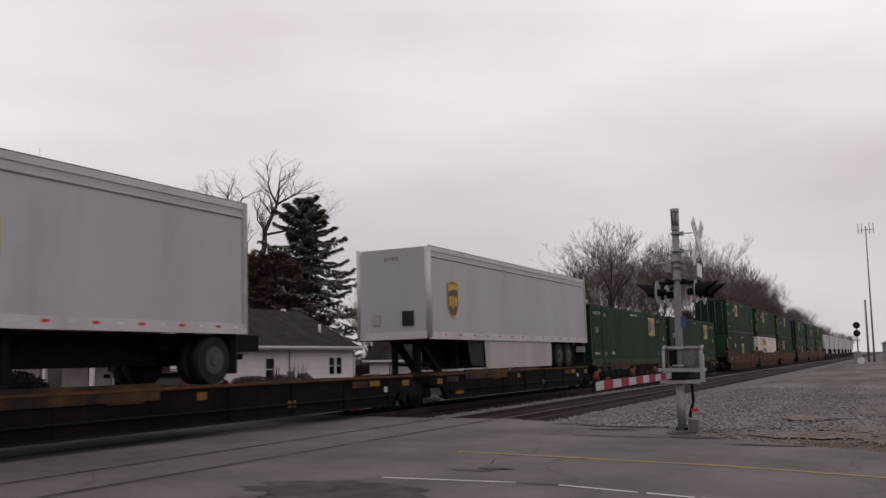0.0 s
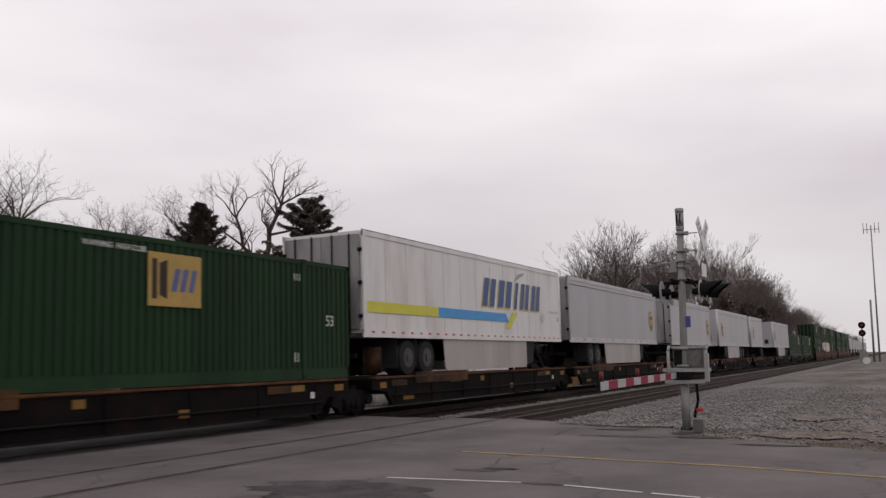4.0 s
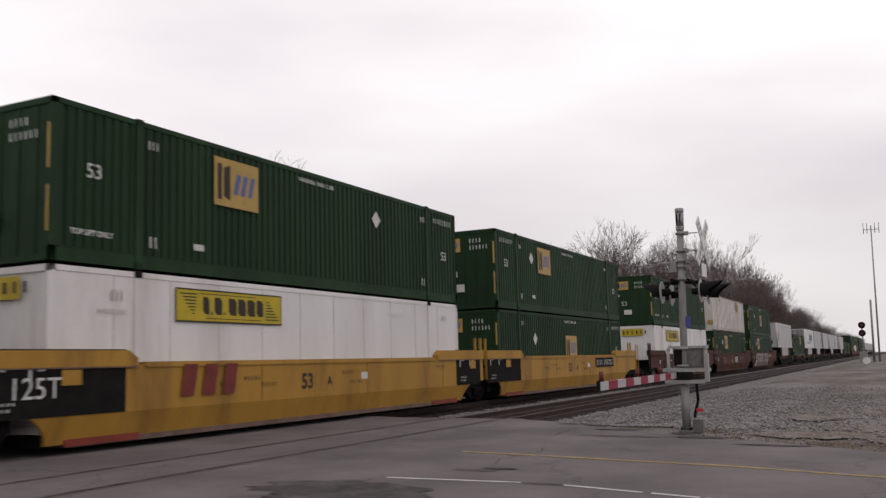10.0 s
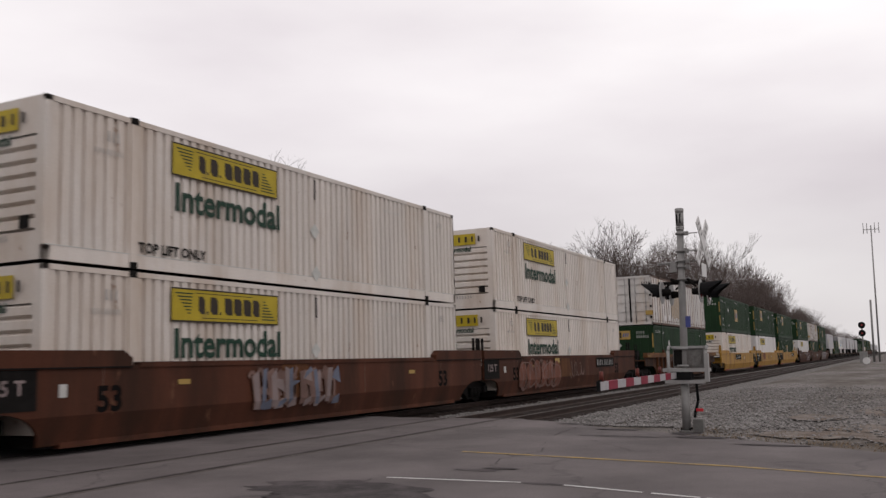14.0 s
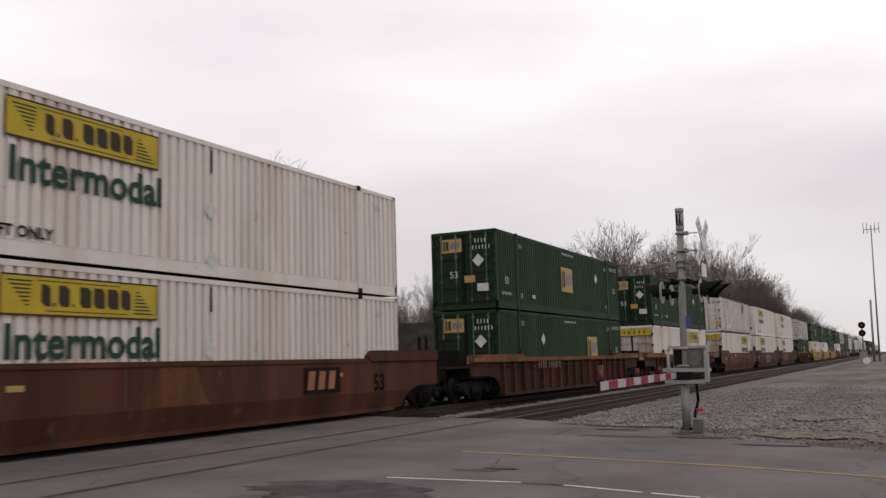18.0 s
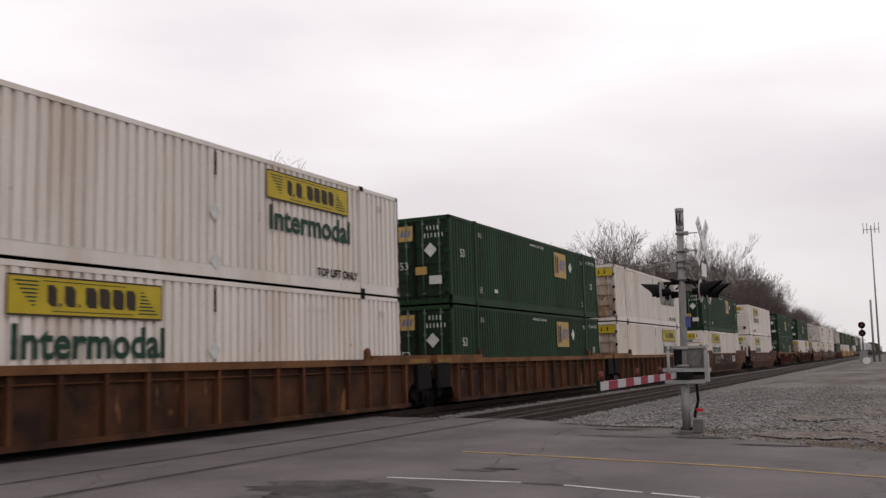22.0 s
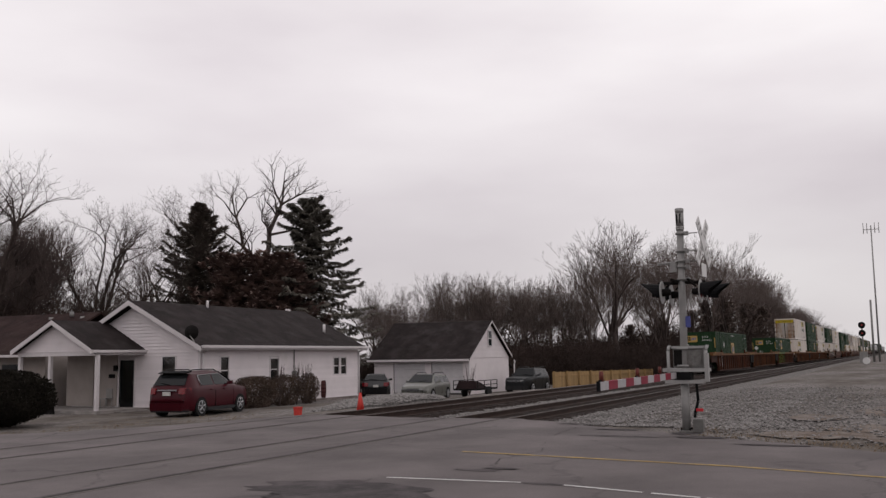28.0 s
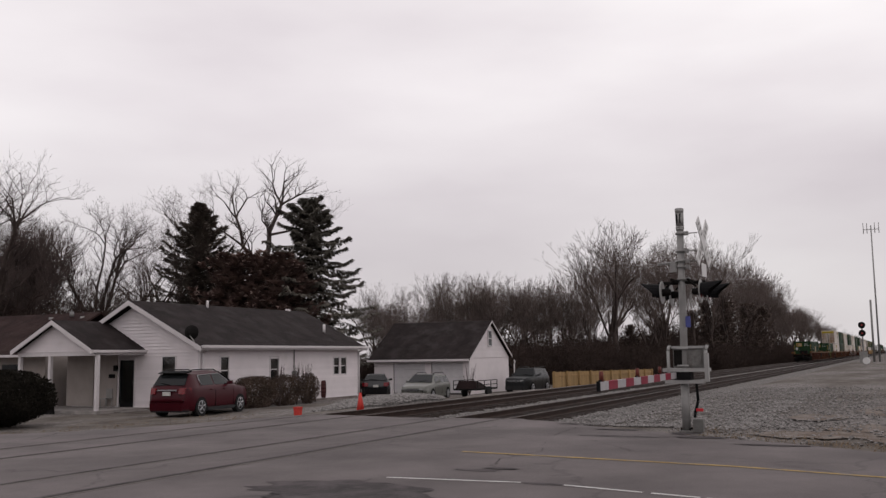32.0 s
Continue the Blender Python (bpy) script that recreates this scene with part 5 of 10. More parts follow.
def well_ribbed(paint, rear, front):
    """A rib-sided well unit with a flat top chord and upright stakes."""
    L = BOX_L
    c = new("well_car")
    ra = -1.5 if rear == "a" else -2.6
    fa = L + 1.5 if front == "a" else L + 2.6
    for out in (-1, 1):
        y0, y1 = sorted((out * 1.36, out * 1.30))
        prof = arch(L + 0.1, 1, 0.9, 0.66, 0.2, 0, 90) + [(fa, 0.88), (fa, 1.42), (ra, 1.42), (ra, 0.88)] + arch(-0.1, -1, 0.9, 0.66, 0.2, 90, 0)
        # shade of the recessed bays is mixed into the sheet's colour
        part("side_sheet", Geo().prism_y(prof, y0, y1), SHEET_O if paint == ORANGE else SHEET, c, "grimy side sheet, its brown darkened for shade in the bays")
        y0, y1 = sorted((out * 1.50, out * 1.25))
        part("top_chord", Geo().box(ra, y0, 1.34, fa, y1, 1.50), CHORD, c, "faded orange-brown top chord")
        if out < 0:
            part("air_pipe", Geo().tube((0.1, -1.395, 1.18), (L - 0.1, -1.395, 1.18), 0.022, n=6), RIBS_O, c)
            for xa, xb in ((ra, ra + 0.9), (fa - 1.3, fa - 0.2)):
                part("yellow_chord_patch", Geo().box(xa, -1.505, 1.37, xb, -1.5, 1.49), SPINEY2, c)
        for xa, xb in ((ra, POST - 0.1), (L - POST + 0.1, fa)):
            part("raised_end_chord", Geo().box(xa, min(y0, y1), 1.5, xb, max(y0, y1), 1.60), CHORD, c)
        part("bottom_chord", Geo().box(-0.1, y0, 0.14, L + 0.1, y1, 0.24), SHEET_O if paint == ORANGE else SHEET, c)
        n = 17
        for i in range(n):
            x = 0.02 + i * (L - 0.04) / (n - 1)
            yy0, yy1 = sorted((out * 1.48, out * 1.35))
            part("rib", Geo().box(x - 0.045, yy0, 0.22, x + 0.045, yy1, 1.37), RIBS_O if paint == ORANGE else BROWN, c)
    for x in (0.05, POST - 0.05, 5.5, L / 2, L - 5.5, L - POST - 0.05, L - 0.3):
        part("floor_beam", Geo().box(x, -1.3, 0.12, x + 0.25, 1.3, 0.30), GRIME, c)
    for x0, x1 in ((ra, 0.0), (L, fa)):
        part("end_bulkhead", Geo().box(x0 + 0.3 if x0 < 0 else x0, -1.29, 0.8, x1 if x0 < 0 else x1 - 0.3, 1.29, 1.15), GRIME, c)
        part("end_platform", Geo().box(x0, -1.29, 1.15, x1, 1.29, 1.22), paint, c)
    for x, d, kind in ((0, -1, rear), (L, 1, front)):
        if kind == "c":
            truck(c, x + d * 1.75)
            part("draft_sill", Geo().box(min(x, x + d * 2.9), -0.3, 0.72, max(x, x + d * 2.9), 0.3, 1.12), GRIME, c)
            coupler(c, x + d * 2.75, d)
            part("end_block", Geo().box(min(x + d * 2.0, x + d * 2.5), -0.9, 1.1, max(x + d * 2.0, x + d * 2.5), 0.2, 1.75), GRIME, c)
        else:
            xa, xb = sorted((x + d * 0.65, x + d * 1.48))
            part("end_panel", Geo().box(xa, -1.5, 0.62, xb, -1.4, 1.36), GRIME, c, "grimy dark end panel")
            if d < 0:
                truck(c, -1.64)
    for x in (POST, L - POST):
        part("guide_post", Geo().prism_y([(x - 0.12, 1.5), (x + 0.12, 1.5), (x + 0.1, 1.72), (x, 1.8), (x - 0.1, 1.72)], -1.42, -1.3), paint, c)
    return c


def block_letters(c, x, z, hgt, material, panel=None):
    """Three plain slanted shapes in the place of a car owner's sign."""
    k = hgt
    polys = [[(o * k, 0), ((o + 0.62) * k, 0), ((o + 0.80) * k, k), ((o + 0.18) * k, k)] for o in (0.0, 1.0, 2.0)]
    if panel:
        car_mark(c, "sign_panel", panel_mesh(("tpanel", k), 3.5 * k, 1.4 * k, panel), x - 0.2 * k, z - 0.2 * k, CAR_NEAR - 0.036)
    car_mark(c, "owner_sign", shape_mesh(("tshape", k, material.name), polys, material), x, z, CAR_NEAR - 0.042)


BROWN_L = "weathered brown steel well car carrying stacked containers"
LOW_Z, HIGH_Z = 0.345, 3.285

# unit: place of its rear container end, car style, rear and front joint, upper load, lower load
# load: kind, doors to the rear, emblem place, emblem level, placard place
UNITS = [
    (-120.87, "brown", "a", "c", ("green", 0, 7.35, "m", 3.7), ("green", 0, 4.5, "h", 3.7)),
    (-140.34, "brown", "a", "a", ("rib", 0, 11.5, "h", None), ("green", 0, 4.6, "h", 3.75)),
    (-159.72, "brown", "c", "a", ("green", 0, 4.5, "h", 3.75), ("smooth", 0, None, "h", None)),
    (-183.20, "yellow", "a", "c", ("green", 0, 4.3, "h", 3.6), ("green", 0, 7.35, "m", 3.7)),
    (-202.71, "yellow", "a", "a", ("green", 0, 4.2, "h", 11.0), ("smooth", 0, None, "h", None)),
    (-222.28, "yellow", "c", "a", ("green", 0, 7.0, "m", 3.75), ("white", 0, None, "h", None)),
    (-245.47, "rib_o", "c", "c", ("rib", 1, None, "h", None), ("green", 0, 7.3, "m", 3.8)),
    (-269.09, "brown", "a", "c", ("white", 0, None, "h", None), ("white", 0, None, "h", None)),
    (-288.48, "brown", "a", "a", ("white", 0, None, "h", None), ("white", 0, None, "h", None)),
    (-308.00, "orange", "c", "a", ("rib", 1, 11.3, "h", None), ("white", 1, None, "h", None)),
    (-331.26, "ribbed", "c", "c", ("green", 1, 7.3, "m", 12.3), ("white", 1, None, "h", None)),
    (-354.54, "ribbed", "c", "c", ("green", 1, 7.1, "m", 12.2), ("green", 1, 10.4, "m", 4.6)),
    (-378.08, "brown", "c", "c", ("white", 0, None, "h", None), ("white", 0, None, "h", None)),
    (-401.50, "orange", "c", "c", ("green", 1, 10.1, "h", 12.2), ("white", 0, None, "h", None)),
    (-424.72, "rib_o", "a", "c", ("white", 1, None, "h", None), ("white", 1, None, "h", None)),
    (-444.17, "rib_o", "a", "a", ("green", 1, 10.1, "h", 12.2), ("green", 1, 10.1, "h", 12.2)),
    (-463.76, "rib_o", "c", "a", ("white", 1, None, "h", None), ("white", 0, None, "h", None)),
    (-486.93, "ribbed", "a", "c", None, ("green", 0, 4.6, "h", 3.75)),
    (-506.34, "rib_o", "a", "a", None, None),
    (-525.75, "ribbed", "c", "a", None, ("green", 0, 7.1, "m", 3.6)),
    # the part of the train already far ahead
    (82.6, "brown", "c", "a", ("green", 1, 4.5, "h", 3.7), ("green", 0, 7.3, "m", 3.7)),
    (102.0, "brown", "a", "a", ("green", 0, 4.5, "h", 3.7), ("white", 0, None, "h", None)),
    (121.4, "brown", "a", "c", ("green", 0, 7.3, "h", 3.7), ("green", 0, 4.5, "h", 3.7)),
    (144.6, "brown", "c", "a", ("green", 1, 4.5, "h", 12.2), ("green", 0, 7.3, "m", 3.7)),
    (164.0, "brown", "a", "a", ("green", 1, 7.3, "m", 12.2), ("green", 0, 7.3, "m", 3.7)),
    (183.4, "brown", "a", "c", ("green", 0, 4.5, "h", 3.7), ("green", 0, 7.3, "m", 3.7)),
]
CARS = []
for i, (s, style, rear, front, top, low) in enumerate(UNITS):
    if style in ("brown", "orange", "yellow"):
        car = well_smooth({"brown": BROWN, "orange": ORANGE, "yellow": YELLOWC}[style], rear, front, style == "yellow")
        lab = {"brown": BROWN_L, "orange": "rust-streaked orange-brown well car with stacked containers", "yellow": "clean yellow well car with black end panels"}[style]
    else:
        car = well_ribbed(ORANGE if style == "rib_o" else BROWN, rear, front)
        lab = "rib-sided brown well car, empty" if low is None else "rib-sided rusty brown well car carrying containers"
    tagged(car, lab, "well car", "cars of the train")
    runs(car, s)
    CARS.append(car)
    if low:
        container(low[0], bool(low[1]), s, LOW_Z, low[2], low[3], low[4], seed=i * 2)
    if top:
        upper = container(top[0], bool(top[1]), s, HIGH_Z, top[2], top[3], top[4], seed=i * 2 + 1)
        if i == 6:
            pitch = (BOX_L - 0.3) / 26
            for k in range(8, 16):
                xa = 0.15 + k * pitch + 0.045
                mark(upper, "stained_panel", panel_mesh(("stain", k % 3), pitch - 0.09, 1.62 + 0.12 * (k % 3), STAIN), xa, 0.55 - 0.08 * (k % 2), NEAR + 0.004, label="beige stain where a sign was removed")
            for xa, za in ((6.1, 2.35), (14.3, 1.9)):
                mark(upper, "repair_patch", panel_mesh("rpatch", 0.42, 0.4, BRIGHT), xa, za)
            for za in (0.3, 0.95, 1.6, 2.2):
                mark(upper, "rust_stain", panel_mesh("rstain", 0.10, 0.5, RUSTED), 0.02, za, NEAR - 0.002)

# marks and spray paint on the cars' sides
for i in (0, 2, 3, 5, 6, 7, 10, 11, 13):
    x, mtl = {0: (10.75, INK_W), 2: (6.3, INK_W), 3: (11.1, INK_W), 5: (5.1, INK_W), 6: (3.3, GRAF_P), 7: (11.4, GRAF_W), 10: (3.2, GRAF_P), 11: (3.4, GRAF_P), 13: (3.9, INK_W)}[i]
    if i in (3, 5, 7, 2):
        car_mark(CARS[i], "black_panel", panel_mesh(("numpanel", i == 2), 2.85, 0.42, GRIME if i != 2 else SHEET), x - 0.1, 0.98, CAR_NEAR - 0.036)
    car_mark(CARS[i], "car_number", bars(4, 0.27, 0.16, 0.09, mtl), x, 1.05, CAR_NEAR - 0.042)
    car_mark(CARS[i], "car_number", bars(6, 0.27, 0.16, 0.09, mtl), x + 1.2, 1.05, CAR_NEAR - 0.042)
block_letters(CARS[1], 8.2, 0.72, 0.5, INK_W, GRIME)
block_letters(CARS[4], 3.0, 0.85, 0.62, mat("red_brown_ink", (0.13, 0.025, 0.02), 0.6))
block_letters(CARS[6], 12.0, 0.75, 0.32, INK_W)
block_letters(CARS[11], 11.2, 0.75, 0.3, GRAF_S)
block_letters(CARS[12], 11.3, 0.8, 0.44, GRAF_B, GRIME)
block_letters(CARS[13], 10.7, 0.82, 0.5, INK_W, GRIME)
car_mark(CARS[4], "load_marking", text_mesh("125T", 0.5, INK_W), -0.9, 0.95, CAR_NEAR - 0.03)
for n in (2, 7, 9, 13):
    car_mark(CARS[n], "yellow_patch", panel_mesh("opatch", 0.55, 0.2, LOGO_Y), 4.6 + n % 3, 1.22, CAR_NEAR - 0.036)
GY = CAR_NEAR - 0.05
rg = random.Random(18)
edge_r = [(10.15 + rg.uniform(-0.22, 0.22), FOLD_Z + 0.052 * i) for i in range(16)]
edge_l = [(2.1 - 0.02 * i + 0.35 * math.sin(i * 0.8) + rg.uniform(-0.12, 0.12), 1.42 - 0.052 * i) for i in range(16)]
for nm, pad, mt in (("spray_paint_edge", 0.22, GRAF_C), ("spray_paint_field", 0.0, GRAF_F)):
    yy = GY + (0.008 if pad else 0.004)
    ring = [(u + pad * rg.uniform(0.4, 1.2), v) for u, v in edge_r] + [(u - pad * rg.uniform(0.6, 2.0), v) for u, v in edge_l]
    part(nm, Geo().face([(u, yy, v) for u, v in ring]), mt, CARS[0], "whitish sprayed field over the car side")
    low = [(ring[-1][0], FOLD_Z), (ring[-1][0] - pad * 1.6 - 0.1, 0.24), (ring[0][0] - 0.25 + pad, 0.24), (ring[0][0], FOLD_Z)]
    # The field's greyer paint below the fold carries the leaning side's shade.
    part("lower_spray_field", Geo().face([(u, fold(yy, v), v) for u, v in low]), GRAF_P if not pad else mt, CARS[0], "sprayed lower band, its field greyed for shade below the fold")
wild(CARS[0], 2.1, 9.9, 0.26, 1.42, [GRAF_K2], 4, 6, GY, "large smoky graffiti slabs on a whitish field")
scrawl(CARS[0], 6.4, 9.8, 0.62, 1.4, GRAF_D, 8, None, 7, 0.07, GY - 0.004)
for x_, z_, sz in ((2.75, 0.72, 0.62), (5.95, 0.88, 0.36), (10.9, 0.88, 0.56)):
    car_mark(CARS[1], "scribbled_word", text_mesh("safe", sz, GRAF_P, -0.004), x_, z_, GY, "word safe scribbled in pale paint")
scrawl(CARS[1], 4.6, 5.4, 0.85, 1.3, GRAF_D, 9, None, 3, 0.05, GY)
car_mark(CARS[1], "yellow_patch", panel_mesh("spatch", 0.75, 0.26, SPINEY2), 6.4, 0.72, GY)
bubbles(CARS[2], 9.9, 13.4, 0.32, 1.42, GRAF_W, 21, 6, 0.05, GY, "white outlined graffiti")
scrawl(CARS[2], 9.0, 9.7, 0.4, 1.35, GRAF_W, 22, None, 5, 0.035, GY)
scrawl(CARS[2], 13.5, 14.1, 0.5, 1.3, GRAF_W, 23, None, 4, 0.035, GY)
scrawl(CARS[7], 1.6, 6.2, 0.25, 1.4, GRAF_S, 31, mat("rusty_brown_spray_paint", (0.14, 0.05, 0.032), 0.7, 0, 0.2, 1.5), 13, 0.05, GY, "grey outlined graffiti")
bubbles(CARS[7], 1.8, 6.0, 0.3, 1.36, GRAF_S, 35, 5, 0.04, GY - 0.003)
scrawl(CARS[7], 7.4, 9.3, 0.55, 1.35, GRAF_S, 33, None, 6, 0.05, GY)
scrawl(CARS[8], 5.2, 8.6, 0.4, 1.4, GRAF_S, 41, None, 12, 0.09, GY, "pinkish grey graffiti")
wild(CARS[8], 5.3, 8.6, 0.42, 1.38, [GRAF_S, GRAF_P, GRAF_BL], 42, 6, GY - 0.004, "pinkish grey layered graffiti")
scrawl(CARS[9], 7.0, 14.0, 0.4, 1.35, GRAF_D, 51, None, 15, 0.13, GY, "smeared dark graffiti")
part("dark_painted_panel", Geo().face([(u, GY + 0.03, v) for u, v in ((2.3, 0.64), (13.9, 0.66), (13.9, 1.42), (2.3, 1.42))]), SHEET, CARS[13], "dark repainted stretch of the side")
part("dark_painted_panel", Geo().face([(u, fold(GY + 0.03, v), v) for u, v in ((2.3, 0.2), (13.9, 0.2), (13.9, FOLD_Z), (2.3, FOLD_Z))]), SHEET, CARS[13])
wild(CARS[13], 2.5, 4.6, 0.7, 1.38, [GRAF_D, GRAF_S], 60, 3, GY, "faded grey and rust graffiti")
scrawl(CARS[13], 5.6, 10.6, 0.5, 1.4, GRAF_D, 61, None, 10, 0.09, GY, "faded dark graffiti")
scrawl(CARS[13], 7.6, 13.0, 0.95, 1.4, GRAF_S, 62, None, 9, 0.05, GY - 0.003)
RY = -1.372
step17 = (BOX_L - 0.04) / 16
rg = random.Random(17)
for k, mt in enumerate((GRAF_M, GRAF_L, GRAF_L, GRAF_L, GRAF_L, GRAF_G, GRAF_G, GRAF_M)):
    xa, xb = 0.02 + k * step17 + 0.05, 0.02 + (k + 1) * step17 - 0.05
    ring = [(xa, 0.26 + rg.uniform(0, 0.1)), (xb, 0.26 + rg.uniform(0, 0.1)), (xb, 1.3), (xa, 1.3)]
    if mt is GRAF_M:
        ring = [(xa + (0.3 if k == 0 else 0), 0.35), (xb - (0.35 if k else 0), 0.5), (xb - (0.2 if k else 0), 1.15), (xa + (0.2 if k == 0 else 0), 1.28)]
    part("spray_paint_panel", Geo().face([(u, RY, v) for u, v in ring]), mt, CARS[17], "bright graffiti between the ribs")
    if 0 < k < 7:
        part("rib_paint", Geo().box(xa - 0.1, -1.486, 0.3, xa - 0.006, -1.481, 1.34), mt, CARS[17])
        if k % 2:
            part("chord_paint", Geo().box(xa, -1.506, 1.36, xb + rg.uniform(0, 0.5), -1.501, 1.49), GRAF_G if k > 1 else GRAF_L, CARS[17])
wild(CARS[17], 0.9, 4.9, 0.32, 1.28, [GRAF_K], 73, 4, RY - 0.004, "black strokes over lime green graffiti")
scrawl(CARS[17], 1.2, 7.0, 0.4, 1.25, GRAF_K, 74, None, 7, 0.11, RY - 0.008, "black strokes over green graffiti")
wild(CARS[19], 0.4, 0.95, 0.45, 1.2, [GRAF_S, GRAF_P], 80, 2, RY - 0.004, "whitish graffiti tag")
wild(CARS[19], 1.2, 1.95, 0.45, 1.32, [GRAF_P, GRAF_W], 81, 3, RY - 0.004, "whitish graffiti tag")
tail = CARS[19]
g = Geo().tube((-1.9, -0.2, 1.1), (-1.9, -0.2, 1.9), 0.05)
g.box(-2.1, -0.5, 1.4, -1.8, 0.3, 1.7)
part("brake_stand", g, GRIME, tail)
g = Geo()
for k in range(16):
    a, b = 6.2832 * k / 16, 6.2832 * (k + 1) / 16
    g.tube((-2.15, 0.3 + 0.28 * math.cos(a), 1.9 + 0.28 * math.sin(a)), (-2.15, 0.3 + 0.28 * math.cos(b), 1.9 + 0.28 * math.sin(b)), 0.02, n=5)
for k in range(3):
    a = 6.2832 * k / 6
    g.tube((-2.15, 0.3 - 0.28 * math.cos(a), 1.9 - 0.28 * math.sin(a)), (-2.15, 0.3 + 0.28 * math.cos(a), 1.9 + 0.28 * math.sin(a)), 0.015, n=5)
part("brake_wheel", g, GRIME, tail, "round hand brake wheel")
marker = part("end_marker", Geo().box(-3.3, -0.35, 0.9, -3.1, -0.15, 1.5), GRIME, tail, "dark end-of-train marker box")
part("marker_lens", Geo().tube((-3.32, -0.25, 1.42), (-3.3, -0.25, 1.42), 0.06, n=10), LAMP_RED0, marker, "small red lens")


# ---- spine cars with road trailers ----
def spine_car(half_rear, half_front, fine=True):
    """A skeleton car: a deep centre beam with platforms at the trailer's wheels and a hitch stand."""
    c = new("spine_car")
    a, b = -half_rear, half_front
    part("centre_beam", Geo().box(a, -0.45, 0.55, b, 0.45, 1.0), SPINE, c)
    part("side_sill", Geo().prism_y([(a + 1.35, 0.62), (a + 1.7, 0.24), (b - 1.9, 0.24), (b - 1.5, 0.62), (b - 0.6, 0.7), (b - 0.6, 0.97), (a + 0.6, 0.97), (a + 0.6, 0.7)], -1.42, -1.30), SPINE, c)
    part("side_sill", Geo().box(a + 0.6, 1.30, 0.72, b - 0.6, 1.42, 0.98), SPINE, c)
    n = 9
    for i in range(n):
        x = a + 0.9 + i * (b - a - 1.8) / (n - 1)
        part("cross_arm", Geo().box(x - 0.09, -1.32, 0.74, x + 0.09, 1.32, 0.94), SPINE, c)
    part("wheel_platform", Geo().box(a + 0.8, -1.44, 0.96, a + 9.2, -0.5, 1.03), SPINEY, c, "faded yellow wheel platform")
    part("wheel_platform", Geo().box(a + 0.8, 0.5, 0.96, a + 9.2, 1.44, 1.03), SPINEY, c)
    part("front_platform", Geo().box(b - 5.2, -1.44, 0.93, b - 0.8, 1.44, 1.0), SPINE, c)
    for x in (a + 1.6, a + 5.3, b - 4.0):
        part("yellow_edge_patch", Geo().box(x, -1.45, 0.76, x + 0.9, -1.425, 0.93), SPINEY, c)
    part("side_guard", Geo().box(a + 3.0, -1.46, 0.8, a + 6.6, -1.40, 1.12), SPINEY, c, "worn yellow side guard")
    part("top_flange", Geo().box(a + 0.7, -1.47, 0.985, b - 0.7, -1.36, 1.035), RUSTED, c, "rust-brown top flange")
    if not fine:
        truck(c, a)
        return c
    part("bottom_flange", Geo().box(a + 1.7, -1.45, 0.22, b - 1.9, -1.25, 0.26), GRIME, c)
    for i, (x, w, z) in enumerate(((a + 1.0, 0.34, 0.72), (a + 2.3, 0.62, 0.36), (a + 7.7, 0.28, 0.74), (b - 6.8, 0.3, 0.42), (b - 3.1, 0.55, 0.78), (b - 1.25, 0.4, 0.74))):
        part("yellow_marking", Geo().box(x, -1.428, z, x + w, -1.42, z + 0.16), SPINEY2, c)
    part("white_decal", Geo().box(b - 2.3, -1.43, 0.6, b - 2.1, -1.421, 0.75), INK_LG, c)
    for i in range(7):
        x = a + 1.9 + i * (b - a - 4.0) / 6
        part("sill_stiffener", Geo().box(x - 0.035, -1.445, 0.26, x + 0.035, -1.42, 0.97), SPINE, c)
    part("brake_pipe", Geo().tube((a + 1.6, -1.46, 0.5), (b - 1.8, -1.46, 0.5), 0.025, n=6), GRIME, c)
    part("brake_cylinder", Geo().tube((b - 2.4, -1.0, 0.6), (b - 1.7, -1.0, 0.6), 0.16, n=12), GRIME, c)
    truck(c, a)
    return c


def hitch(c, x):
    """A folding trailer hitch: a fat main strut, a thin brace, feet and a top plate."""
    g = Geo()
    for y in (-0.42, 0.42):
        g.hull([(x - 0.28, y - 0.09, 2.02), (x + 0.02, y - 0.09, 2.02), (x + 0.02, y + 0.09, 2.02), (x - 0.28, y + 0.09, 2.02)][::-1], [(x + 1.05, y - 0.09, 1.0), (x + 1.35, y - 0.09, 1.0), (x + 1.35, y + 0.09, 1.0), (x + 1.05, y + 0.09, 1.0)][::-1])
        g.box(x - 0.42, y - 0.07, 0.98, x - 0.24, y + 0.07, 2.0)
        g.tube((x - 0.3, y, 1.35), (x + 0.75, y, 1.3), 0.05, n=6)
    part("hitch_stand", g, GRIME, c, "grimy trailer hitch stand")
    part("hitch_plate", Geo().hull([(x - 0.6, -0.5, 2.0), (x + 0.45, -0.5, 2.0), (x + 0.45, 0.5, 2.0), (x - 0.6, 0.5, 2.0)], [(x - 0.5, -0.42, 2.12), (x + 0.4, -0.42, 2.12), (x + 0.4, 0.42, 2.12), (x - 0.5, 0.42, 2.12)]), GRIME, c)
    part("hitch_foot", Geo().box(x + 0.9, -0.55, 0.96, x + 1.55, 0.55, 1.08), RUSTED, c)


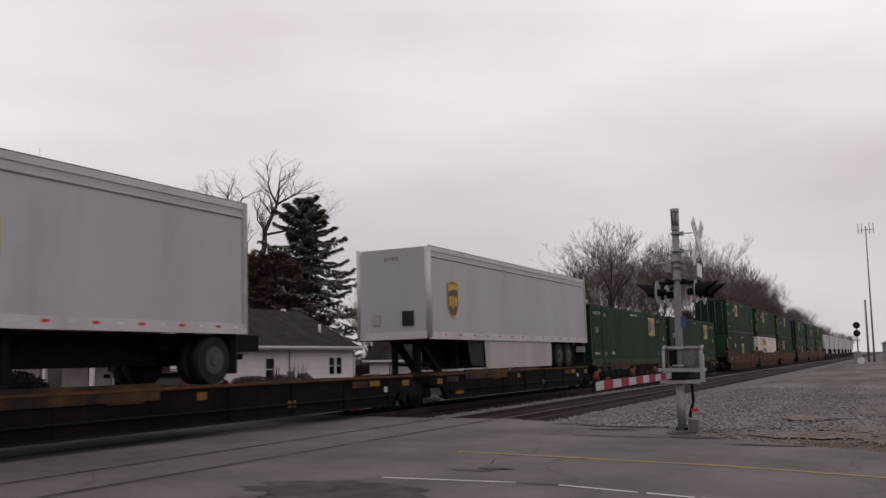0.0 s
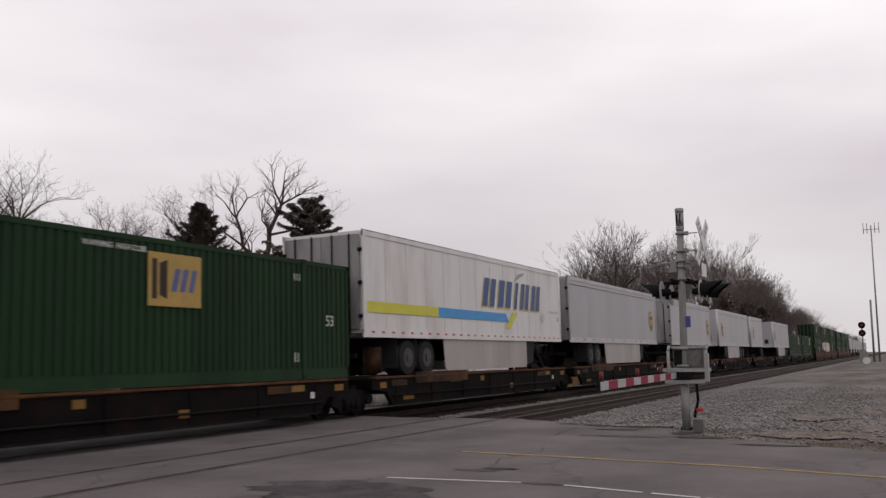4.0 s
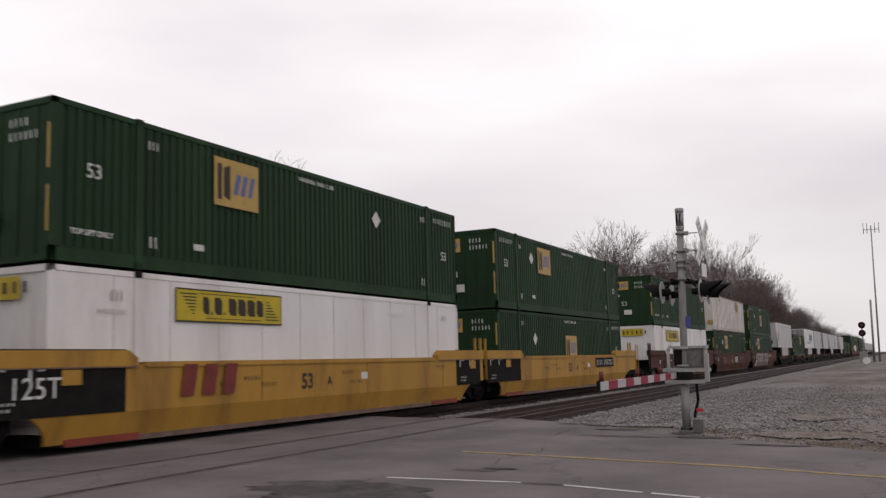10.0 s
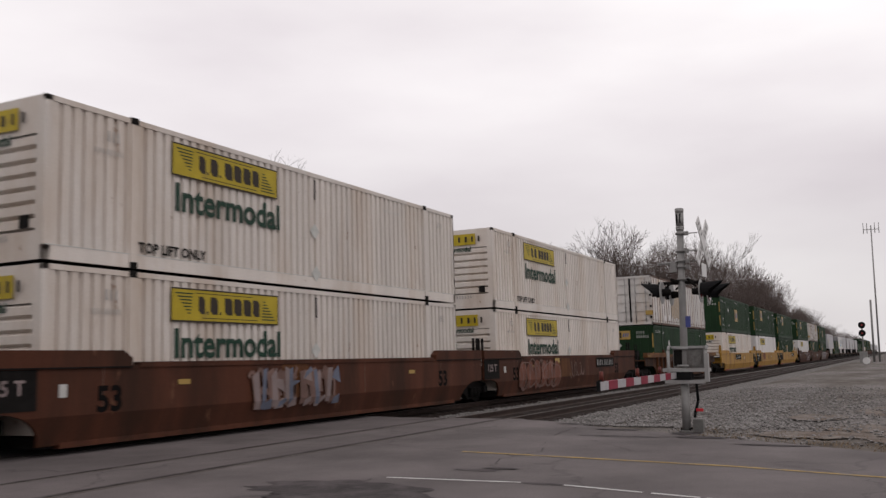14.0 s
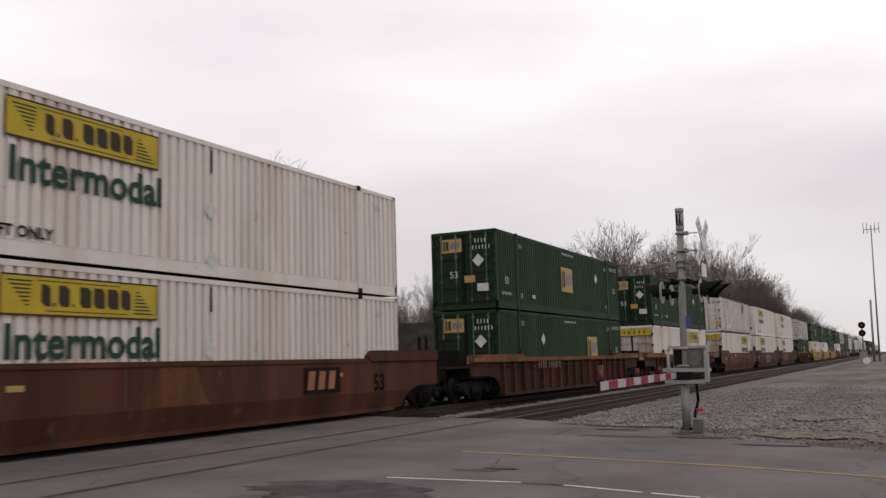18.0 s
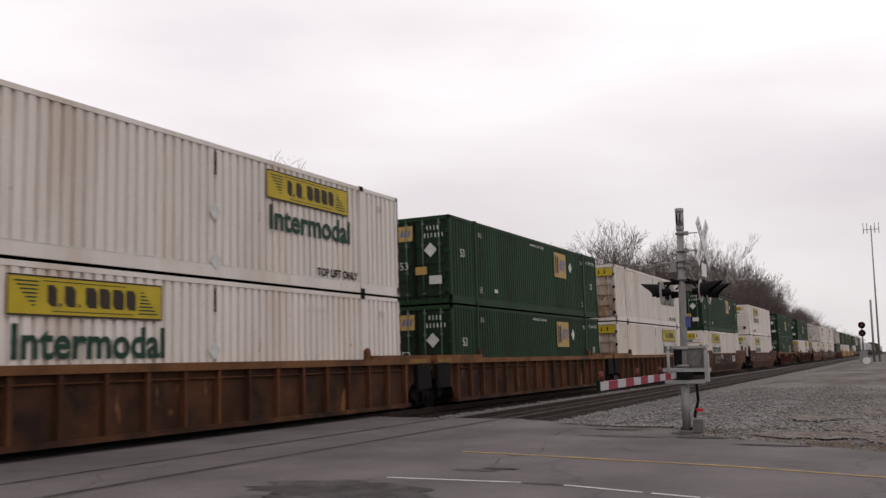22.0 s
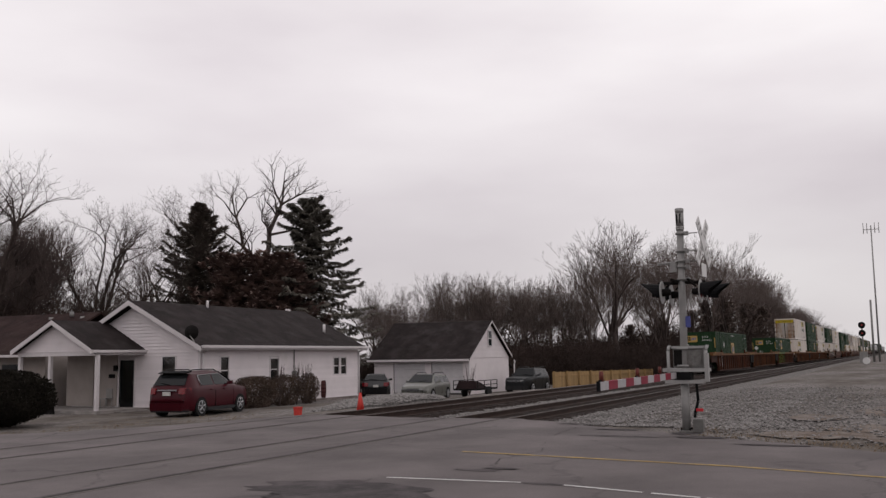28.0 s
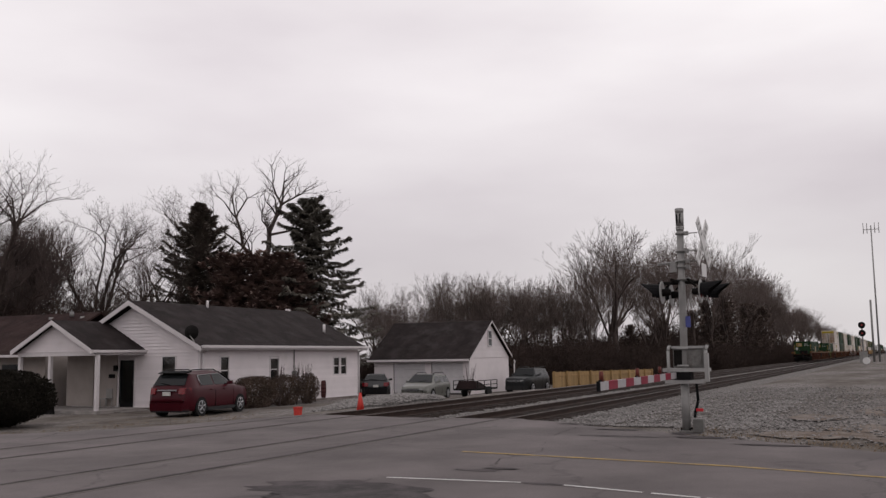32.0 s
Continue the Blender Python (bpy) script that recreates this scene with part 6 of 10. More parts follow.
def shield_ring(inset, top=1.0):
    """Outline of a shield with an arched top and curved sides that meet in a point."""
    pts = []
    for i in range(9):
        a = i / 8
        pts.append((0.5 + (0.5 - inset) * math.sin(a * math.pi / 2) ** 0.75, inset * 1.3 + (0.62 - inset * 1.3) * a ** 1.35))
    side = pts[1:]
    right = [(0.5, inset * 1.3)] + side + [(1.0 - inset, top * (1.30 - inset))]
    cap = [(1.0 - inset - (1.0 - 2 * inset) * i / 8, top * (1.30 - inset) + 0.14 * math.sin(math.pi * i / 8)) for i in range(1, 8)]
    left = [(1.0 - u, v) for u, v in reversed(right[1:])]
    return right + cap + left


def shield(t, x, z, k):
    """A brown shield with a golden swoosh and rim and pale shapes inside, a firm's sign as plain shapes."""
    y = NEAR - 0.002
    sc = lambda q: [(u * k, v * k) for u, v in q]
    o = part("shield_sign", shape_mesh(("sh0", k), [sc(shield_ring(0.0))], SHIELD_Y), None, t, "brown and gold shield-shaped sign", pose(x, y, z))
    part("brown_field", shape_mesh(("sh1", k), [sc(shield_ring(0.055))], SHIELD_B), None, o, "", pose(0, -0.003, 0))
    swoosh = [(0.07, 0.98), (0.3, 1.06), (0.6, 1.10), (0.93, 1.08), (0.93, 1.22), (0.7, 1.31), (0.5, 1.33), (0.3, 1.31), (0.07, 1.22)]
    part("gold_swoosh", shape_mesh(("sh3", k), [sc(swoosh)], SHIELD_Y), None, o, "", pose(0, -0.005, 0))
    strokes = [[(0.15, 0.50), (0.22, 0.44), (0.34, 0.44), (0.34, 0.82), (0.27, 0.86), (0.15, 0.80)], [(0.41, 0.34), (0.49, 0.34), (0.60, 0.48), (0.60, 0.80), (0.53, 0.86), (0.41, 0.84)], [(0.66, 0.46), (0.80, 0.44), (0.85, 0.52), (0.85, 0.80), (0.76, 0.86), (0.66, 0.80)]]
    part("pale_shapes", shape_mesh(("sh2", k), [sc(q) for q in strokes], SHIELD_Y), None, o, "", pose(0, -0.006, 0))


def tyre_mesh():
    g = Geo()
    g.tube((0, -0.14, 0), (0, 0.14, 0), 0.50, n=20)
    m = g.mesh("tyre")
    m.materials.append(TYRE)
    r = Geo().tube((0, -0.155, 0), (0, -0.10, 0), 0.29, 0.26, n=18).tube((0, -0.19, 0), (0, -0.15, 0), 0.12, n=10).mesh("rim")
    r.materials.append(RIM)
    return m, r


TYRE_M, RIM_M = tyre_mesh()


def trailer(s, length, nose_rear, kind="grey", skirt=True, sign_at=None, sign_size=0.84, name_label=None, rail=True, far=False, axle_at=(2.6, 3.8)):
    """A box trailer on its wheels, its box from z = 2.25 to 5.0 over the rails. nose_rear: its nose points to the rear of the train."""
    paint = BRIGHT if kind == "swift" else SILVER
    t = new("semi_trailer")
    h, z0, z1 = 1.295, 2.22, 5.02
    part("box_body", Geo().box(0.05, -h, z0, length - 0.05, h, z1 - 0.02), paint, t)
    for y in (-h, h):
        a, b = (y - 0.02, y + 0.03) if y < 0 else (y - 0.03, y + 0.02)
        part("top_rail", Geo().box(0, a, z1 - 0.16, length, b, z1 - 0.025), RAIL_P if kind != "swift" else BRIGHT, t, "pale riveted top rail" if y < 0 else "")
        part("roof_edge", Geo().box(0, a + 0.002, z1 - 0.025, length, b - 0.002, z1 + 0.004), TDOOR, t)
        if rail and kind != "swift" and y < 0:
            part("upper_band", Geo().box(0.12, a, z1 - 0.335, length - 0.12, b, z1 - 0.30), RAIL_P, t)
            part("band_groove", Geo().box(0.12, a + 0.006, z1 - 0.365, length - 0.12, b, z1 - 0.336), DULL, t)
        part("bottom_rail", Geo().box(0, a, z0 - 0.12, length, b, z0 + 0.11), RAIL_P if kind != "swift" else paint, t)
        for x in (0.0, length - 0.16):
            part("corner_post", Geo().box(x, a - 0.001, z0, x + 0.16, b + 0.001, z1 - 0.01), STEEL if kind != "swift" else BRIGHT, t)
        n = int(length / 0.56)
        for i in range(n if y < 0 and not far else 0):
            x = 0.4 + i * (length - 0.9) / max(1, n - 1)
            o = -0.026 if y < 0 else 0.026
            part("reflector", Geo().box(x, min(y, y + o), z0 + 0.0, x + 0.16, max(y, y + o), z0 + 0.05), RED if i % 2 or kind == "swift" else INK_LG, t)
    if kind == "swift":
        n = 13
        for i in range(1, n):
            x = i * length / n
            part("panel_seam", Geo().box(x - 0.01, -h - 0.006, z0 + 0.12, x + 0.01, -h + 0.01, z1 - 0.12), INK_LG, t)
    # ends
    for x, d in ((0.0, -1), (length, 1)):
        is_nose = nose_rear if d < 0 else not nose_rear
        if is_nose:
            g = Geo()
            g.box(min(x, x + d * 0.03), -h + 0.12, z0 + 0.1, max(x, x + d * 0.03), h - 0.12, z1 - 0.14)
            part("nose_panel", g, paint, t)
            for yy in (-h + 0.06, h - 0.06):
                part("rounded_corner", Geo().tube((x - d * 0.05, yy, z0 - 0.06), (x - d * 0.05, yy, z1 - 0.03), 0.1, n=12), RAIL_P if kind != "swift" else BRIGHT, t)
            part("nose_sill", Geo().box(min(x, x + d * 0.045), -h + 0.1, z0 - 0.1, max(x, x + d * 0.045), h - 0.1, z0 + 0.14), RAIL_P if kind != "swift" else BRIGHT, t)
            part("nose_box", Geo().box(min(x, x + d * 0.07), -0.75, z0 + 0.32, max(x, x + d * 0.07), -0.35, z0 + 0.78), BLACK, t, "dark connector box")
            part("nose_box", Geo().box(min(x, x + d * 0.06), 0.45, z0 + 0.36, max(x, x + d * 0.06), 0.75, z0 + 0.7), STEEL, t)
            if d < 0:
                end_mark(t, "number_marking", bars(6, 0.12, 0.07, 0.02, GRIME), 0.25, z1 - 0.42, 0.04)
        else:
            for k in (0, 1):
                y0 = -h + 0.09 + k * (h - 0.08)
                leaf = part("door", Geo().box(min(x, x + d * 0.03), y0, z0 + 0.1, max(x, x + d * 0.03), y0 + h - 0.1, z1 - 0.12), TDOOR, t)
                for dy in (0.3, 0.85):
                    part("locking_bar", Geo().tube((x + d * 0.05, y0 + dy, z0), (x + d * 0.05, y0 + dy, z1 - 0.1), 0.025, n=6), GRIME, leaf)
                for z in (z0 + 0.4, z0 + 1.3, z0 + 2.2):
                    part("hinge", Geo().box(x - 0.045, -h + 0.01 if k == 0 else h - 0.13, z, x + 0.045, -h + 0.13 if k == 0 else h - 0.01, z + 0.1), GRIME, leaf)
            part("rear_bumper", Geo().box(min(x + d * 0.02, x + d * 0.1), -1.1, 1.55, max(x + d * 0.02, x + d * 0.1), 1.1, 1.68), GRIME, t)
            part("bumper_post", Geo().box(min(x + d * 0.02, x + d * 0.08), -0.5, 1.6, max(x + d * 0.02, x + d * 0.08), -0.4, z0), GRIME, t)
            part("bumper_post", Geo().box(min(x + d * 0.02, x + d * 0.08), 0.4, 1.6, max(x + d * 0.02, x + d * 0.08), 0.5, z0), GRIME, t)
    # wheels at the door end, landing legs at the nose
    axles = axle_at if length > 10 else (1.0,)
    for ax in axles:
        x = length - ax if nose_rear else ax
        ax_ob = part("axle", Geo().tube((x, -1.1, 1.54), (x, 1.1, 1.54), 0.09, n=8), GRIME, t)
        for y in (-1.08, -0.76, 0.76, 1.08):
            w = part("wheel", TYRE_M, None, ax_ob, "", pose(x, y, 1.54, 0, 0, 0 if y < 0 else 180))
        part("rim", RIM_M, None, ax_ob, "", pose(x, -1.08, 1.54))
        part("mudflap", Geo().box((x - 0.72 if not nose_rear else x + 0.70), -1.25, 1.25, (x - 0.70 if not nose_rear else x + 0.72), -0.6, z0 - 0.1), BLACK, t)
    x0 = length - axles[-1] - 0.9 if nose_rear else axles[0] - 0.9
    part("suspension_frame", Geo().box(x0, -0.55, 1.75, x0 + 3.3, 0.55, z0 - 0.1), GRIME, t)
    xl = 2.9 if nose_rear else length - 2.9
    for y in (-0.75, 0.75):
        part("landing_leg", Geo().box(xl - 0.09, y - 0.09, 1.2, xl + 0.09, y + 0.09, z0 - 0.05), GRIME, t)
        part("leg_foot", Geo().box(xl - 0.2, y - 0.15, 1.16, xl + 0.2, y + 0.15, 1.2), GRIME, t)
    part("leg_brace", Geo().tube((xl, -0.75, 1.35), (xl + 0.9 * (1 if nose_rear else -1), -0.5, z0 - 0.1), 0.04, n=6), GRIME, t)
    # Dark block added under the floor so the underside reads as shaded.
    xs0, xs1 = (2.3, length - axles[-1]) if nose_rear else (axles[-1], length - 2.3)
    part("belly_beam", Geo().box(xs0, -0.2, 1.45, xs1, 0.2, z0 - 0.1), GRIME, t)
    if skirt and length > 10:
        xg = xl + 0.3 if nose_rear else xl - 1.4
        q = [(xg, 1.3), (xg + 1.1, 1.16), (xg + 1.1, z0 - 0.1), (xg - 0.25, z0 - 0.1)] if nose_rear else [(xg, 1.16), (xg + 1.1, 1.3), (xg + 1.35, z0 - 0.1), (xg, z0 - 0.1)]
        # black trapezoid between the landing leg and the skirt
        part("dark_side_flap", Geo().prism_y(q, -1.2, -1.17), BLACK, t, "black trapezoid panel next to the landing leg")
    if skirt and length > 10:
        xa, xb = (4.25, length - axles[-1] - 1.1) if nose_rear else (axles[-1] + 1.1, length - 4.0)
        part("side_skirt", Geo().prism_y([(xa + 0.12, 1.2), (xa + 0.25, 1.12), (xb - 0.12, 1.12), (xb, 1.25), (xb, z0 - 0.1), (xa, z0 - 0.1)], -1.26, -1.23), SKIRT, t, "pale scuffed aerodynamic side skirt")
        part("side_skirt", Geo().box(xa, 1.23, 1.12, xb, 1.26, z0 - 0.08), paint, t)
    if kind == "grey" and sign_at is not None:
        shield(t, sign_at, z0 + 0.58, sign_size)
    if kind == "swift":
        y = NEAR - 0.004
        part("colour_stripe", shape_mesh("sw1", [[(0.12, 2.78), (4.5, 2.78), (4.5, 3.08), (0.12, 3.08)]], LIME), None, t, "yellow-green stripe", pose(0, y, 0))
        part("colour_stripe", shape_mesh("sw2", [[(4.5, 2.78), (10.3, 2.78), (10.0, 3.08), (4.5, 3.08)]], SKY_B), None, t, "sky blue stripe", pose(0, y, 0))
        part("colour_stripe", shape_mesh("sw3", [[(9.9, 2.55), (10.4, 2.55), (11.2, 3.15), (10.7, 3.15)]], LIME), None, t, "yellow-green tick", pose(0, y - 0.004, 0))
        bl = []
        for x, w in ((7.9, 1.15), (9.25, 1.35), (10.8, 0.3), (11.4, 0.95), (12.55, 1.0)):
            for (u0, u1, v0, v1) in ((0.0, 0.38, 0.0, 1.0), (0.52, 0.9, 0.0, 1.0)) if w > 0.5 else ((0.0, 1.0, 0.0, 1.0),):
                k = 0.28
                q = [(u0, v0), (u1, v0), (u1, v1), (u0, v1)]
                bl.append([(x + u * w + v * k, 3.28 + v * 1.0) for u, v in q])
        for k, q in enumerate(bl):
            o = part("slanted_sign_shape", shape_mesh(("sw4", k), [q], SWIFT_B), None, t, "blue slanted sign shape", pose(0, y - 0.004, 0))
            part("sign_shape_edge", shape_mesh(("sw4s", k), [[(u - 0.05, v - 0.04) for u, v in q]], LIME), None, o, "", pose(0, 0.002, 0))
        part("swoosh_shape", shape_mesh("sw5", [[(10.9, 4.3), (11.9, 4.62), (12.0, 4.72), (11.3, 4.6)]], STEEL), None, t, "", pose(0, y, 0))
        diamond(t, 13.9, 3.05, 0.24, NEAR - 0.004)
        mark(t, "web_marking", bars(12, 0.1, 0.07, 0.03, STEEL), 14.6, 3.25)
        mark(t, "length_marking", text_mesh("53", 0.2, GRIME), 15.6, 2.95)
        part("drum", Geo().tube((1.35, -0.75, 1.12), (1.35, -0.75, 1.85), 0.26, n=14), SPINEY, t, "dull yellow drum under the trailer")
    label = name_label or ("white dry van trailer with blue and yellow-green shapes" if kind == "swift" else "pale grey dry van trailer with a brown shield sign")
    tagged(t, label, "trailer", "road trailers on the train")
    runs(t, s)
    return t


SPINES = [(67.7, 8.6, 8.7), (50.4, 8.6, 8.7), (33.2, 8.6, 8.6), (15.8, 8.8, 8.8), (-2.0, 9.0, 9.0), (-20.2, 9.2, 9.2), (-38.7, 8.8, 9.3), (-56.1, 8.5, 8.6), (-73.1, 8.6, 8.5), (-91.0, 8.6, 9.2)]
SPINE_OB = {}
for s, a, b in SPINES:
    c = spine_car(a, b)
    tagged(c, "grimy dark spine car with faded yellow platforms", "spine car", "cars of the train")
    runs(c, s)
    SPINE_OB[s] = c
coupler(SPINE_OB[-91.0], -8.9, -1)
truck(SPINE_OB[67.7], 8.0)
trailer(25.47, 16.15, True, sign_at=1.25)
trailer(7.77, 8.69, True, skirt=False, sign_at=1.5, name_label="short pale grey pup trailer with a brown shield sign")
trailer(-10.03, 16.2, True, sign_at=1.5, axle_at=(3.4, 4.7))
trailer(-26.96, 13.5, False, skirt=False, sign_at=12.05)
trailer(-46.95, 16.1, False, sign_at=14.4, axle_at=(3.2, 4.3))
trailer(-64.2, 16.1, False, kind="swift")
trailer(-98.9, 16.0, True, sign_at=0.95)
for s, x in ((33.2, -6.6), (15.8, -6.9), (-2.0, -6.9), (-20.2, 5.4), (-38.7, 6.6), (-56.1, 6.8), (-91.0, -6.7)):
    hitch(SPINE_OB[s], x)
container("green", True, 42.3, 1.05, 11.4, "h", None, seed=201)
container("green", True, 59.6, 1.05, 11.4, "h", None, seed=202)
container("green", False, -81.05, 1.05, 8.9, "h", None, seed=203)
# far ahead: more trailers on spine cars
for i in range(8):
    s = 204.0 + i * 18.2
    c = spine_car(9.1, 9.1, False)
    tagged(c, "grimy dark spine car with faded yellow platforms", "spine car", "cars of the train")
    runs(c, s + 8.0)
    trailer(s, 16.1, i % 2 == 0, sign_at=None, name_label="pale grey dry van trailer far down the line", far=True)
for ob in list(BASES.values()):
    for o in (*ob.children_recursive, ob):
        bpy.data.objects.remove(o)


def travel(t):
    """How far the train has gone since the clip's start."""
    return 21.343 * t + 0.00274 * t * t


def motions():
    """The train's run: every car, trailer and container goes on along the far track."""
    c, n = math.cos(radians(CANT)), math.sin(radians(CANT))
    for ob, s, z, y in MOVERS:
        walk(ob, [(t, pose(s + travel(t), TRACK_Y + y * c - z * n, z * c + y * n, CANT)) for t in (0.0, 8.0, 16.0, 24.0, 32.0)])
# ---- crossing signal ----
BOXGREY = mat("dull_grey_housing", (0.13, 0.125, 0.12), 0.6, 0.2, 0.25, 5, 50, 0.03, (0.07, 0.06, 0.055), 0.6)
GATE_W = mat("dirty_white_gate_sheet", (0.33, 0.315, 0.325), 0.6, 0, 0.12, 3, 40, dirt=(0.16, 0.15, 0.15), dirt_at=0.66)
GATE_R = mat("dull_red_gate_sheet", (0.19, 0.009, 0.028), 0.6, 0, 0.12, 3, 40)
GALV = mat("galvanised_steel", (0.215, 0.21, 0.205), 0.55, 0.3, 0.14, 4, 50, 0.03, (0.22, 0.21, 0.20), 0.66)
ALU = mat("pale_aluminium_paint", (0.27, 0.265, 0.26), 0.55, 0.15, 0.1, 5, 50, 0.02, (0.33, 0.31, 0.3), 0.66)
LAMP_BLACK = mat("flat_black_paint", (0.008, 0.008, 0.0085), 0.8, 0, 0.2, 5, 50, spec=0.08)
LAMP_RED = mat("dark_red_lens", (0.10, 0.012, 0.012), 0.2, 0, 0.1, 5, 50, spec=0.5)
SIGN_WHITE = mat("white_reflective_sheet", (0.56, 0.55, 0.545), 0.5, 0, 0.06, 4, 40)
SIGN_RED = mat("red_reflective_sheet", (0.42, 0.025, 0.035), 0.45, 0, 0.06, 4, 40)
MX, MY = 18.8, 3.9
mast = tagged(new("crossing_signal"), "galvanised crossing signal mast with lowered red-striped gate", "crossing signal")
mast.matrix_basis = pose(MX, MY, 0.0)
part("pole", Geo().tube((0, 0, 0.04), (0, -0.04, 4.1), 0.076, 0.07, n=16), GALV, mast)
g = Geo().tube((0, -0.04, 4.04), (0, -0.04, 4.09), 0.074, 0.086, n=20)
g.tube((0, -0.04, 4.09), (0, -0.04, 4.13), 0.086, 0.079, n=20)
g.tube((0, -0.04, 4.13), (0, -0.04, 4.40), 0.079, 0.084, n=20)
g.tube((0, -0.04, 4.40), (0, -0.04, 4.49), 0.084, 0.090, n=20)
g.tube((0, -0.04, 4.49), (0, -0.04, 4.50), 0.090, 0.07, n=20)
bell = part("bell", g, GALV, mast, "grey drum-shaped warning bell with arched openings")
for a0, mt in ((-0.55, LAMP_BLACK), (0.35, LAMP_BLACK), (0.52, ALU)):
    g = Geo()
    half, zb_, zt_ = (0.20, 4.19, 4.36) if mt is LAMP_BLACK else (0.10, 4.20, 4.33)
    rr_ = 0.087 if mt is LAMP_BLACK else 0.089
    arch = [(-half, zb_), (half, zb_)] + [(half * math.cos(math.pi * i / 8), zt_ + 0.03 * math.sin(math.pi * i / 8)) for i in range(9)]
    g.face([(-rr_ * math.cos(a0 + u), -0.04 - rr_ * math.sin(a0 + u), z_) for u, z_ in arch])
    part("bell_opening", g, mt, bell)
part("base_flange", Geo().tube((0, 0, 0.0), (0, 0, 0.05), 0.15, n=16), BOXGREY, mast)
part("base_sleeve", Geo().tube((0, 0, 0.03), (0, 0, 1.0), 0.084, n=16), GALV, mast)
for a in range(4):
    part("anchor_bolt", Geo().tube((0.12 * math.cos(0.78 + a * 1.57), 0.12 * math.sin(0.78 + a * 1.57), 0.04), (0.12 * math.cos(0.78 + a * 1.57), 0.12 * math.sin(0.78 + a * 1.57), 0.10), 0.018, n=6), GRIME, mast)
for z, ln in ((3.98, 0.30), (3.62, 0.28), (3.42, 0.26), (3.3, 0.14), (3.05, 0.12)):
    g = Geo().tube((0, -0.04, z - 0.02), (0, -0.04, z + 0.02), 0.10, n=12)
    g.tube((0, -0.06, z), (0, -0.08 - ln, z), 0.012, n=6)
    g.box(-0.03, -0.20, z - 0.04, 0.03, -0.11, z + 0.04)
    part("band_clamp", g, GALV, mast)
# crossed boards facing along the road
TURNED = pose(0, -0.48, 0, 0, 0, -5.5) @ pose(0, 0.48, 0)
for sgn in (-1, 1):
    g = Geo()
    k = 0.565
    c, s_ = math.cos(radians(48)), math.sin(radians(48)) * sgn
    pts = [(-k, -0.115), (k, -0.115), (k, 0.115), (-k, 0.115)]
    ring = [(u * c - v * s_, u * s_ + v * c) for u, v in pts]
    if sgn < 0:
        g.prism_y([(a, 3.78 + b) for a, b in ring], -0.50, -0.485)
    else:
        g.prism_y([(a, 3.78 + b) for a, b in ring], -0.48, -0.465)
    board = part("crossbuck_board", g, SIGN_WHITE, mast, "white crossed warning board", TURNED)
    for i in range(8):
        u = -0.47 + i * 0.125
        if -0.13 < u + 0.03 < 0.13:
            continue
        q = [(u, -0.055), (u + 0.03, -0.055), (u + 0.03, 0.055), (u, 0.055)]
        part("board_letter_bar", Geo().face([(a * c - b * s_, -0.505 if sgn < 0 else -0.49, 3.78 + a * s_ + b * c) for a, b in q]), DULL, board)
part("track_count_sign", Geo().box(-0.22, -0.49, 3.08, 0.22, -0.475, 3.34), SIGN_WHITE, mast, "small white sign plate")
# lamp arms and heads
part("lamp_arm", Geo().tube((0, -0.5, 2.98), (0, 0.45, 2.98), 0.035, n=8), GRIME, mast)
part("lamp_arm", Geo().tube((-0.55, 0.05, 3.0), (0.55, 0.05, 3.0), 0.035, n=8), GRIME, mast)
part("lamp_arm", Geo().tube((0, 0, 3.4), (-0.1, 0.42, 3.37), 0.025, n=8), GALV, mast)
part("junction_box", Geo().box(-0.06, 0.07, 3.2, 0.06, 0.19, 3.42), GALV, mast)
for d, yb in ((1, 0.27), (-1, -0.47)):
    for x in (-0.42, 0.42):
        zc = 2.77
        head = part("lamp_head", Geo().tube((x, yb - d * 0.16, zc), (x, yb, zc), 0.06, 0.08, n=14), GRIME, mast, "round crossing lamp head")
        part("lamp_disc", Geo().tube((x, yb, zc), (x, yb + d * 0.015, zc), 0.225, n=24), ALU, head)
        part("lamp_lens", Geo().tube((x, yb + d * 0.015, zc), (x, yb + d * 0.03, zc), 0.15, n=18), LAMP_RED, head)
        g = Geo()
        kk = 12
        for i in range(kk):
            a, b = math.pi * (0.0 + i / kk) * 1.3 - 0.47, math.pi * ((i + 1) / kk) * 1.3 - 0.47
            p = [(x + 0.16 * math.cos(a), yb + d * 0.015, zc + 0.16 * math.sin(a)), (x + 0.16 * math.cos(b), yb + d * 0.015, zc + 0.16 * math.sin(b)),
                 (x + 0.185 * math.cos(b), yb + d * (0.17 + 0.26 * max(0, math.sin(b))), zc + 0.185 * math.sin(b)), (x + 0.185 * math.cos(a), yb + d * (0.17 + 0.26 * max(0, math.sin(a))), zc + 0.185 * math.sin(a))]
            g.face(p)
            g.face([(u[0] + (u[0] - x) * 0.06, u[1], u[2] + (u[2] - zc) * 0.06) for u in reversed(p)])
        part("lamp_hood", g, LAMP_BLACK, head)
        part("lamp_stem", Geo().tube((x, yb - d * 0.08, zc + 0.1), (x, 0.05 if d > 0 else -0.25, 2.99), 0.02, n=6), GRIME, head)
part("lamp_arm", Geo().tube((-0.5, -0.25, 3.0), (0.5, -0.25, 3.0), 0.03, n=8), GRIME, mast)
part("blue_notice", Geo().box(-0.11, -0.19, 2.08, -0.10, -0.09, 2.30), mat("blue_notice_plate", (0.06, 0.07, 0.22), 0.5), mast, "small blue notice plate")
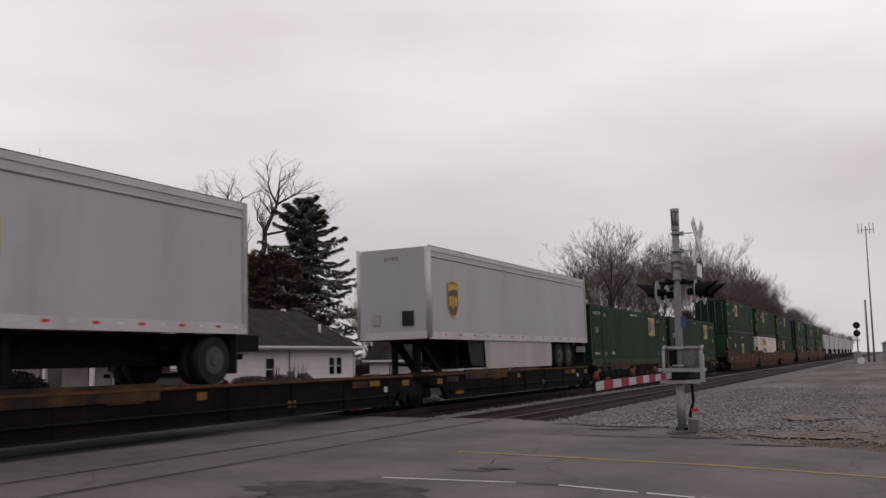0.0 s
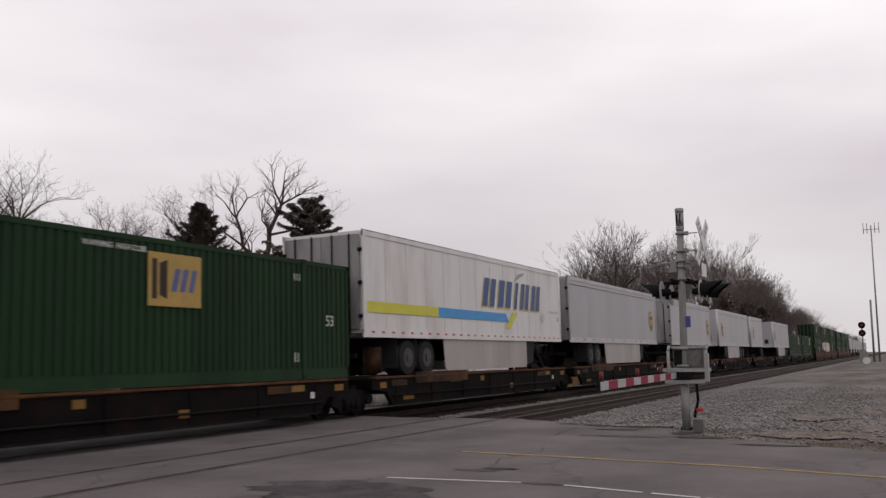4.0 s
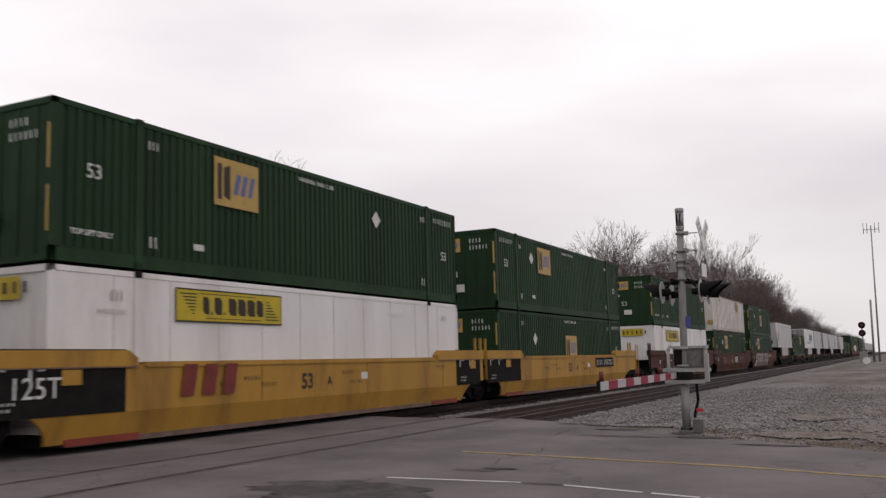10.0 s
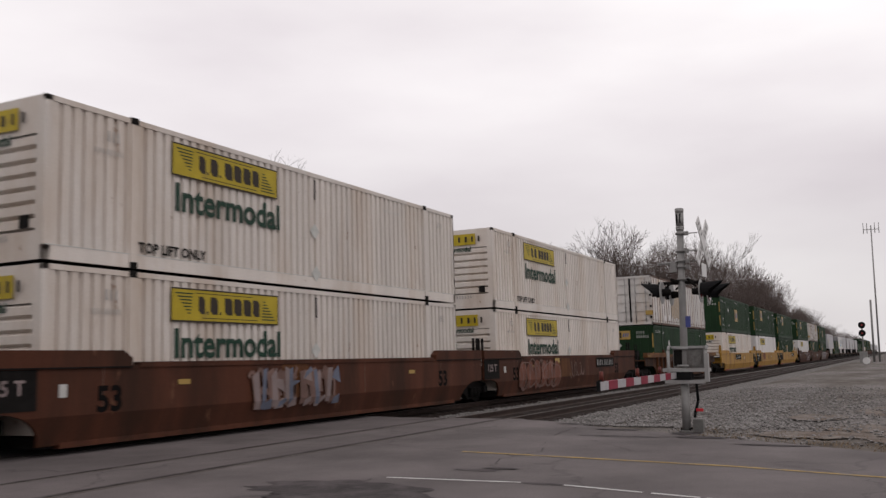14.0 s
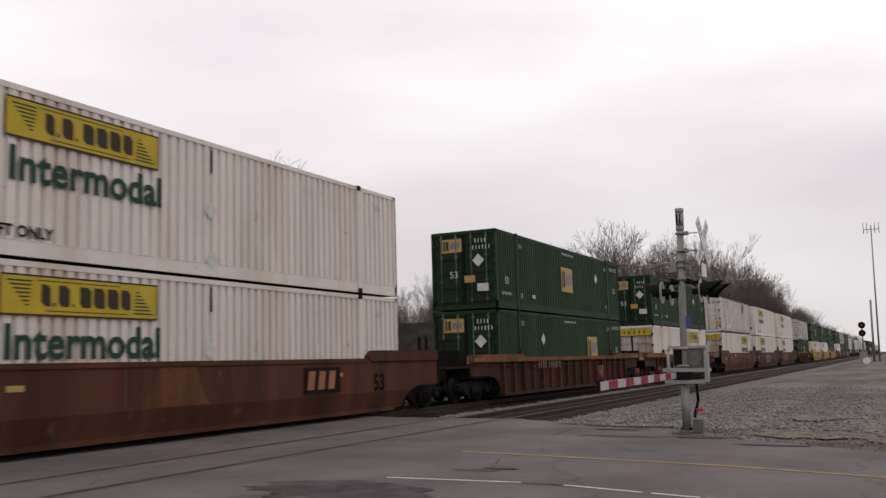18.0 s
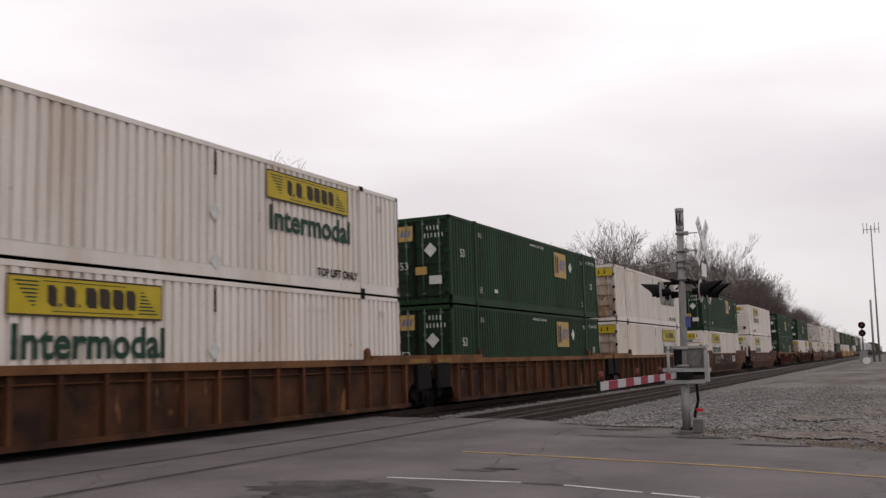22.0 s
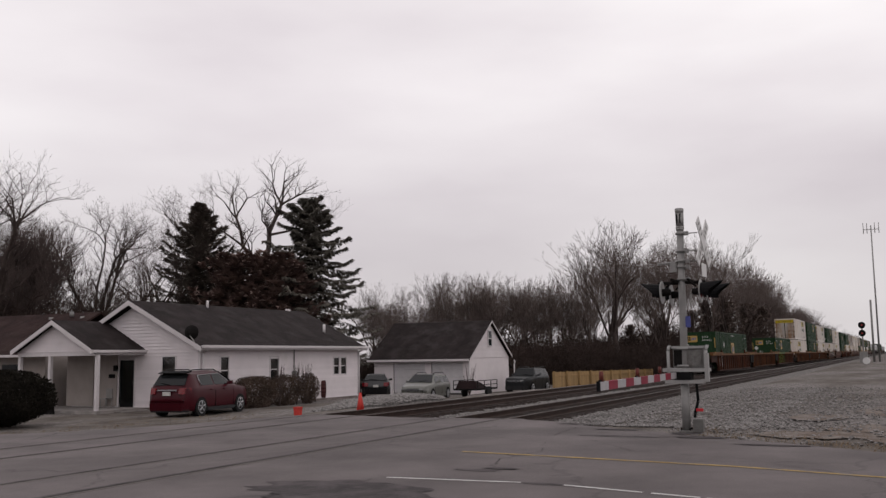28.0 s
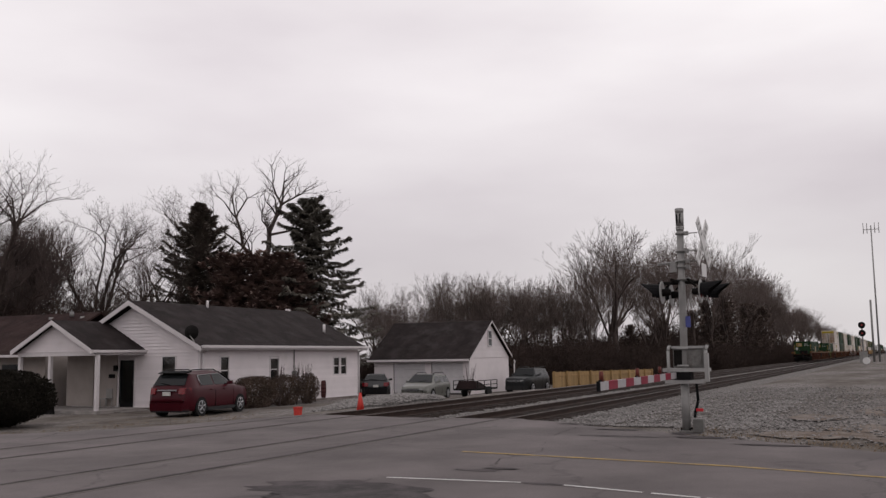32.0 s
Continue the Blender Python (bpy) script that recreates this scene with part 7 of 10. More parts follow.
# gate mechanism
part("mechanism_box", Geo().box(-0.05, -0.40, 1.28, 0.30, 0.2, 1.66), BOXGREY, mast, "grey gate mechanism housing")
part("mechanism_lid", Geo().box(-0.08, -0.42, 1.66, 0.33, 0.22, 1.71), ALU, mast)
part("mechanism_door", Geo().box(-0.065, -0.36, 1.32, -0.05, -0.12, 1.63), BOXGREY, mast)
part("mechanism_door", Geo().box(-0.065, 0.0, 1.32, -0.05, 0.18, 1.63), GRIME, mast)
part("support_plate", Geo().box(-0.14, -0.47, 1.20, 0.34, 0.40, 1.27), ALU, mast)
for y in (-0.46, 0.28):
    g = Geo().path([(-0.12, y, 1.0), (-0.12, y, 1.62), (-0.06, y - 0.01, 1.70), (0.06, y, 1.70)], 0.032, 8)
    part("guard_bar", g, ALU, mast)
part("lower_bar", Geo().box(-0.15, -0.42, 0.97, -0.07, 0.36, 1.04), ALU, mast)
part("gate_pivot", Geo().box(-0.16, -0.16, 1.04, 0.10, 0.16, 1.20), LAMP_BLACK, mast)
part("gate_bracket", Geo().box(-0.16, -0.5, 1.0, -0.02, -0.43, 1.56), ALU, mast)
for z in (1.12, 1.32, 1.66):
    part("u_bolt", Geo().tube((-0.10, -0.11, z), (-0.10, 0.11, z), 0.02, n=6), ALU, mast)
part("conduit", Geo().path([(0.05, -0.22, 0.98), (0.04, -0.24, 0.62), (0.02, -0.18, 0.40), (0.0, -0.17, 0.30)], 0.028, 8), LAMP_BLACK, mast)
part("conduit_flag", Geo().box(-0.01, -0.34, 0.42, 0.01, -0.20, 0.48), SIGN_RED, mast)
part("junction_pedestal", Geo().box(-0.06, -0.33, 0.02, 0.10, -0.14, 0.27), BOXGREY, mast)
gate_len = 6.4
ax, ay = -0.05, 0.15
arm_ob = part("gate_arm", Geo().box(0, -0.02, -0.06, gate_len, 0.02, 0.06), GATE_W, mast, "white and red striped gate arm", pose(ax, ay, 1.13, 0, 0, 182.9))
x = 0.79
while x < gate_len - 0.6:
    part("red_stripe", Geo().box(x, -0.026, -0.062, x + 0.55, 0.026, 0.062), GATE_R, arm_ob)
    x += 1.14
part("arm_end", Geo().box(gate_len, -0.022, -0.07, gate_len + 0.05, 0.022, 0.07), LAMP_BLACK, arm_ob)
for x in (gate_len - 0.15, gate_len - 2.6, 1.8):
    lamp = part("gate_lamp", Geo().tube((x, 0, 0.06), (x, 0, 0.20), 0.035, 0.03, n=8), mat("dark_red_lamp_body", (0.09, 0.02, 0.015), 0.5), arm_ob, "small red gate lamp")
    part("lamp_bracket", Geo().box(x - 0.12, -0.015, 0.06, x + 0.12, 0.015, 0.085), GRIME, lamp)

# ---- white house beside the track ----
SIDING = mat("white_vinyl_siding", (0.62, 0.57, 0.58), 0.6, 0, 0.05, 1.2, 30, 0.02, (0.54, 0.5, 0.49), 0.68, piece=0.04)
TRIM = mat("white_trim_paint", (0.52, 0.485, 0.49), 0.55, 0, 0.06, 2, 30)
CREAM = mat("cream_porch_panel", (0.31, 0.27, 0.25), 0.7, 0, 0.08, 2, 30)
SHINGLE = mat("dark_asphalt_shingles", (0.020, 0.0155, 0.0155), 0.9, 0, 0.3, 1.3, 26, 0.5, (0.036, 0.031, 0.031), 0.6, spec=0.1)
SHINGLE_B = mat("brown_asphalt_shingles", (0.022, 0.0115, 0.011), 0.9, 0, 0.3, 1.3, 26, 0.5, (0.042, 0.026, 0.023), 0.6, spec=0.1)
PANE = bpy.data.materials.new("clear_window_glass")
PANE.use_nodes = True
pane_bsdf = PANE.node_tree.nodes["Principled BSDF"]
pane_bsdf.inputs["Base Color"].default_value = (0.55, 0.56, 0.57, 1)
pane_bsdf.inputs["Transmission Weight"].default_value, pane_bsdf.inputs["Roughness"].default_value, pane_bsdf.inputs["IOR"].default_value = 1.0, 0.02, 1.3
PANE_DARK = glass_dark("dark_window_glass")
DARKROOM = mat("dark_interior", (0.02, 0.018, 0.018), 0.9, 0, 0.2)
BLIND = mat("dull_brown_window_blind", (0.12, 0.10, 0.09), 0.7, 0, 0.1)


def boards_x(parent, x0, x1, y, z0, z1, out, rows, material=SIDING, gaps=()):
    """Lap boards on a wall that runs along x; out: the way the wall faces in y. gaps: openings as (x0, x1, z0, z1)."""
    h = (z1 - z0) / rows
    for i in range(rows):
        za, zb = z0 + i * h, z0 + (i + 1) * h
        cuts = []
        for (ga, gb, gz0, gz1) in sorted(gaps):
            if gz0 < (za + zb) / 2 < gz1:
                cuts.append((ga, gb))
        spans, a = [], x0
        for ga, gb in cuts:
            spans.append((a, ga))
            a = gb
        spans.append((a, x1))
        for sa, sb in spans:
            if sb - sa < 0.03:
                continue
            g = Geo()
            ya, yb = y + out * 0.046, y + out * 0.006
            p = [(sa, ya, za), (sb, ya, za), (sb, yb, zb), (sa, yb, zb), (sa, y, za), (sb, y, za), (sb, y, zb), (sa, y, zb)]
            k = len(g.v)
            g.v.extend(p)
            for q in ((0, 1, 2, 3), (4, 5, 1, 0), (0, 3, 7, 4), (1, 5, 6, 2)):
                g.f.append(q if out < 0 else q[::-1])
                g.s.append(False)
            part("siding_board", g, material, parent)


def boards_gable(parent, x, y0, y1, z0, z1, rows, top, material=SIDING, out=-1, gaps=()):
    """Lap boards on a wall that faces along x, narrowing under a gable: top(z) gives the y span at that height."""
    h = (z1 - z0) / rows
    for i in range(rows):
        za, zb = z0 + i * h, z0 + (i + 1) * h
        a0, b0 = top(za)
        a1, b1 = top(zb)
        a0, b0, a1, b1 = max(a0, y0), min(b0, y1), max(a1, y0), min(b1, y1)
        if b0 - a0 < 0.05:
            continue
        spans, a = [], a0
        for (ga, gb, gz0, gz1) in sorted(gaps):
            if gz0 < (za + zb) / 2 < gz1:
                spans.append((a, ga))
                a = gb
        spans.append((a, b0))
        for n_, (sa, sb) in enumerate(spans):
            sa1, sb1 = (a1 if n_ == 0 else sa), (b1 if n_ == len(spans) - 1 else sb)
            if sb - sa < 0.03:
                continue
            g = Geo()
            xa, xb = x + out * 0.046, x + out * 0.006
            g.v.extend([(xa, sb, za), (xa, sa, za), (xb, sa1, zb), (xb, sb1, zb), (x, sb, za), (x, sa, za), (x, sa1, zb), (x, sb1, zb)])
            for q in ((0, 1, 2, 3), (4, 5, 1, 0), (0, 3, 7, 4), (1, 5, 6, 2)):
                g.f.append(q if out < 0 else q[::-1])
                g.s.append(False)
            part("siding_board", g, material, parent)


def window_x(parent, x0, x1, z0, z1, y, sashes=1, blind=False):
    """A window in a wall that runs along x and faces -y."""
    w = part("window", Geo().box(x0, y + 0.05, z0, x1, y + 0.09, z1), DARKROOM if not blind else BLIND, parent, "dark sash window")
    part("pane", Geo().box(x0, y + 0.0, z0, x1, y + 0.006, z1), PANE, w)
    f = 0.07
    for q in ((x0 - f, z0 - f, x1 + f, z0), (x0 - f, z1, x1 + f, z1 + f), (x0 - f, z0, x0, z1), (x1, z0, x1 + f, z1)):
        part("window_frame", Geo().box(q[0], y - 0.045, q[1], q[2], y + 0.05, q[3]), TRIM, w)
    zm = (z0 + z1) / 2
    part("blind", Geo().box(x0 + 0.01, y + 0.02, zm, x1 - 0.01, y + 0.03, z1 - 0.01), BLIND, w)
    part("sash_bar", Geo().box(x0, y - 0.02, zm - 0.025, x1, y - 0.003, zm + 0.025), TRIM, w)
    if sashes == 2:
        xm = (x0 + x1) / 2
        part("mullion", Geo().box(xm - 0.10, y - 0.045, z0, xm + 0.10, y - 0.004, z1), TRIM, w)


def slab(g, a, b, c, d, t):
    """A sloping slab: four corners of its top face, counter-clockwise from above, and its thickness."""
    return g.hull([(p[0], p[1], p[2] - t) for p in (a, b, c, d)], [a, b, c, d])


house = tagged(new("house"), "single-storey white-sided house with dark shingle roof and small porch", "house")
HX0, HX1, HY0, HY1, HZ, EZ = 30.2, 42.7, 26.2, 33.5, -0.55, 2.2
PEAK_Y, PEAK_Z = 29.85, 4.08


def gable_span(z):
    if z <= EZ:
        return HY0, HY1
    f = (z - EZ) / (PEAK_Z - 0.12 - EZ)
    return HY0 + (PEAK_Y - HY0) * f, HY1 + (PEAK_Y - HY1) * f


wins = [(31.5, 32.0, 0.55, 1.68), (35.0, 35.6, 0.55, 1.66), (40.35, 41.5, 0.78, 1.60)]
core = Geo()
cuts_x = [HX0, 31.5, 32.0, 35.0, 35.6, 40.35, 41.5, HX1]
for k in range(7):
    xa, xb = cuts_x[k], cuts_x[k + 1]
    if k % 2 == 0:
        core.box(xa, HY0, HZ, xb, HY0 + 0.15, EZ)
    else:
        z0, z1 = wins[k // 2][2], wins[k // 2][3]
        core.box(xa, HY0, HZ, xb, HY0 + 0.15, z0)
        core.box(xa, HY0, z1, xb, HY0 + 0.15, EZ)
part("wall", core, TRIM, house)
g = Geo()
for y0, y1, z0, z1 in ((HY0 + 0.15, 27.5, HZ, EZ), (28.2, 29.8, HZ, EZ), (30.65, HY1, HZ, EZ), (27.5, 28.2, HZ, 0.5), (27.5, 28.2, 1.73, EZ), (29.8, 30.65, 1.62, EZ)):
    g.box(HX0, y0, z0, HX0 + 0.15, y1, z1)
g.hull([(HX0, HY0, EZ), (HX0, HY1, EZ), (HX0, PEAK_Y, PEAK_Z - 0.12)], [(HX0 + 0.15, HY0, EZ), (HX0 + 0.15, HY1, EZ), (HX0 + 0.15, PEAK_Y, PEAK_Z - 0.12)])
part("wall", g, TRIM, house)
g = Geo().box(HX1 - 0.15, HY0 + 0.15, HZ, HX1, HY1, EZ).box(HX0 + 0.15, HY1 - 0.15, HZ, HX1 - 0.15, HY1, EZ)
g.hull([(HX1 - 0.15, HY0, EZ), (HX1 - 0.15, HY1, EZ), (HX1 - 0.15, PEAK_Y, PEAK_Z - 0.12)], [(HX1, HY0, EZ), (HX1, HY1, EZ), (HX1, PEAK_Y, PEAK_Z - 0.12)])
part("wall", g, TRIM, house)
boards_x(house, HX0 + 0.06, HX1 - 0.06, HY0, HZ + 0.15, EZ - 0.03, -1, 18, gaps=wins)
boards_gable(house, HX0, HY0 + 0.06, HY1, HZ + 0.15, PEAK_Z - 0.16, 30, gable_span, gaps=[(27.5, 28.2, 0.5, 1.73), (29.8, 30.65, -0.4, 1.62)])
for x, y in ((HX0 - 0.03, HY0 - 0.03), (HX1 - 0.06, HY0 - 0.03)):
    part("corner_trim", Geo().box(x, y, HZ + 0.1, x + 0.09, y + 0.09, EZ), TRIM, house)
part("foundation", Geo().box(HX0 - 0.005, HY0 - 0.005, HZ - 0.1, HX1 + 0.005, HY1, HZ + 0.15), mat("grey_block_foundation", (0.2, 0.17, 0.16), 0.9), house)
for w_ in wins[:2]:
    window_x(house, *w_, HY0, blind=False)
window_x(house, *wins[2], HY0, 2)
front = part("window", Geo().box(HX0 + 0.06, 27.5, 0.5, HX0 + 0.1, 28.2, 1.73), BLIND, house, "sash window with a grey blind")
part("pane", Geo().box(HX0 + 0.002, 27.5, 0.5, HX0 + 0.008, 28.2, 1.73), PANE, front)
for q in ((27.43, 0.43, 28.27, 0.5), (27.43, 1.73, 28.27, 1.8), (27.43, 0.5, 27.5, 1.73), (28.2, 0.5, 28.27, 1.73)):
    part("window_frame", Geo().box(HX0 - 0.045, q[0], q[1], HX0 + 0.05, q[2], q[3]), TRIM, front)
door = part("door", Geo().box(HX0 + 0.03, 29.8, -0.4, HX0 + 0.08, 30.65, 1.62), LAMP_BLACK, house, "black front door")
part("door_glass", Geo().box(HX0 + 0.022, 29.9, -0.2, HX0 + 0.03, 30.55, 1.5), PANE, door)
part("door_handle", Geo().tube((HX0 + 0.0, 29.88, 0.6), (HX0 + 0.0, 29.88, 0.7), 0.012, n=6), STEEL, door)
for q in ((29.72, -0.4, 29.8, 1.62), (30.65, -0.4, 30.73, 1.62), (29.72, 1.62, 30.73, 1.71)):
    part("door_frame", Geo().box(HX0 - 0.045, q[0], q[1], HX0 + 0.05, q[2], q[3]), TRIM, house)
ov = 0.42
slope = (PEAK_Z - EZ) / (PEAK_Y - HY0)
for sgn in (-1, 1):
    yo = HY0 - ov if sgn < 0 else HY1 + ov
    zo = EZ - 0.02 - (0.17 if sgn < 0 else 0.17)
    a, b = (HX0 - ov, yo, zo + 0.13), (HX1 + 0.3, yo, zo + 0.13)
    c, d = (HX1 + 0.3, PEAK_Y, PEAK_Z + 0.12), (HX0 - ov, PEAK_Y, PEAK_Z + 0.12)
    g = Geo()
    if sgn < 0:
        slab(g, a, b, c, d, 0.10)
    else:
        slab(g, b, a, d, c, 0.10)
    part("roof", g, SHINGLE, house)
    for xe in (HX0 - ov - 0.02, HX1 + 0.28):
        g = Geo()
        q = [(yo, zo - 0.08), (PEAK_Y, PEAK_Z - 0.10), (PEAK_Y, PEAK_Z + 0.105), (yo, zo + 0.115)]
        g.hull([(xe, y_, z_) for y_, z_ in q], [(xe + 0.04, y_, z_) for y_, z_ in q])
        part("fascia", g, TRIM, house)
part("soffit", Geo().box(HX0 - ov, HY0 - ov, 2.02, HX1 + 0.28, HY0, 2.06), TRIM, house)
part("fascia", Geo().box(HX0 - ov + 0.03, HY0 - ov - 0.02, 2.0, HX1 + 0.26, HY0 - ov + 0.02, 2.17), TRIM, house)
g = Geo()
g.box(HX0 - ov + 0.05, HY0 - ov - 0.14, 2.08, HX1 + 0.35, HY0 - ov - 0.02, 2.19)
part("gutter", g, TRIM, house, "white roof gutter")
part("downpipe", Geo().path([(HX0 + 0.12, HY0 - ov - 0.06, 2.08), (HX0 + 0.12, HY0 - 0.08, 1.9), (HX0 + 0.12, HY0 - 0.08, -0.4)], 0.045, 8), TRIM, house)
part("downpipe", Geo().path([(HX1 + 0.05, HY0 - ov - 0.06, 2.08), (HX1 + 0.05, HY0 - 0.06, 1.9), (HX1 + 0.05, HY0 - 0.06, -0.4)], 0.045, 8), TRIM, house)
part("service_conduit", Geo().path([(36.8, HY0 - 0.08, -0.3), (36.8, HY0 - 0.08, 2.0)], 0.03, 8), GALV, house)
part("meter_box", Geo().box(36.7, HY0 - 0.16, 0.6, 36.95, HY0 - 0.03, 1.0), GALV, house)
for x, y, hgt, dia in ((34.6, 29.6, 0.35, 0.06), (41.5, 29.9, 0.12, 0.14), (41.3, 27.4, 0.42, 0.07)):
    zr = PEAK_Z + 0.1 - abs(y - PEAK_Y) * 0.5
    part("roof_vent", Geo().tube((x, y, zr - 0.1), (x, y, zr + hgt), dia, n=10), TRIM, house)
g = Geo()
kk = 20
for i in range(kk):
    for (ra, rb) in ((0.0, 0.2), (0.2, 0.38)):
        a, b = 6.283 * i / kk, 6.283 * (i + 1) / kk
        f = lambda r_, t_: (29.78 - 0.35 * (1 - (r_ / 0.38) ** 2) * 0.35, 26.3 + r_ * math.cos(t_), 2.72 + r_ * 0.8 * math.sin(t_))
        g.face([f(ra, a), f(rb, a), f(rb, b), f(ra, b)], True)
dish = part("satellite_dish", g, GRIME, house, "dark round satellite dish")
part("dish_arm", Geo().path([(29.7, 26.3, 2.6), (29.85, 26.1, 2.2)], 0.025, 6), STEEL, house)
# porch
PX0, PX1 = 27.5, 30.2
part("porch_floor", Geo().box(PX0 - 0.1, 29.0, -0.6, PX1, 35.0, -0.40), mat("grey_porch_concrete", (0.24, 0.22, 0.21), 0.9), house)
part("porch_step", Geo().box(PX0 + 0.8, 28.6, -0.62, PX1, 29.0, -0.48), mat("worn_step_concrete", (0.2, 0.18, 0.17), 0.9), house)
py0, py1, ppk, pez, ppz = 29.3, 33.8, 31.5, 1.98, 3.2
for sgn in (-1, 1):
    yo = py0 - 0.1 if sgn < 0 else py1 + 0.1
    a, b, c, d = (PX0 - 0.3, yo, pez + 0.1), (PX1 + 1.2, yo, pez + 0.1), (PX1 + 1.2, ppk, ppz + 0.12), (PX0 - 0.3, ppk, ppz + 0.12)
    g = Geo()
    slab(g, a, b, c, d, 0.09) if sgn < 0 else slab(g, b, a, d, c, 0.09)
    part("porch_roof", g, SHINGLE, house)
    q = [(yo, pez - 0.1), (ppk, ppz - 0.08), (ppk, ppz + 0.10), (yo, pez + 0.09)]
    g = Geo()
    g.hull([(PX0 - 0.33, y_, z_) for y_, z_ in q], [(PX0 - 0.29, y_, z_) for y_, z_ in q])
    part("fascia", g, TRIM, house)
part("porch_gable", Geo().hull([(PX0, py0, pez), (PX0, py1, pez), (PX0, ppk, ppz)], [(PX0 + 0.1, py0, pez), (PX0 + 0.1, py1, pez), (PX0 + 0.1, ppk, ppz)]), TRIM, house)
boards_gable(house, PX0, py0, py1, pez + 0.02, ppz - 0.05, 11, lambda z: (py0 + (ppk - py0) * (z - pez) / (ppz - pez), py1 + (ppk - py1) * (z - pez) / (ppz - pez)))
part("porch_beam", Geo().box(PX0 - 0.02, py0, pez - 0.16, PX0 + 0.12, py1, pez + 0.02), TRIM, house)
part("porch_beam", Geo().box(PX0, py0 - 0.06, pez - 0.14, PX1, py0 + 0.06, pez + 0.04), TRIM, house)
part("gutter", Geo().box(PX0 - 0.3, py0 - 0.22, pez - 0.04, PX1, py0 - 0.1, pez + 0.07), TRIM, house)
for y in (29.22, 31.9, 33.7):
    part("porch_post", Geo().box(PX0 - 0.01, y - 0.07, -0.4, PX0 + 0.13, y + 0.07, pez - 0.14), TRIM, house)
for y0, y1 in ((30.78, 32.1), (32.16, 33.8)):
    part("wall_panel", Geo().box(HX0 - 0.08, y0, -0.38, HX0 - 0.034, y1, 1.95), CREAM, house, "cream porch wall panel")
part("wall_lamp", Geo().box(HX0 - 0.16, 31.0 - 0.25, 1.15, HX0 - 0.03, 31.0 - 0.1, 1.4), LAMP_BLACK, house)
part("mailbox", Geo().box(HX0 - 0.16, 30.86, 0.85, HX0 - 0.03, 31.16, 1.02), LAMP_BLACK, house)
# neighbouring wing with a brown roof
wing = tagged(new("neighbouring_house"), "low white house with a brown shingle roof", "house")
part("wall", Geo().box(29.6, 34.6, -0.6, 34.6, 60.0, 1.95), CREAM, wing)
g = Geo()
slab(g, (28.6, 60.4, 1.95), (28.6, 34.2, 1.95), (32.4, 34.2, 3.95), (32.4, 60.4, 3.95), 0.1)
part("roof", g, SHINGLE_B, wing)
g = Geo()
slab(g, (36.2, 34.2, 1.95), (36.2, 60.4, 1.95), (32.4, 60.4, 3.95), (32.4, 34.2, 3.95), 0.1)
part("roof", g, SHINGLE_B, wing)
part("gutter", Geo().box(28.45, 34.2, 1.82, 28.6, 60.4, 1.93), TRIM, wing)
for y, z in ((34.9, 3.7), (37.0, 3.72), (35.6, 3.95)):
    part("roof_vent", Geo().tube((31.9, y, z - 0.2), (31.9, y, z + 0.03), 0.1, n=8), GALV, wing)
part("window", Geo().box(29.56, 36.0, 0.4, 29.6, 37.4, 1.5), PANE_DARK, wing)

# ---- garage ----
PLAIN_DARK = mat("dark_door_gap", (0.06, 0.055, 0.055), 0.8)
garage = tagged(new("garage"), "white two-door garage with steep dark shingle roof", "garage")
GX0, GX1, GY0, GY1, GZ, GE, GP = 55.5, 62.4, 25.5, 32.7, -0.95, 1.5, 3.9
gm = (GX0 + GX1) / 2
g = Geo()
for y0, y1, z0, z1 in ((GY0, 25.95, GZ, GE), (28.3, 28.75, GZ, GE), (31.2, GY1, GZ, GE), (25.95, 28.3, 1.2, GE), (28.75, 31.2, 1.2, GE)):
    g.box(GX0, y0, z0, GX0 + 0.15, y1, z1)
part("wall", g, SIDING, garage)
part("wall", Geo().box(GX0 + 0.15, GY0, GZ, GX1, GY0 + 0.15, GE), SIDING, garage)
part("wall", Geo().box(GX1 - 0.15, GY0 + 0.15, GZ, GX1, GY1, GE).box(GX0 + 0.15, GY1 - 0.15, GZ, GX1 - 0.15, GY1, GE), SIDING, garage)
for y in (GY0, GY1 - 0.15):
    part("gable_wall", Geo().hull([(GX0, y, GE), (GX1, y, GE), (gm, y, GP)], [(GX0, y + 0.15, GE), (GX1, y + 0.15, GE), (gm, y + 0.15, GP)]), SIDING, garage)
rows = 15
for i in range(rows):
    za, zb = GE + (GP - 0.1 - GE) * i / rows, GE + (GP - 0.1 - GE) * (i + 1) / rows
    fa, fb = (za - GE) / (GP - GE), (zb - GE) / (GP - GE)
    g = Geo()
    y = GY0
    xa0, xb0, xa1, xb1 = GX0 + (gm - GX0) * fa, GX1 + (gm - GX1) * fa, GX0 + (gm - GX0) * fb, GX1 + (gm - GX1) * fb
    g.v.extend([(xa0, y - 0.036, za), (xb0, y - 0.036, za), (xb1, y - 0.008, zb), (xa1, y - 0.008, zb), (xa0, y, za), (xb0, y, za)])
    g.f.extend([(0, 1, 2, 3), (4, 5, 1, 0)])
    g.s.extend([False, False])
    part("siding_board", g, SIDING, garage)
gw = part("window", Geo().box(gm - 0.28, GY0 - 0.06, 2.3, gm + 0.28, GY0 - 0.045, 3.3), PANE_DARK, garage, "small dark gable window")
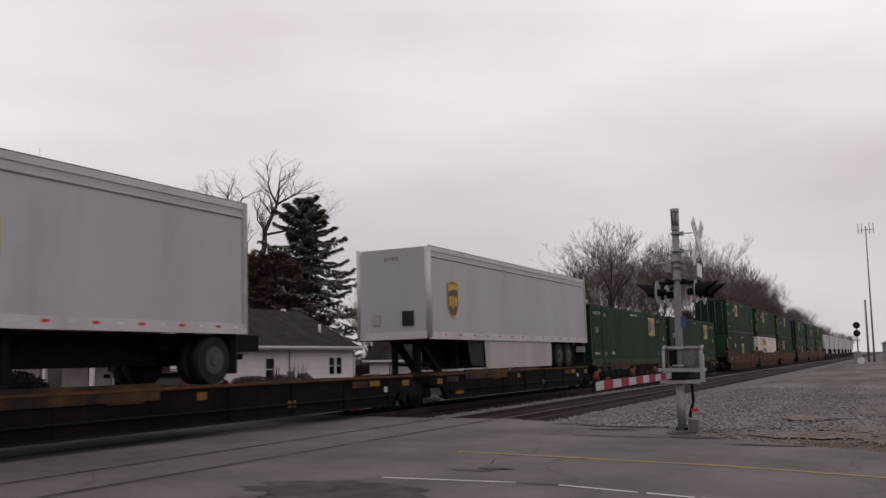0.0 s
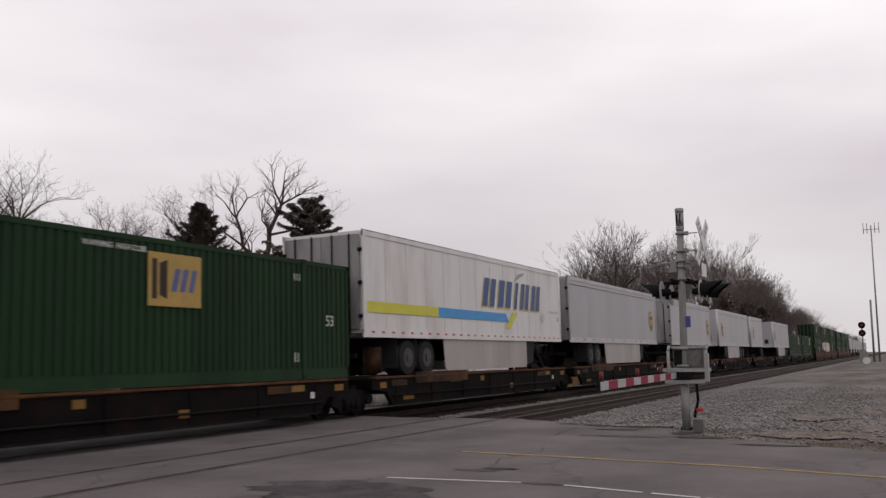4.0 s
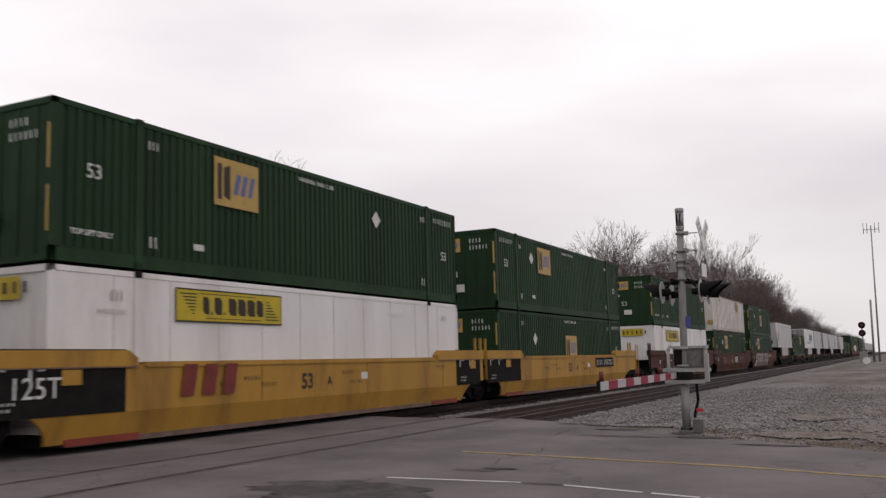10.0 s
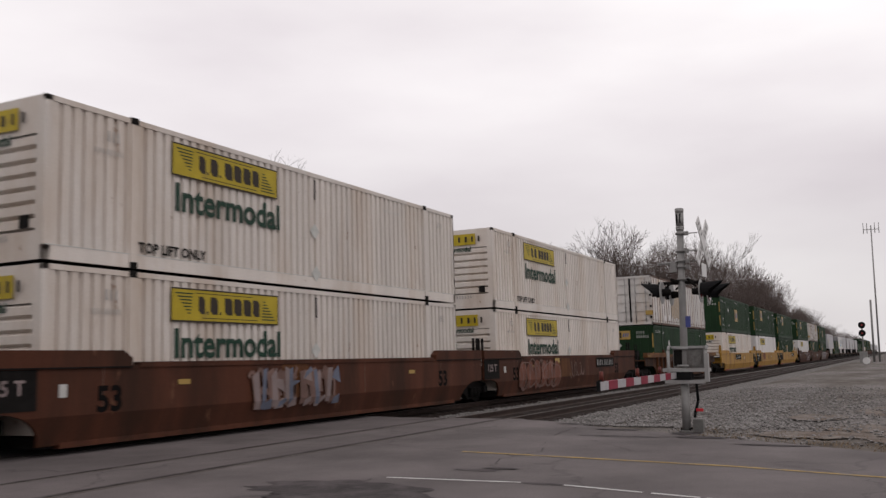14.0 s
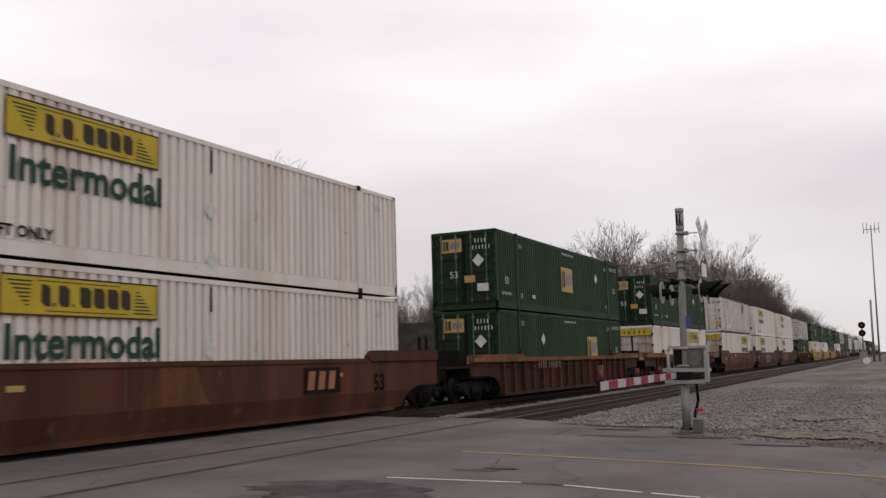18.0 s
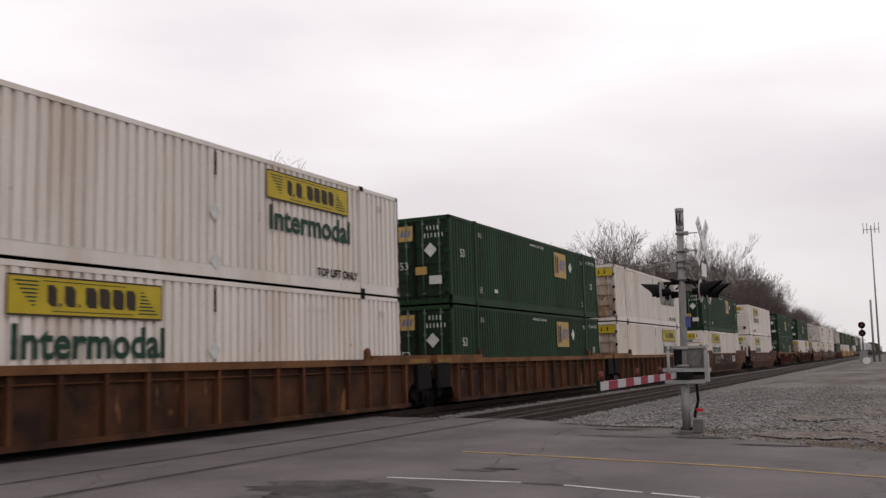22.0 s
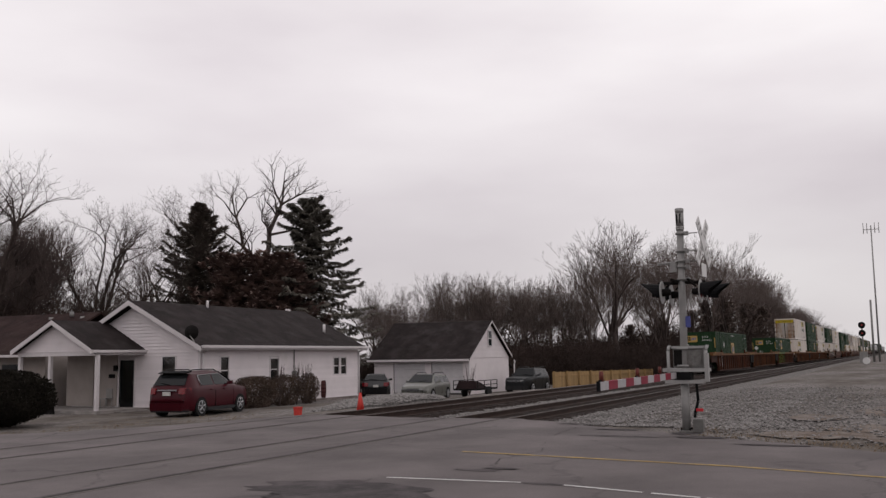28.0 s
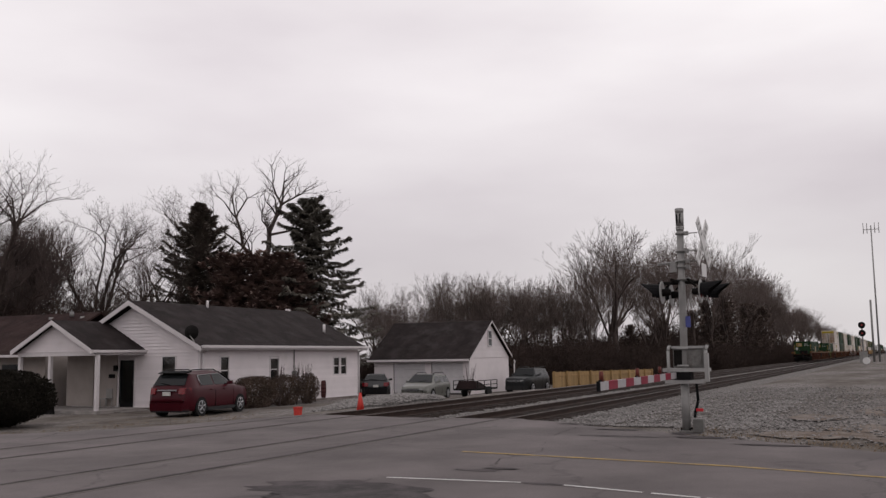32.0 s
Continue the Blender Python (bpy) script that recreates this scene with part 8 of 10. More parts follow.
for q in ((gm - 0.36, 2.22, gm + 0.36, 2.3), (gm - 0.36, 3.3, gm + 0.36, 3.38), (gm - 0.36, 2.3, gm - 0.28, 3.3), (gm + 0.28, 2.3, gm + 0.36, 3.3), (gm - 0.28, 2.77, gm + 0.28, 2.83)):
    part("window_frame", Geo().box(q[0], GY0 - 0.08, q[1], q[2], GY0 - 0.04, q[3]), TRIM, gw)
for y0, y1 in ((25.95, 28.3), (28.75, 31.2)):
    gd = part("garage_door", Geo().box(GX0 + 0.10, y0, GZ + 0.02, GX0 + 0.14, y1, 1.2), PLAIN_DARK, garage, "pale sectional garage door")
    for i in range(4):
        z = GZ + 0.14 + i * 0.52
        part("door_panel", Geo().box(GX0 + 0.085, y0 + 0.05, z, GX0 + 0.10, y1 - 0.05, z + 0.514), mat("pale_garage_door", (0.47, 0.45, 0.46), 0.6, 0, 0.06) if i == 0 and y0 < 26 else bpy.data.materials["pale_garage_door"], gd)
for sgn in (-1, 1):
    xo = GX0 - 0.4 if sgn < 0 else GX1 + 0.12
    zo = GE - 0.2 if sgn < 0 else GE + 0.0
    a, b, c, d = (xo, GY0 - 0.25, zo + 0.12), (xo, GY1 + 0.3, zo + 0.12), (gm, GY1 + 0.3, GP + 0.14), (gm, GY0 - 0.25, GP + 0.14)
    g = Geo()
    slab(g, b, a, d, c, 0.10) if sgn < 0 else slab(g, a, b, c, d, 0.10)
    part("roof", g, SHINGLE, garage)
    q = [(xo, zo - 0.02), (gm, GP + 0.02), (gm, GP + 0.12), (xo, zo + 0.10)]
    part("fascia", Geo().prism_y(q if sgn < 0 else q[::-1], GY0 - 0.27, GY0 - 0.23), TRIM, garage)
part("gutter", Geo().box(GX0 - 0.52, GY0 - 0.2, GE - 0.22, GX0 - 0.4, GY1 + 0.3, GE - 0.08), TRIM, garage)
part("corner_trim", Geo().box(GX0 - 0.03, GY0 - 0.03, GZ, GX0 + 0.09, GY0 + 0.02, GE), TRIM, garage)
part("lean_to", Geo().box(GX1, GY0 + 0.6, GZ, GX1 + 1.5, GY1 - 1, 0.9), SIDING, garage)
g = Geo()
slab(g, (GX1 + 1.9, GY0 + 0.4, 0.75), (GX1 + 1.9, GY1 - 0.8, 0.75), (GX1, GY1 - 0.8, 1.5), (GX1, GY0 + 0.4, 1.5), 0.08)
part("lean_to_roof", g, SHINGLE, garage)
part("vent_pipe", Geo().path([(GX1 + 1.6, GY0 + 0.2, -0.4), (GX1 + 1.6, GY0 + 0.2, 1.0), (GX1 + 1.75, GY0 + 0.2, 1.15), (GX1 + 1.6, GY0 + 0.2, 1.25)], 0.05, 8), TRIM, garage)

# ---- wooden fence beyond the track ----
PINE = mat("fresh_pine_boards", (0.27, 0.175, 0.08), 0.8, 0, 0.12, 3, 40, 0.05, (0.24, 0.15, 0.07), 0.62, True, 0.14)
fence = tagged(new("fence"), "fresh tan pine board fence behind the tracks", "fence")
rnd = random.Random(12)
fx0, fx1, fy = 53.5, 78.2, 19.0
n = 80
bw = (fx1 - fx0) / n
for i in range(n):
    x = fx0 + i * bw
    top = 0.56 - 0.28 * i / n + rnd.uniform(-0.015, 0.015)
    part("board", Geo().box(x + 0.006, fy - 0.012 + rnd.uniform(-0.006, 0.006), -1.25, x + bw - 0.006, fy + 0.012, top), PINE, fence)
for i in range(11):
    x = fx0 + i * (fx1 - fx0) / 10
    part("post", Geo().box(x - 0.06, fy - 0.16, -1.4, x + 0.06, fy - 0.04, 0.60 - 0.028 * i), PINE, fence)
for dz in (-0.25, -1.3):
    part("rail", Geo().hull([(fx0, fy - 0.05, 0.56 + dz), (fx1, fy - 0.05, 0.28 + dz), (fx1, fy - 0.014, 0.28 + dz), (fx0, fy - 0.014, 0.56 + dz)], [(fx0, fy - 0.05, 0.65 + dz), (fx1, fy - 0.05, 0.37 + dz), (fx1, fy - 0.014, 0.37 + dz), (fx0, fy - 0.014, 0.65 + dz)]), PINE, fence)


# ---- vehicles ----
def loft(sections, smooth_=True):
    """A skin through cross-sections of equal length (lists of points), capped at both ends."""
    g = Geo()
    n = len(sections[0])
    for sct in sections:
        g.v.extend(sct)
    for i in range(len(sections) - 1):
        for j in range(n - 1):
            g.f.append((i * n + j, i * n + j + 1, (i + 1) * n + j + 1, (i + 1) * n + j))
            g.s.append(smooth_)
    g.f.append(tuple(reversed(range(n))))
    g.f.append(tuple((len(sections) - 1) * n + j for j in range(n)))
    g.s.extend([False, False])
    return g


CAR_GLASS = mat("tinted_car_glass", (0.010, 0.011, 0.012), 0.08, 0, 0.1, 2, 10, spec=0.16)
LAMP_CLEAR = mat("clear_headlamp", (0.2, 0.2, 0.2), 0.15, 0.3, 0.1, spec=0.6)
LAMP_TAIL = mat("red_tail_lamp", (0.13, 0.004, 0.008), 0.2, 0, 0.1, spec=0.4)
PLASTIC = mat("dark_trim_plastic", (0.02, 0.02, 0.021), 0.7, 0, 0.2)
ALLOY = mat("bright_alloy_rim", (0.30, 0.30, 0.31), 0.35, 0.5, 0.1)


def vehicle(name, label, m, paint, L, W, H, top, belt, wheel_r, wheels, windows, rails=False, chrome=False, lower=None):
    """A road vehicle. x runs from its rear (0) to its nose (L), z from the ground. top: the outline along the middle as (x, z); belt: the window line; windows: stretches of side glass."""
    car = tagged(new(name), label, "car")
    car.matrix_basis = m
    h = W / 2
    lower = lower or PLASTIC

    def roofline(x):
        for (xa, za), (xb, zb) in zip(top, top[1:]):
            if xa <= x <= xb:
                return za + (zb - za) * (x - xa) / (xb - xa)
        return top[-1][1]

    def wide(x):
        """Half width at the waist: rounded in plan at both ends."""
        return h * (1 - 0.20 * max(0, 1 - x / 0.6) ** 2 - 0.26 * max(0, 1 - (L - x) / 0.9) ** 2)

    def shape(x):
        z, w = roofline(x), wide(x)
        b = min(belt, z - 0.03)
        tall = min(1.0, max(0.0, (z - belt) / (H - belt)))
        edge = w - 0.07 - 0.23 * tall
        return z, w, b, edge

    stations = sorted(set([round(L * i / 26, 3) for i in range(27)] + [p[0] for p in top]))
    secs = []
    for x in stations:
        z, w, b, edge = shape(x)
        end = max(0, 1 - x / 0.3, 1 - (L - x) / 0.35)
        zl = 0.22 + 0.12 * end
        half = [(w - 0.09, zl), (w - 0.03, zl + 0.07), (w - 0.012, 0.46), (w, 0.62), (w - 0.004, b - 0.2), (w - 0.022, b - 0.09), (w - 0.045, b - 0.025), (w - 0.06, b), (edge + 0.012, max(z - 0.10, b + 0.004)), (edge - 0.02, max(z - 0.05, b + 0.008)), (edge - 0.09, max(z - 0.018, b + 0.012)), (edge * 0.5, z + 0.004), (0, z + 0.014)]
        secs.append([(x, a, c) for a, c in half] + [(x, -a, c) for a, c in reversed(half[:-1])])
    part("body", loft(secs), paint, car)

    def skin(x, z, s, out):
        zt, w, b, edge = shape(x)
        t = min(1, max(0, (z - b) / max(0.05, zt - 0.07 - b)))
        return (x, s * (w - 0.06 + (edge - w + 0.06) * t + out), z)

    for s in (-1, 1):
        for xa, xb in windows:
            g = Geo()
            k = 8
            cols = [xa + (xb - xa) * i / k for i in range(k + 1)]
            for u, v in zip(cols, cols[1:]):
                hi = [max(belt + 0.045, min(H - 0.13, roofline(q) - 0.12)) for q in (u, v)]
                quad = [skin(u, belt + 0.04, s, 0.008), skin(v, belt + 0.04, s, 0.008), skin(v, hi[1], s, 0.008), skin(u, hi[0], s, 0.008)]
                g.face(quad if s < 0 else quad[::-1])
            part("side_window", g, CAR_GLASS, car)
        if chrome:
            xs = [windows[0][0] - 0.03 + (windows[-1][1] - windows[0][0]) * i / 16 for i in range(17)]
            line = [skin(xs[0], belt + 0.05, s, 0.012)] + [skin(q, max(belt + 0.05, min(H - 0.115, roofline(q) - 0.10)), s, 0.012) for q in xs]
            part("window_trim", Geo().path(line, 0.017, 5), ALLOY, car)
        part("sill", Geo().box(wheels[0] + wheel_r + 0.06, min(s * (h - 0.06), s * (h + 0.01)), 0.2, wheels[1] - wheel_r - 0.06, max(s * (h - 0.06), s * (h + 0.01)), 0.33), lower, car)
        for xd in (L * 0.33, L * 0.53):
            part("door_handle", Geo().box(xd, min(s * (h - 0.01), s * (h + 0.03)), belt - 0.15, xd + 0.17, max(s * (h - 0.01), s * (h + 0.03)), belt - 0.115), paint, car)
        for xd in (windows[0][1] + 0.03, windows[-1][0] - 0.03, L * 0.69):
            part("door_seam", Geo().box(xd, min(s * (h - 0.03), s * (h + 0.002)), 0.36, xd + 0.012, max(s * (h - 0.03), s * (h + 0.002)), belt - 0.18), LAMP_BLACK, car)
        xm = windows[-1][1] - 0.22
        part("mirror", Geo().hull([(xm, s * (h - 0.06), belt + 0.02), (xm + 0.12, s * (h - 0.06), belt + 0.02), (xm + 0.11, s * (h + 0.17), belt + 0.04), (xm + 0.02, s * (h + 0.17), belt + 0.04)], [(xm, s * (h - 0.06), belt + 0.12), (xm + 0.1, s * (h - 0.06), belt + 0.12), (xm + 0.09, s * (h + 0.16), belt + 0.17), (xm + 0.02, s * (h + 0.16), belt + 0.17)]), paint, car)
        part("tail_lamp", Geo().hull([(-0.012, s * h * 0.55, belt - 0.25), (-0.012, s * h * 0.775, belt - 0.27), (0.30, s * h * 0.945, belt - 0.22), (0.30, s * h * 0.55, belt - 0.2)], [(0.05, s * h * 0.55, belt - 0.05), (0.05, s * h * 0.78, belt - 0.03), (0.34, s * h * 0.935, belt - 0.03), (0.34, s * h * 0.55, belt - 0.03)]), LAMP_TAIL, car)
        zn = roofline(L - 0.25)
        part("headlamp", Geo().hull([(L - 0.36, s * h * 0.88, zn - 0.26), (L - 0.02, s * h * 0.68, zn - 0.29), (L + 0.01, s * h * 0.44, zn - 0.27), (L - 0.3, s * h * 0.44, zn - 0.27)], [(L - 0.44, s * h * 0.87, zn - 0.10), (L - 0.07, s * h * 0.66, zn - 0.12), (L - 0.03, s * h * 0.44, zn - 0.14), (L - 0.3, s * h * 0.44, zn - 0.14)]), LAMP_CLEAR, car)
        part("fog_lamp", Geo().tube((L - 0.05, s * h * 0.6, 0.42), (L + 0.015, s * h * 0.58, 0.42), 0.06, n=10), LAMP_CLEAR, car)
        if rails:
            r0, r1 = top[2][0], top[3][0]
            e = shape((r0 + r1) / 2)[3] - 0.06
            part("roof_rail", Geo().path([(r0 + 0.1, s * e, H - 0.03), (r0 + 0.28, s * e, H + 0.05), (r1 - 0.28, s * e, H + 0.05), (r1 - 0.05, s * e, H - 0.03)], 0.022, 6), PLASTIC, car)
    # glass at both ends follows the slope of the roofline
    for nm, (xa, za), (xb, zb), low, high in (("rear_window", top[1], top[2], 0.12, 0.9), ("windscreen", top[4], top[3], 0.06, 0.92)):
        pts = []
        sg = -1 if nm == "rear_window" else 1
        for t, keep in ((low, 1), (high, 1)):
            x, z = xa + (xb - xa) * t, za + (zb - za) * t
            e = shape(x)[3] - 0.04
            pts.append((x + sg * 0.02, e, z + 0.022))
        (xl, el, zl), (xh, eh, zh) = pts
        ring = [(xl, -el, zl), (xl, el, zl), (xh, eh, zh), (xh, -eh, zh)]
        part(nm, Geo().face(ring if sg > 0 else ring[::-1]), CAR_GLASS, car)
        part("wiper", Geo().tube((xl + sg * 0.015, -el * 0.1, zl + 0.02), (xl + (xh - xl) * 0.22 + sg * 0.02, el * 0.55, zl + (zh - zl) * 0.2), 0.012, n=5), LAMP_BLACK, car)
    part("front_bumper", Geo().hull([(L - 0.25, -h * 0.875, 0.24), (L + 0.02, -h * 0.68, 0.24), (L + 0.02, h * 0.68, 0.24), (L - 0.25, h * 0.875, 0.24)], [(L - 0.25, -h * 0.89, 0.50), (L + 0.05, -h * 0.70, 0.52), (L + 0.05, h * 0.70, 0.52), (L - 0.25, h * 0.89, 0.50)]), lower if not chrome else paint, car)
    zn = roofline(L - 0.25)
    gr = part("grille", Geo().box(L - 0.1, -h * 0.42, zn - 0.27, L + 0.012, h * 0.42, zn - 0.12), PLASTIC, car)
    for i in range(3):
        part("grille_bar", Geo().box(L + 0.01, -h * 0.41, zn - 0.25 + 0.045 * i, L + 0.02, h * 0.41, zn - 0.235 + 0.045 * i), ALLOY, gr)
    part("rear_bumper", Geo().hull([(-0.03, -h * 0.755, 0.26), (0.25, -h * 0.905, 0.26), (0.25, h * 0.905, 0.26), (-0.03, h * 0.755, 0.26)], [(-0.07, -h * 0.775, 0.54), (0.25, -h * 0.93, 0.54), (0.25, h * 0.93, 0.54), (-0.07, h * 0.775, 0.54)]), paint, car)
    part("bumper_skirt", Geo().hull([(0.0, -h * 0.74, 0.2), (0.25, -h * 0.88, 0.2), (0.25, h * 0.88, 0.2), (0.0, h * 0.74, 0.2)], [(-0.035, -h * 0.765, 0.3), (0.24, -h * 0.91, 0.3), (0.24, h * 0.91, 0.3), (-0.035, h * 0.765, 0.3)]), lower, car)
    part("number_plate", Geo().box(-0.03, -0.16, belt - 0.31, 0.02, 0.16, belt - 0.17), INK_LG, car)
    if chrome:
        part("tailgate_trim", Geo().box(-0.02, -0.40, belt - 0.14, 0.05, 0.40, belt - 0.09), ALLOY, car)
        part("roof_spoiler", Geo().hull([(top[2][0] - 0.22, -h * 0.66, H - 0.09), (top[2][0] + 0.1, -h * 0.7, H - 0.04), (top[2][0] + 0.1, h * 0.7, H - 0.04), (top[2][0] - 0.22, h * 0.66, H - 0.09)], [(top[2][0] - 0.24, -h * 0.66, H - 0.06), (top[2][0] + 0.1, -h * 0.7, H + 0.01), (top[2][0] + 0.1, h * 0.7, H + 0.01), (top[2][0] - 0.24, h * 0.66, H - 0.06)]), LAMP_BLACK, car)
    for x in wheels:
        for s in (-1, 1):
            k = 14
            pts = [(x + (wheel_r + 0.06) * math.cos(math.pi * i / k), 0.26 + (wheel_r + 0.11) * math.sin(math.pi * i / k)) for i in range(k + 1)]
            part("wheel_arch", Geo().prism_y(pts, min(s * (h - 0.3), s * (h + 0.006)), max(s * (h - 0.3), s * (h + 0.006))), LAMP_BLACK, car)
            w = part("wheel", Geo().tube((x, s * (h - 0.21), wheel_r), (x, s * (h + 0.012), wheel_r), wheel_r, n=22), TYRE, car)
            rim = Geo().tube((x, s * (h + 0.004), wheel_r), (x, s * (h + 0.022), wheel_r), wheel_r * 0.2, n=10)
            for i in range(5):
                a = 6.283 * i / 5 + 0.3
                rim.tube((x, s * (h + 0.012), wheel_r), (x + wheel_r * 0.62 * math.cos(a), s * (h + 0.012), wheel_r + wheel_r * 0.62 * math.sin(a)), 0.03, 0.04, n=6)
            for i in range(18):
                a, b = 6.283 * i / 18, 6.283 * (i + 1) / 18
                rim.tube((x + wheel_r * 0.64 * math.cos(a), s * (h + 0.012), wheel_r + wheel_r * 0.64 * math.sin(a)), (x + wheel_r * 0.64 * math.cos(b), s * (h + 0.012), wheel_r + wheel_r * 0.64 * math.sin(b)), 0.018, n=5)
            part("rim", rim, ALLOY, w)
    return car


CAR_RED = mat("dark_red_metallic_paint", (0.042, 0.0032, 0.007), 0.3, 0.0, 0.08, 1, 60, spec=0.16)
CAR_SILVER = mat("silver_metallic_paint", (0.115, 0.115, 0.103), 0.35, 0.2, 0.08, 1, 60, spec=0.4)
CAR_BLACK = mat("black_car_paint", (0.006, 0.006, 0.007), 0.35, 0.0, 0.08, 1, 60, spec=0.25)
CAR_GREY = mat("dark_grey_car_paint", (0.011, 0.012, 0.013), 0.35, 0.0, 0.08, 1, 60, spec=0.2)
vehicle("suv", "dark red metallic SUV parked in front of the house", pose(26.45, 24.5, -0.53, 0, 0, 9), CAR_RED, 4.77, 1.80, 1.70, [(0.0, 0.66), (0.10, 1.10), (0.55, 1.62), (2.55, 1.69), (3.50, 1.14), (4.45, 1.02), (4.77, 0.74)], 1.12, 0.36, (0.95, 3.81), [(1.02, 1.90), (1.98, 3.08)], rails=True, chrome=True)
vehicle("station_wagon", "silver station wagon parked in the gravel yard", pose(50.0, 24.98, -0.86, 0, 0, 188), CAR_SILVER, 4.6, 1.75, 1.48, [(0.0, 0.6), (0.08, 0.95), (0.6, 1.40), (2.6, 1.46), (3.4, 0.98), (4.35, 0.82), (4.6, 0.62)], 0.94, 0.32, (0.9, 3.6), [(0.45, 1.1), (1.18, 1.95), (2.02, 2.95)], rails=True, lower=CAR_SILVER)
vehicle("sedan", "black sedan parked between house and garage", pose(49.4, 29.0, -0.85, 0, 0, 30), CAR_BLACK, 4.5, 1.75, 1.42, [(0.0, 0.6), (0.65, 0.98), (1.3, 1.36), (2.5, 1.40), (3.3, 0.98), (4.25, 0.80), (4.5, 0.6)], 0.94, 0.32, (0.9, 3.6), [(1.1, 1.9), (1.97, 2.9)], lower=CAR_BLACK)
vehicle("jeep", "dark grey off-road car parked beside the garage", pose(61.72, 22.9, -0.92, 0, 0, 179), CAR_GREY, 4.5, 1.8, 1.68, [(0.0, 0.62), (0.05, 1.10), (0.22, 1.62), (2.5, 1.66), (3.05, 1.12), (4.35, 1.02), (4.5, 0.8)], 1.10, 0.37, (0.85, 3.5), [(0.35, 0.95), (1.03, 1.75), (1.82, 2.75)], rails=True)
tr = tagged(new("utility_trailer"), "dark low utility trailer with mesh sides", "trailer")
tr.matrix_basis = pose(52.6, 23.5, -0.9)
part("bed", Geo().box(-2.0, -0.8, 0.45, 1.0, 0.8, 0.55), GRIME, tr)
for y in (-0.8, 0.8):
    for z in (0.75, 1.0):
        part("side_rail", Geo().box(-2.0, y - 0.02, z, 1.0, y + 0.02, z + 0.04), GRIME, tr)
    for x in (-2.0, -1.0, 0.0, 0.96):
        part("stake", Geo().box(x, y - 0.02, 0.5, x + 0.04, y + 0.02, 1.04), GRIME, tr)
    part("wheel", Geo().tube((-0.4, y - 0.1, 0.32), (-0.4, y + 0.1, 0.32), 0.32, n=16), TYRE, tr)
part("drawbar", Geo().box(1.0, -0.05, 0.42, 2.4, 0.05, 0.5), GRIME, tr)
part("load_cover", Geo().hull([(-1.9, -0.7, 0.55), (-0.2, -0.7, 0.55), (-0.2, 0.7, 0.55), (-1.9, 0.7, 0.55)], [(-1.75, -0.55, 1.02), (-0.9, -0.5, 0.9), (-0.9, 0.5, 0.9), (-1.75, 0.55, 1.02)]), mat("dark_red_tarpaulin", (0.016, 0.008, 0.008), 0.8, 0, 0.2, 3, 20, 0.3), tr)

# ---- small things by the track ----
CONE = mat("orange_cone_plastic", (0.44, 0.04, 0.032), 0.5, 0, 0.08)
cone = tagged(new("traffic_cone"), "tall orange traffic cone beside the track", "traffic cone")
cone.matrix_basis = pose(25.27, 15.40, -0.17) @ Matrix.Diagonal((1.0, 1.0, 0.98, 1))
part("cone_body", Geo().tube((0, 0, 0.03), (0, 0, 0.66), 0.14, 0.035, n=16), CONE, cone)
part("cone_base", Geo().box(-0.19, -0.19, 0, 0.19, 0.19, 0.035), CONE, cone)
bk = tagged(new("bucket"), "orange square marker bucket at the road edge", "bucket")
bk.matrix_basis = pose(23.22, 16.34, -0.16) @ Matrix.Diagonal((0.7, 0.7, 0.95, 1))
part("bucket_body", Geo().hull([(-0.11, -0.11, 0), (0.11, -0.11, 0), (0.11, 0.11, 0), (-0.11, 0.11, 0)], [(-0.14, -0.14, 0.28), (0.14, -0.14, 0.28), (0.14, 0.14, 0.28), (-0.14, 0.14, 0.28)]), CONE, bk)
part("bucket_lid", Geo().box(-0.15, -0.15, 0.28, 0.15, 0.15, 0.31), CONE, bk)
hose = tagged(new("garden_hose_reel"), "dark coiled hose hanging by the house wall", "hose")
g = Geo()
for k in range(5):
    pts = [(39.2 + 0.02 * k + 0.07 * math.cos(6.283 * i / 14), 26.2 - 0.08 - 0.03 * k, 0.05 + 0.42 * math.sin(6.283 * i / 14)) for i in range(15)]
    g.path(pts, 0.022, 5)
part("coil", g, mat("brown_rubber_hose", (0.08, 0.03, 0.03), 0.7), hose)
tp = tagged(new("water_tap"), "thin standpipe in front of the house wall", "standpipe")
part("pipe", Geo().path([(38.4, 26.0, -0.6), (38.4, 26.0, 0.05), (38.32, 26.0, 0.08)], 0.03, 6), GRIME, tp)
tb = tagged(new("porch_clutter"), "small dark garden ornament on the porch edge", "ornament")
part("ornament_body", Geo().hull([(26.9, 31.0, -0.6), (27.1, 31.0, -0.6), (27.1, 31.5, -0.6), (26.9, 31.5, -0.6)], [(26.95, 31.05, -0.15), (27.05, 31.05, -0.1), (27.05, 31.3, -0.1), (26.95, 31.45, -0.25)]), GRIME, tb)
ch = tagged(new("porch_chair"), "small grey folded chair beside the front door", "chair")
part("seat", Geo().box(29.7, 30.95, -0.05, 30.1, 31.3, -0.01), STEEL, ch)
part("backrest", Geo().box(30.06, 30.95, 0.0, 30.1, 31.3, 0.4), STEEL, ch)
for x in (29.72, 30.07):
    for y in (30.97, 31.27):
        part("leg", Geo().box(x - 0.015, y - 0.015, -0.4, x + 0.015, y + 0.015, -0.05), STEEL, ch)

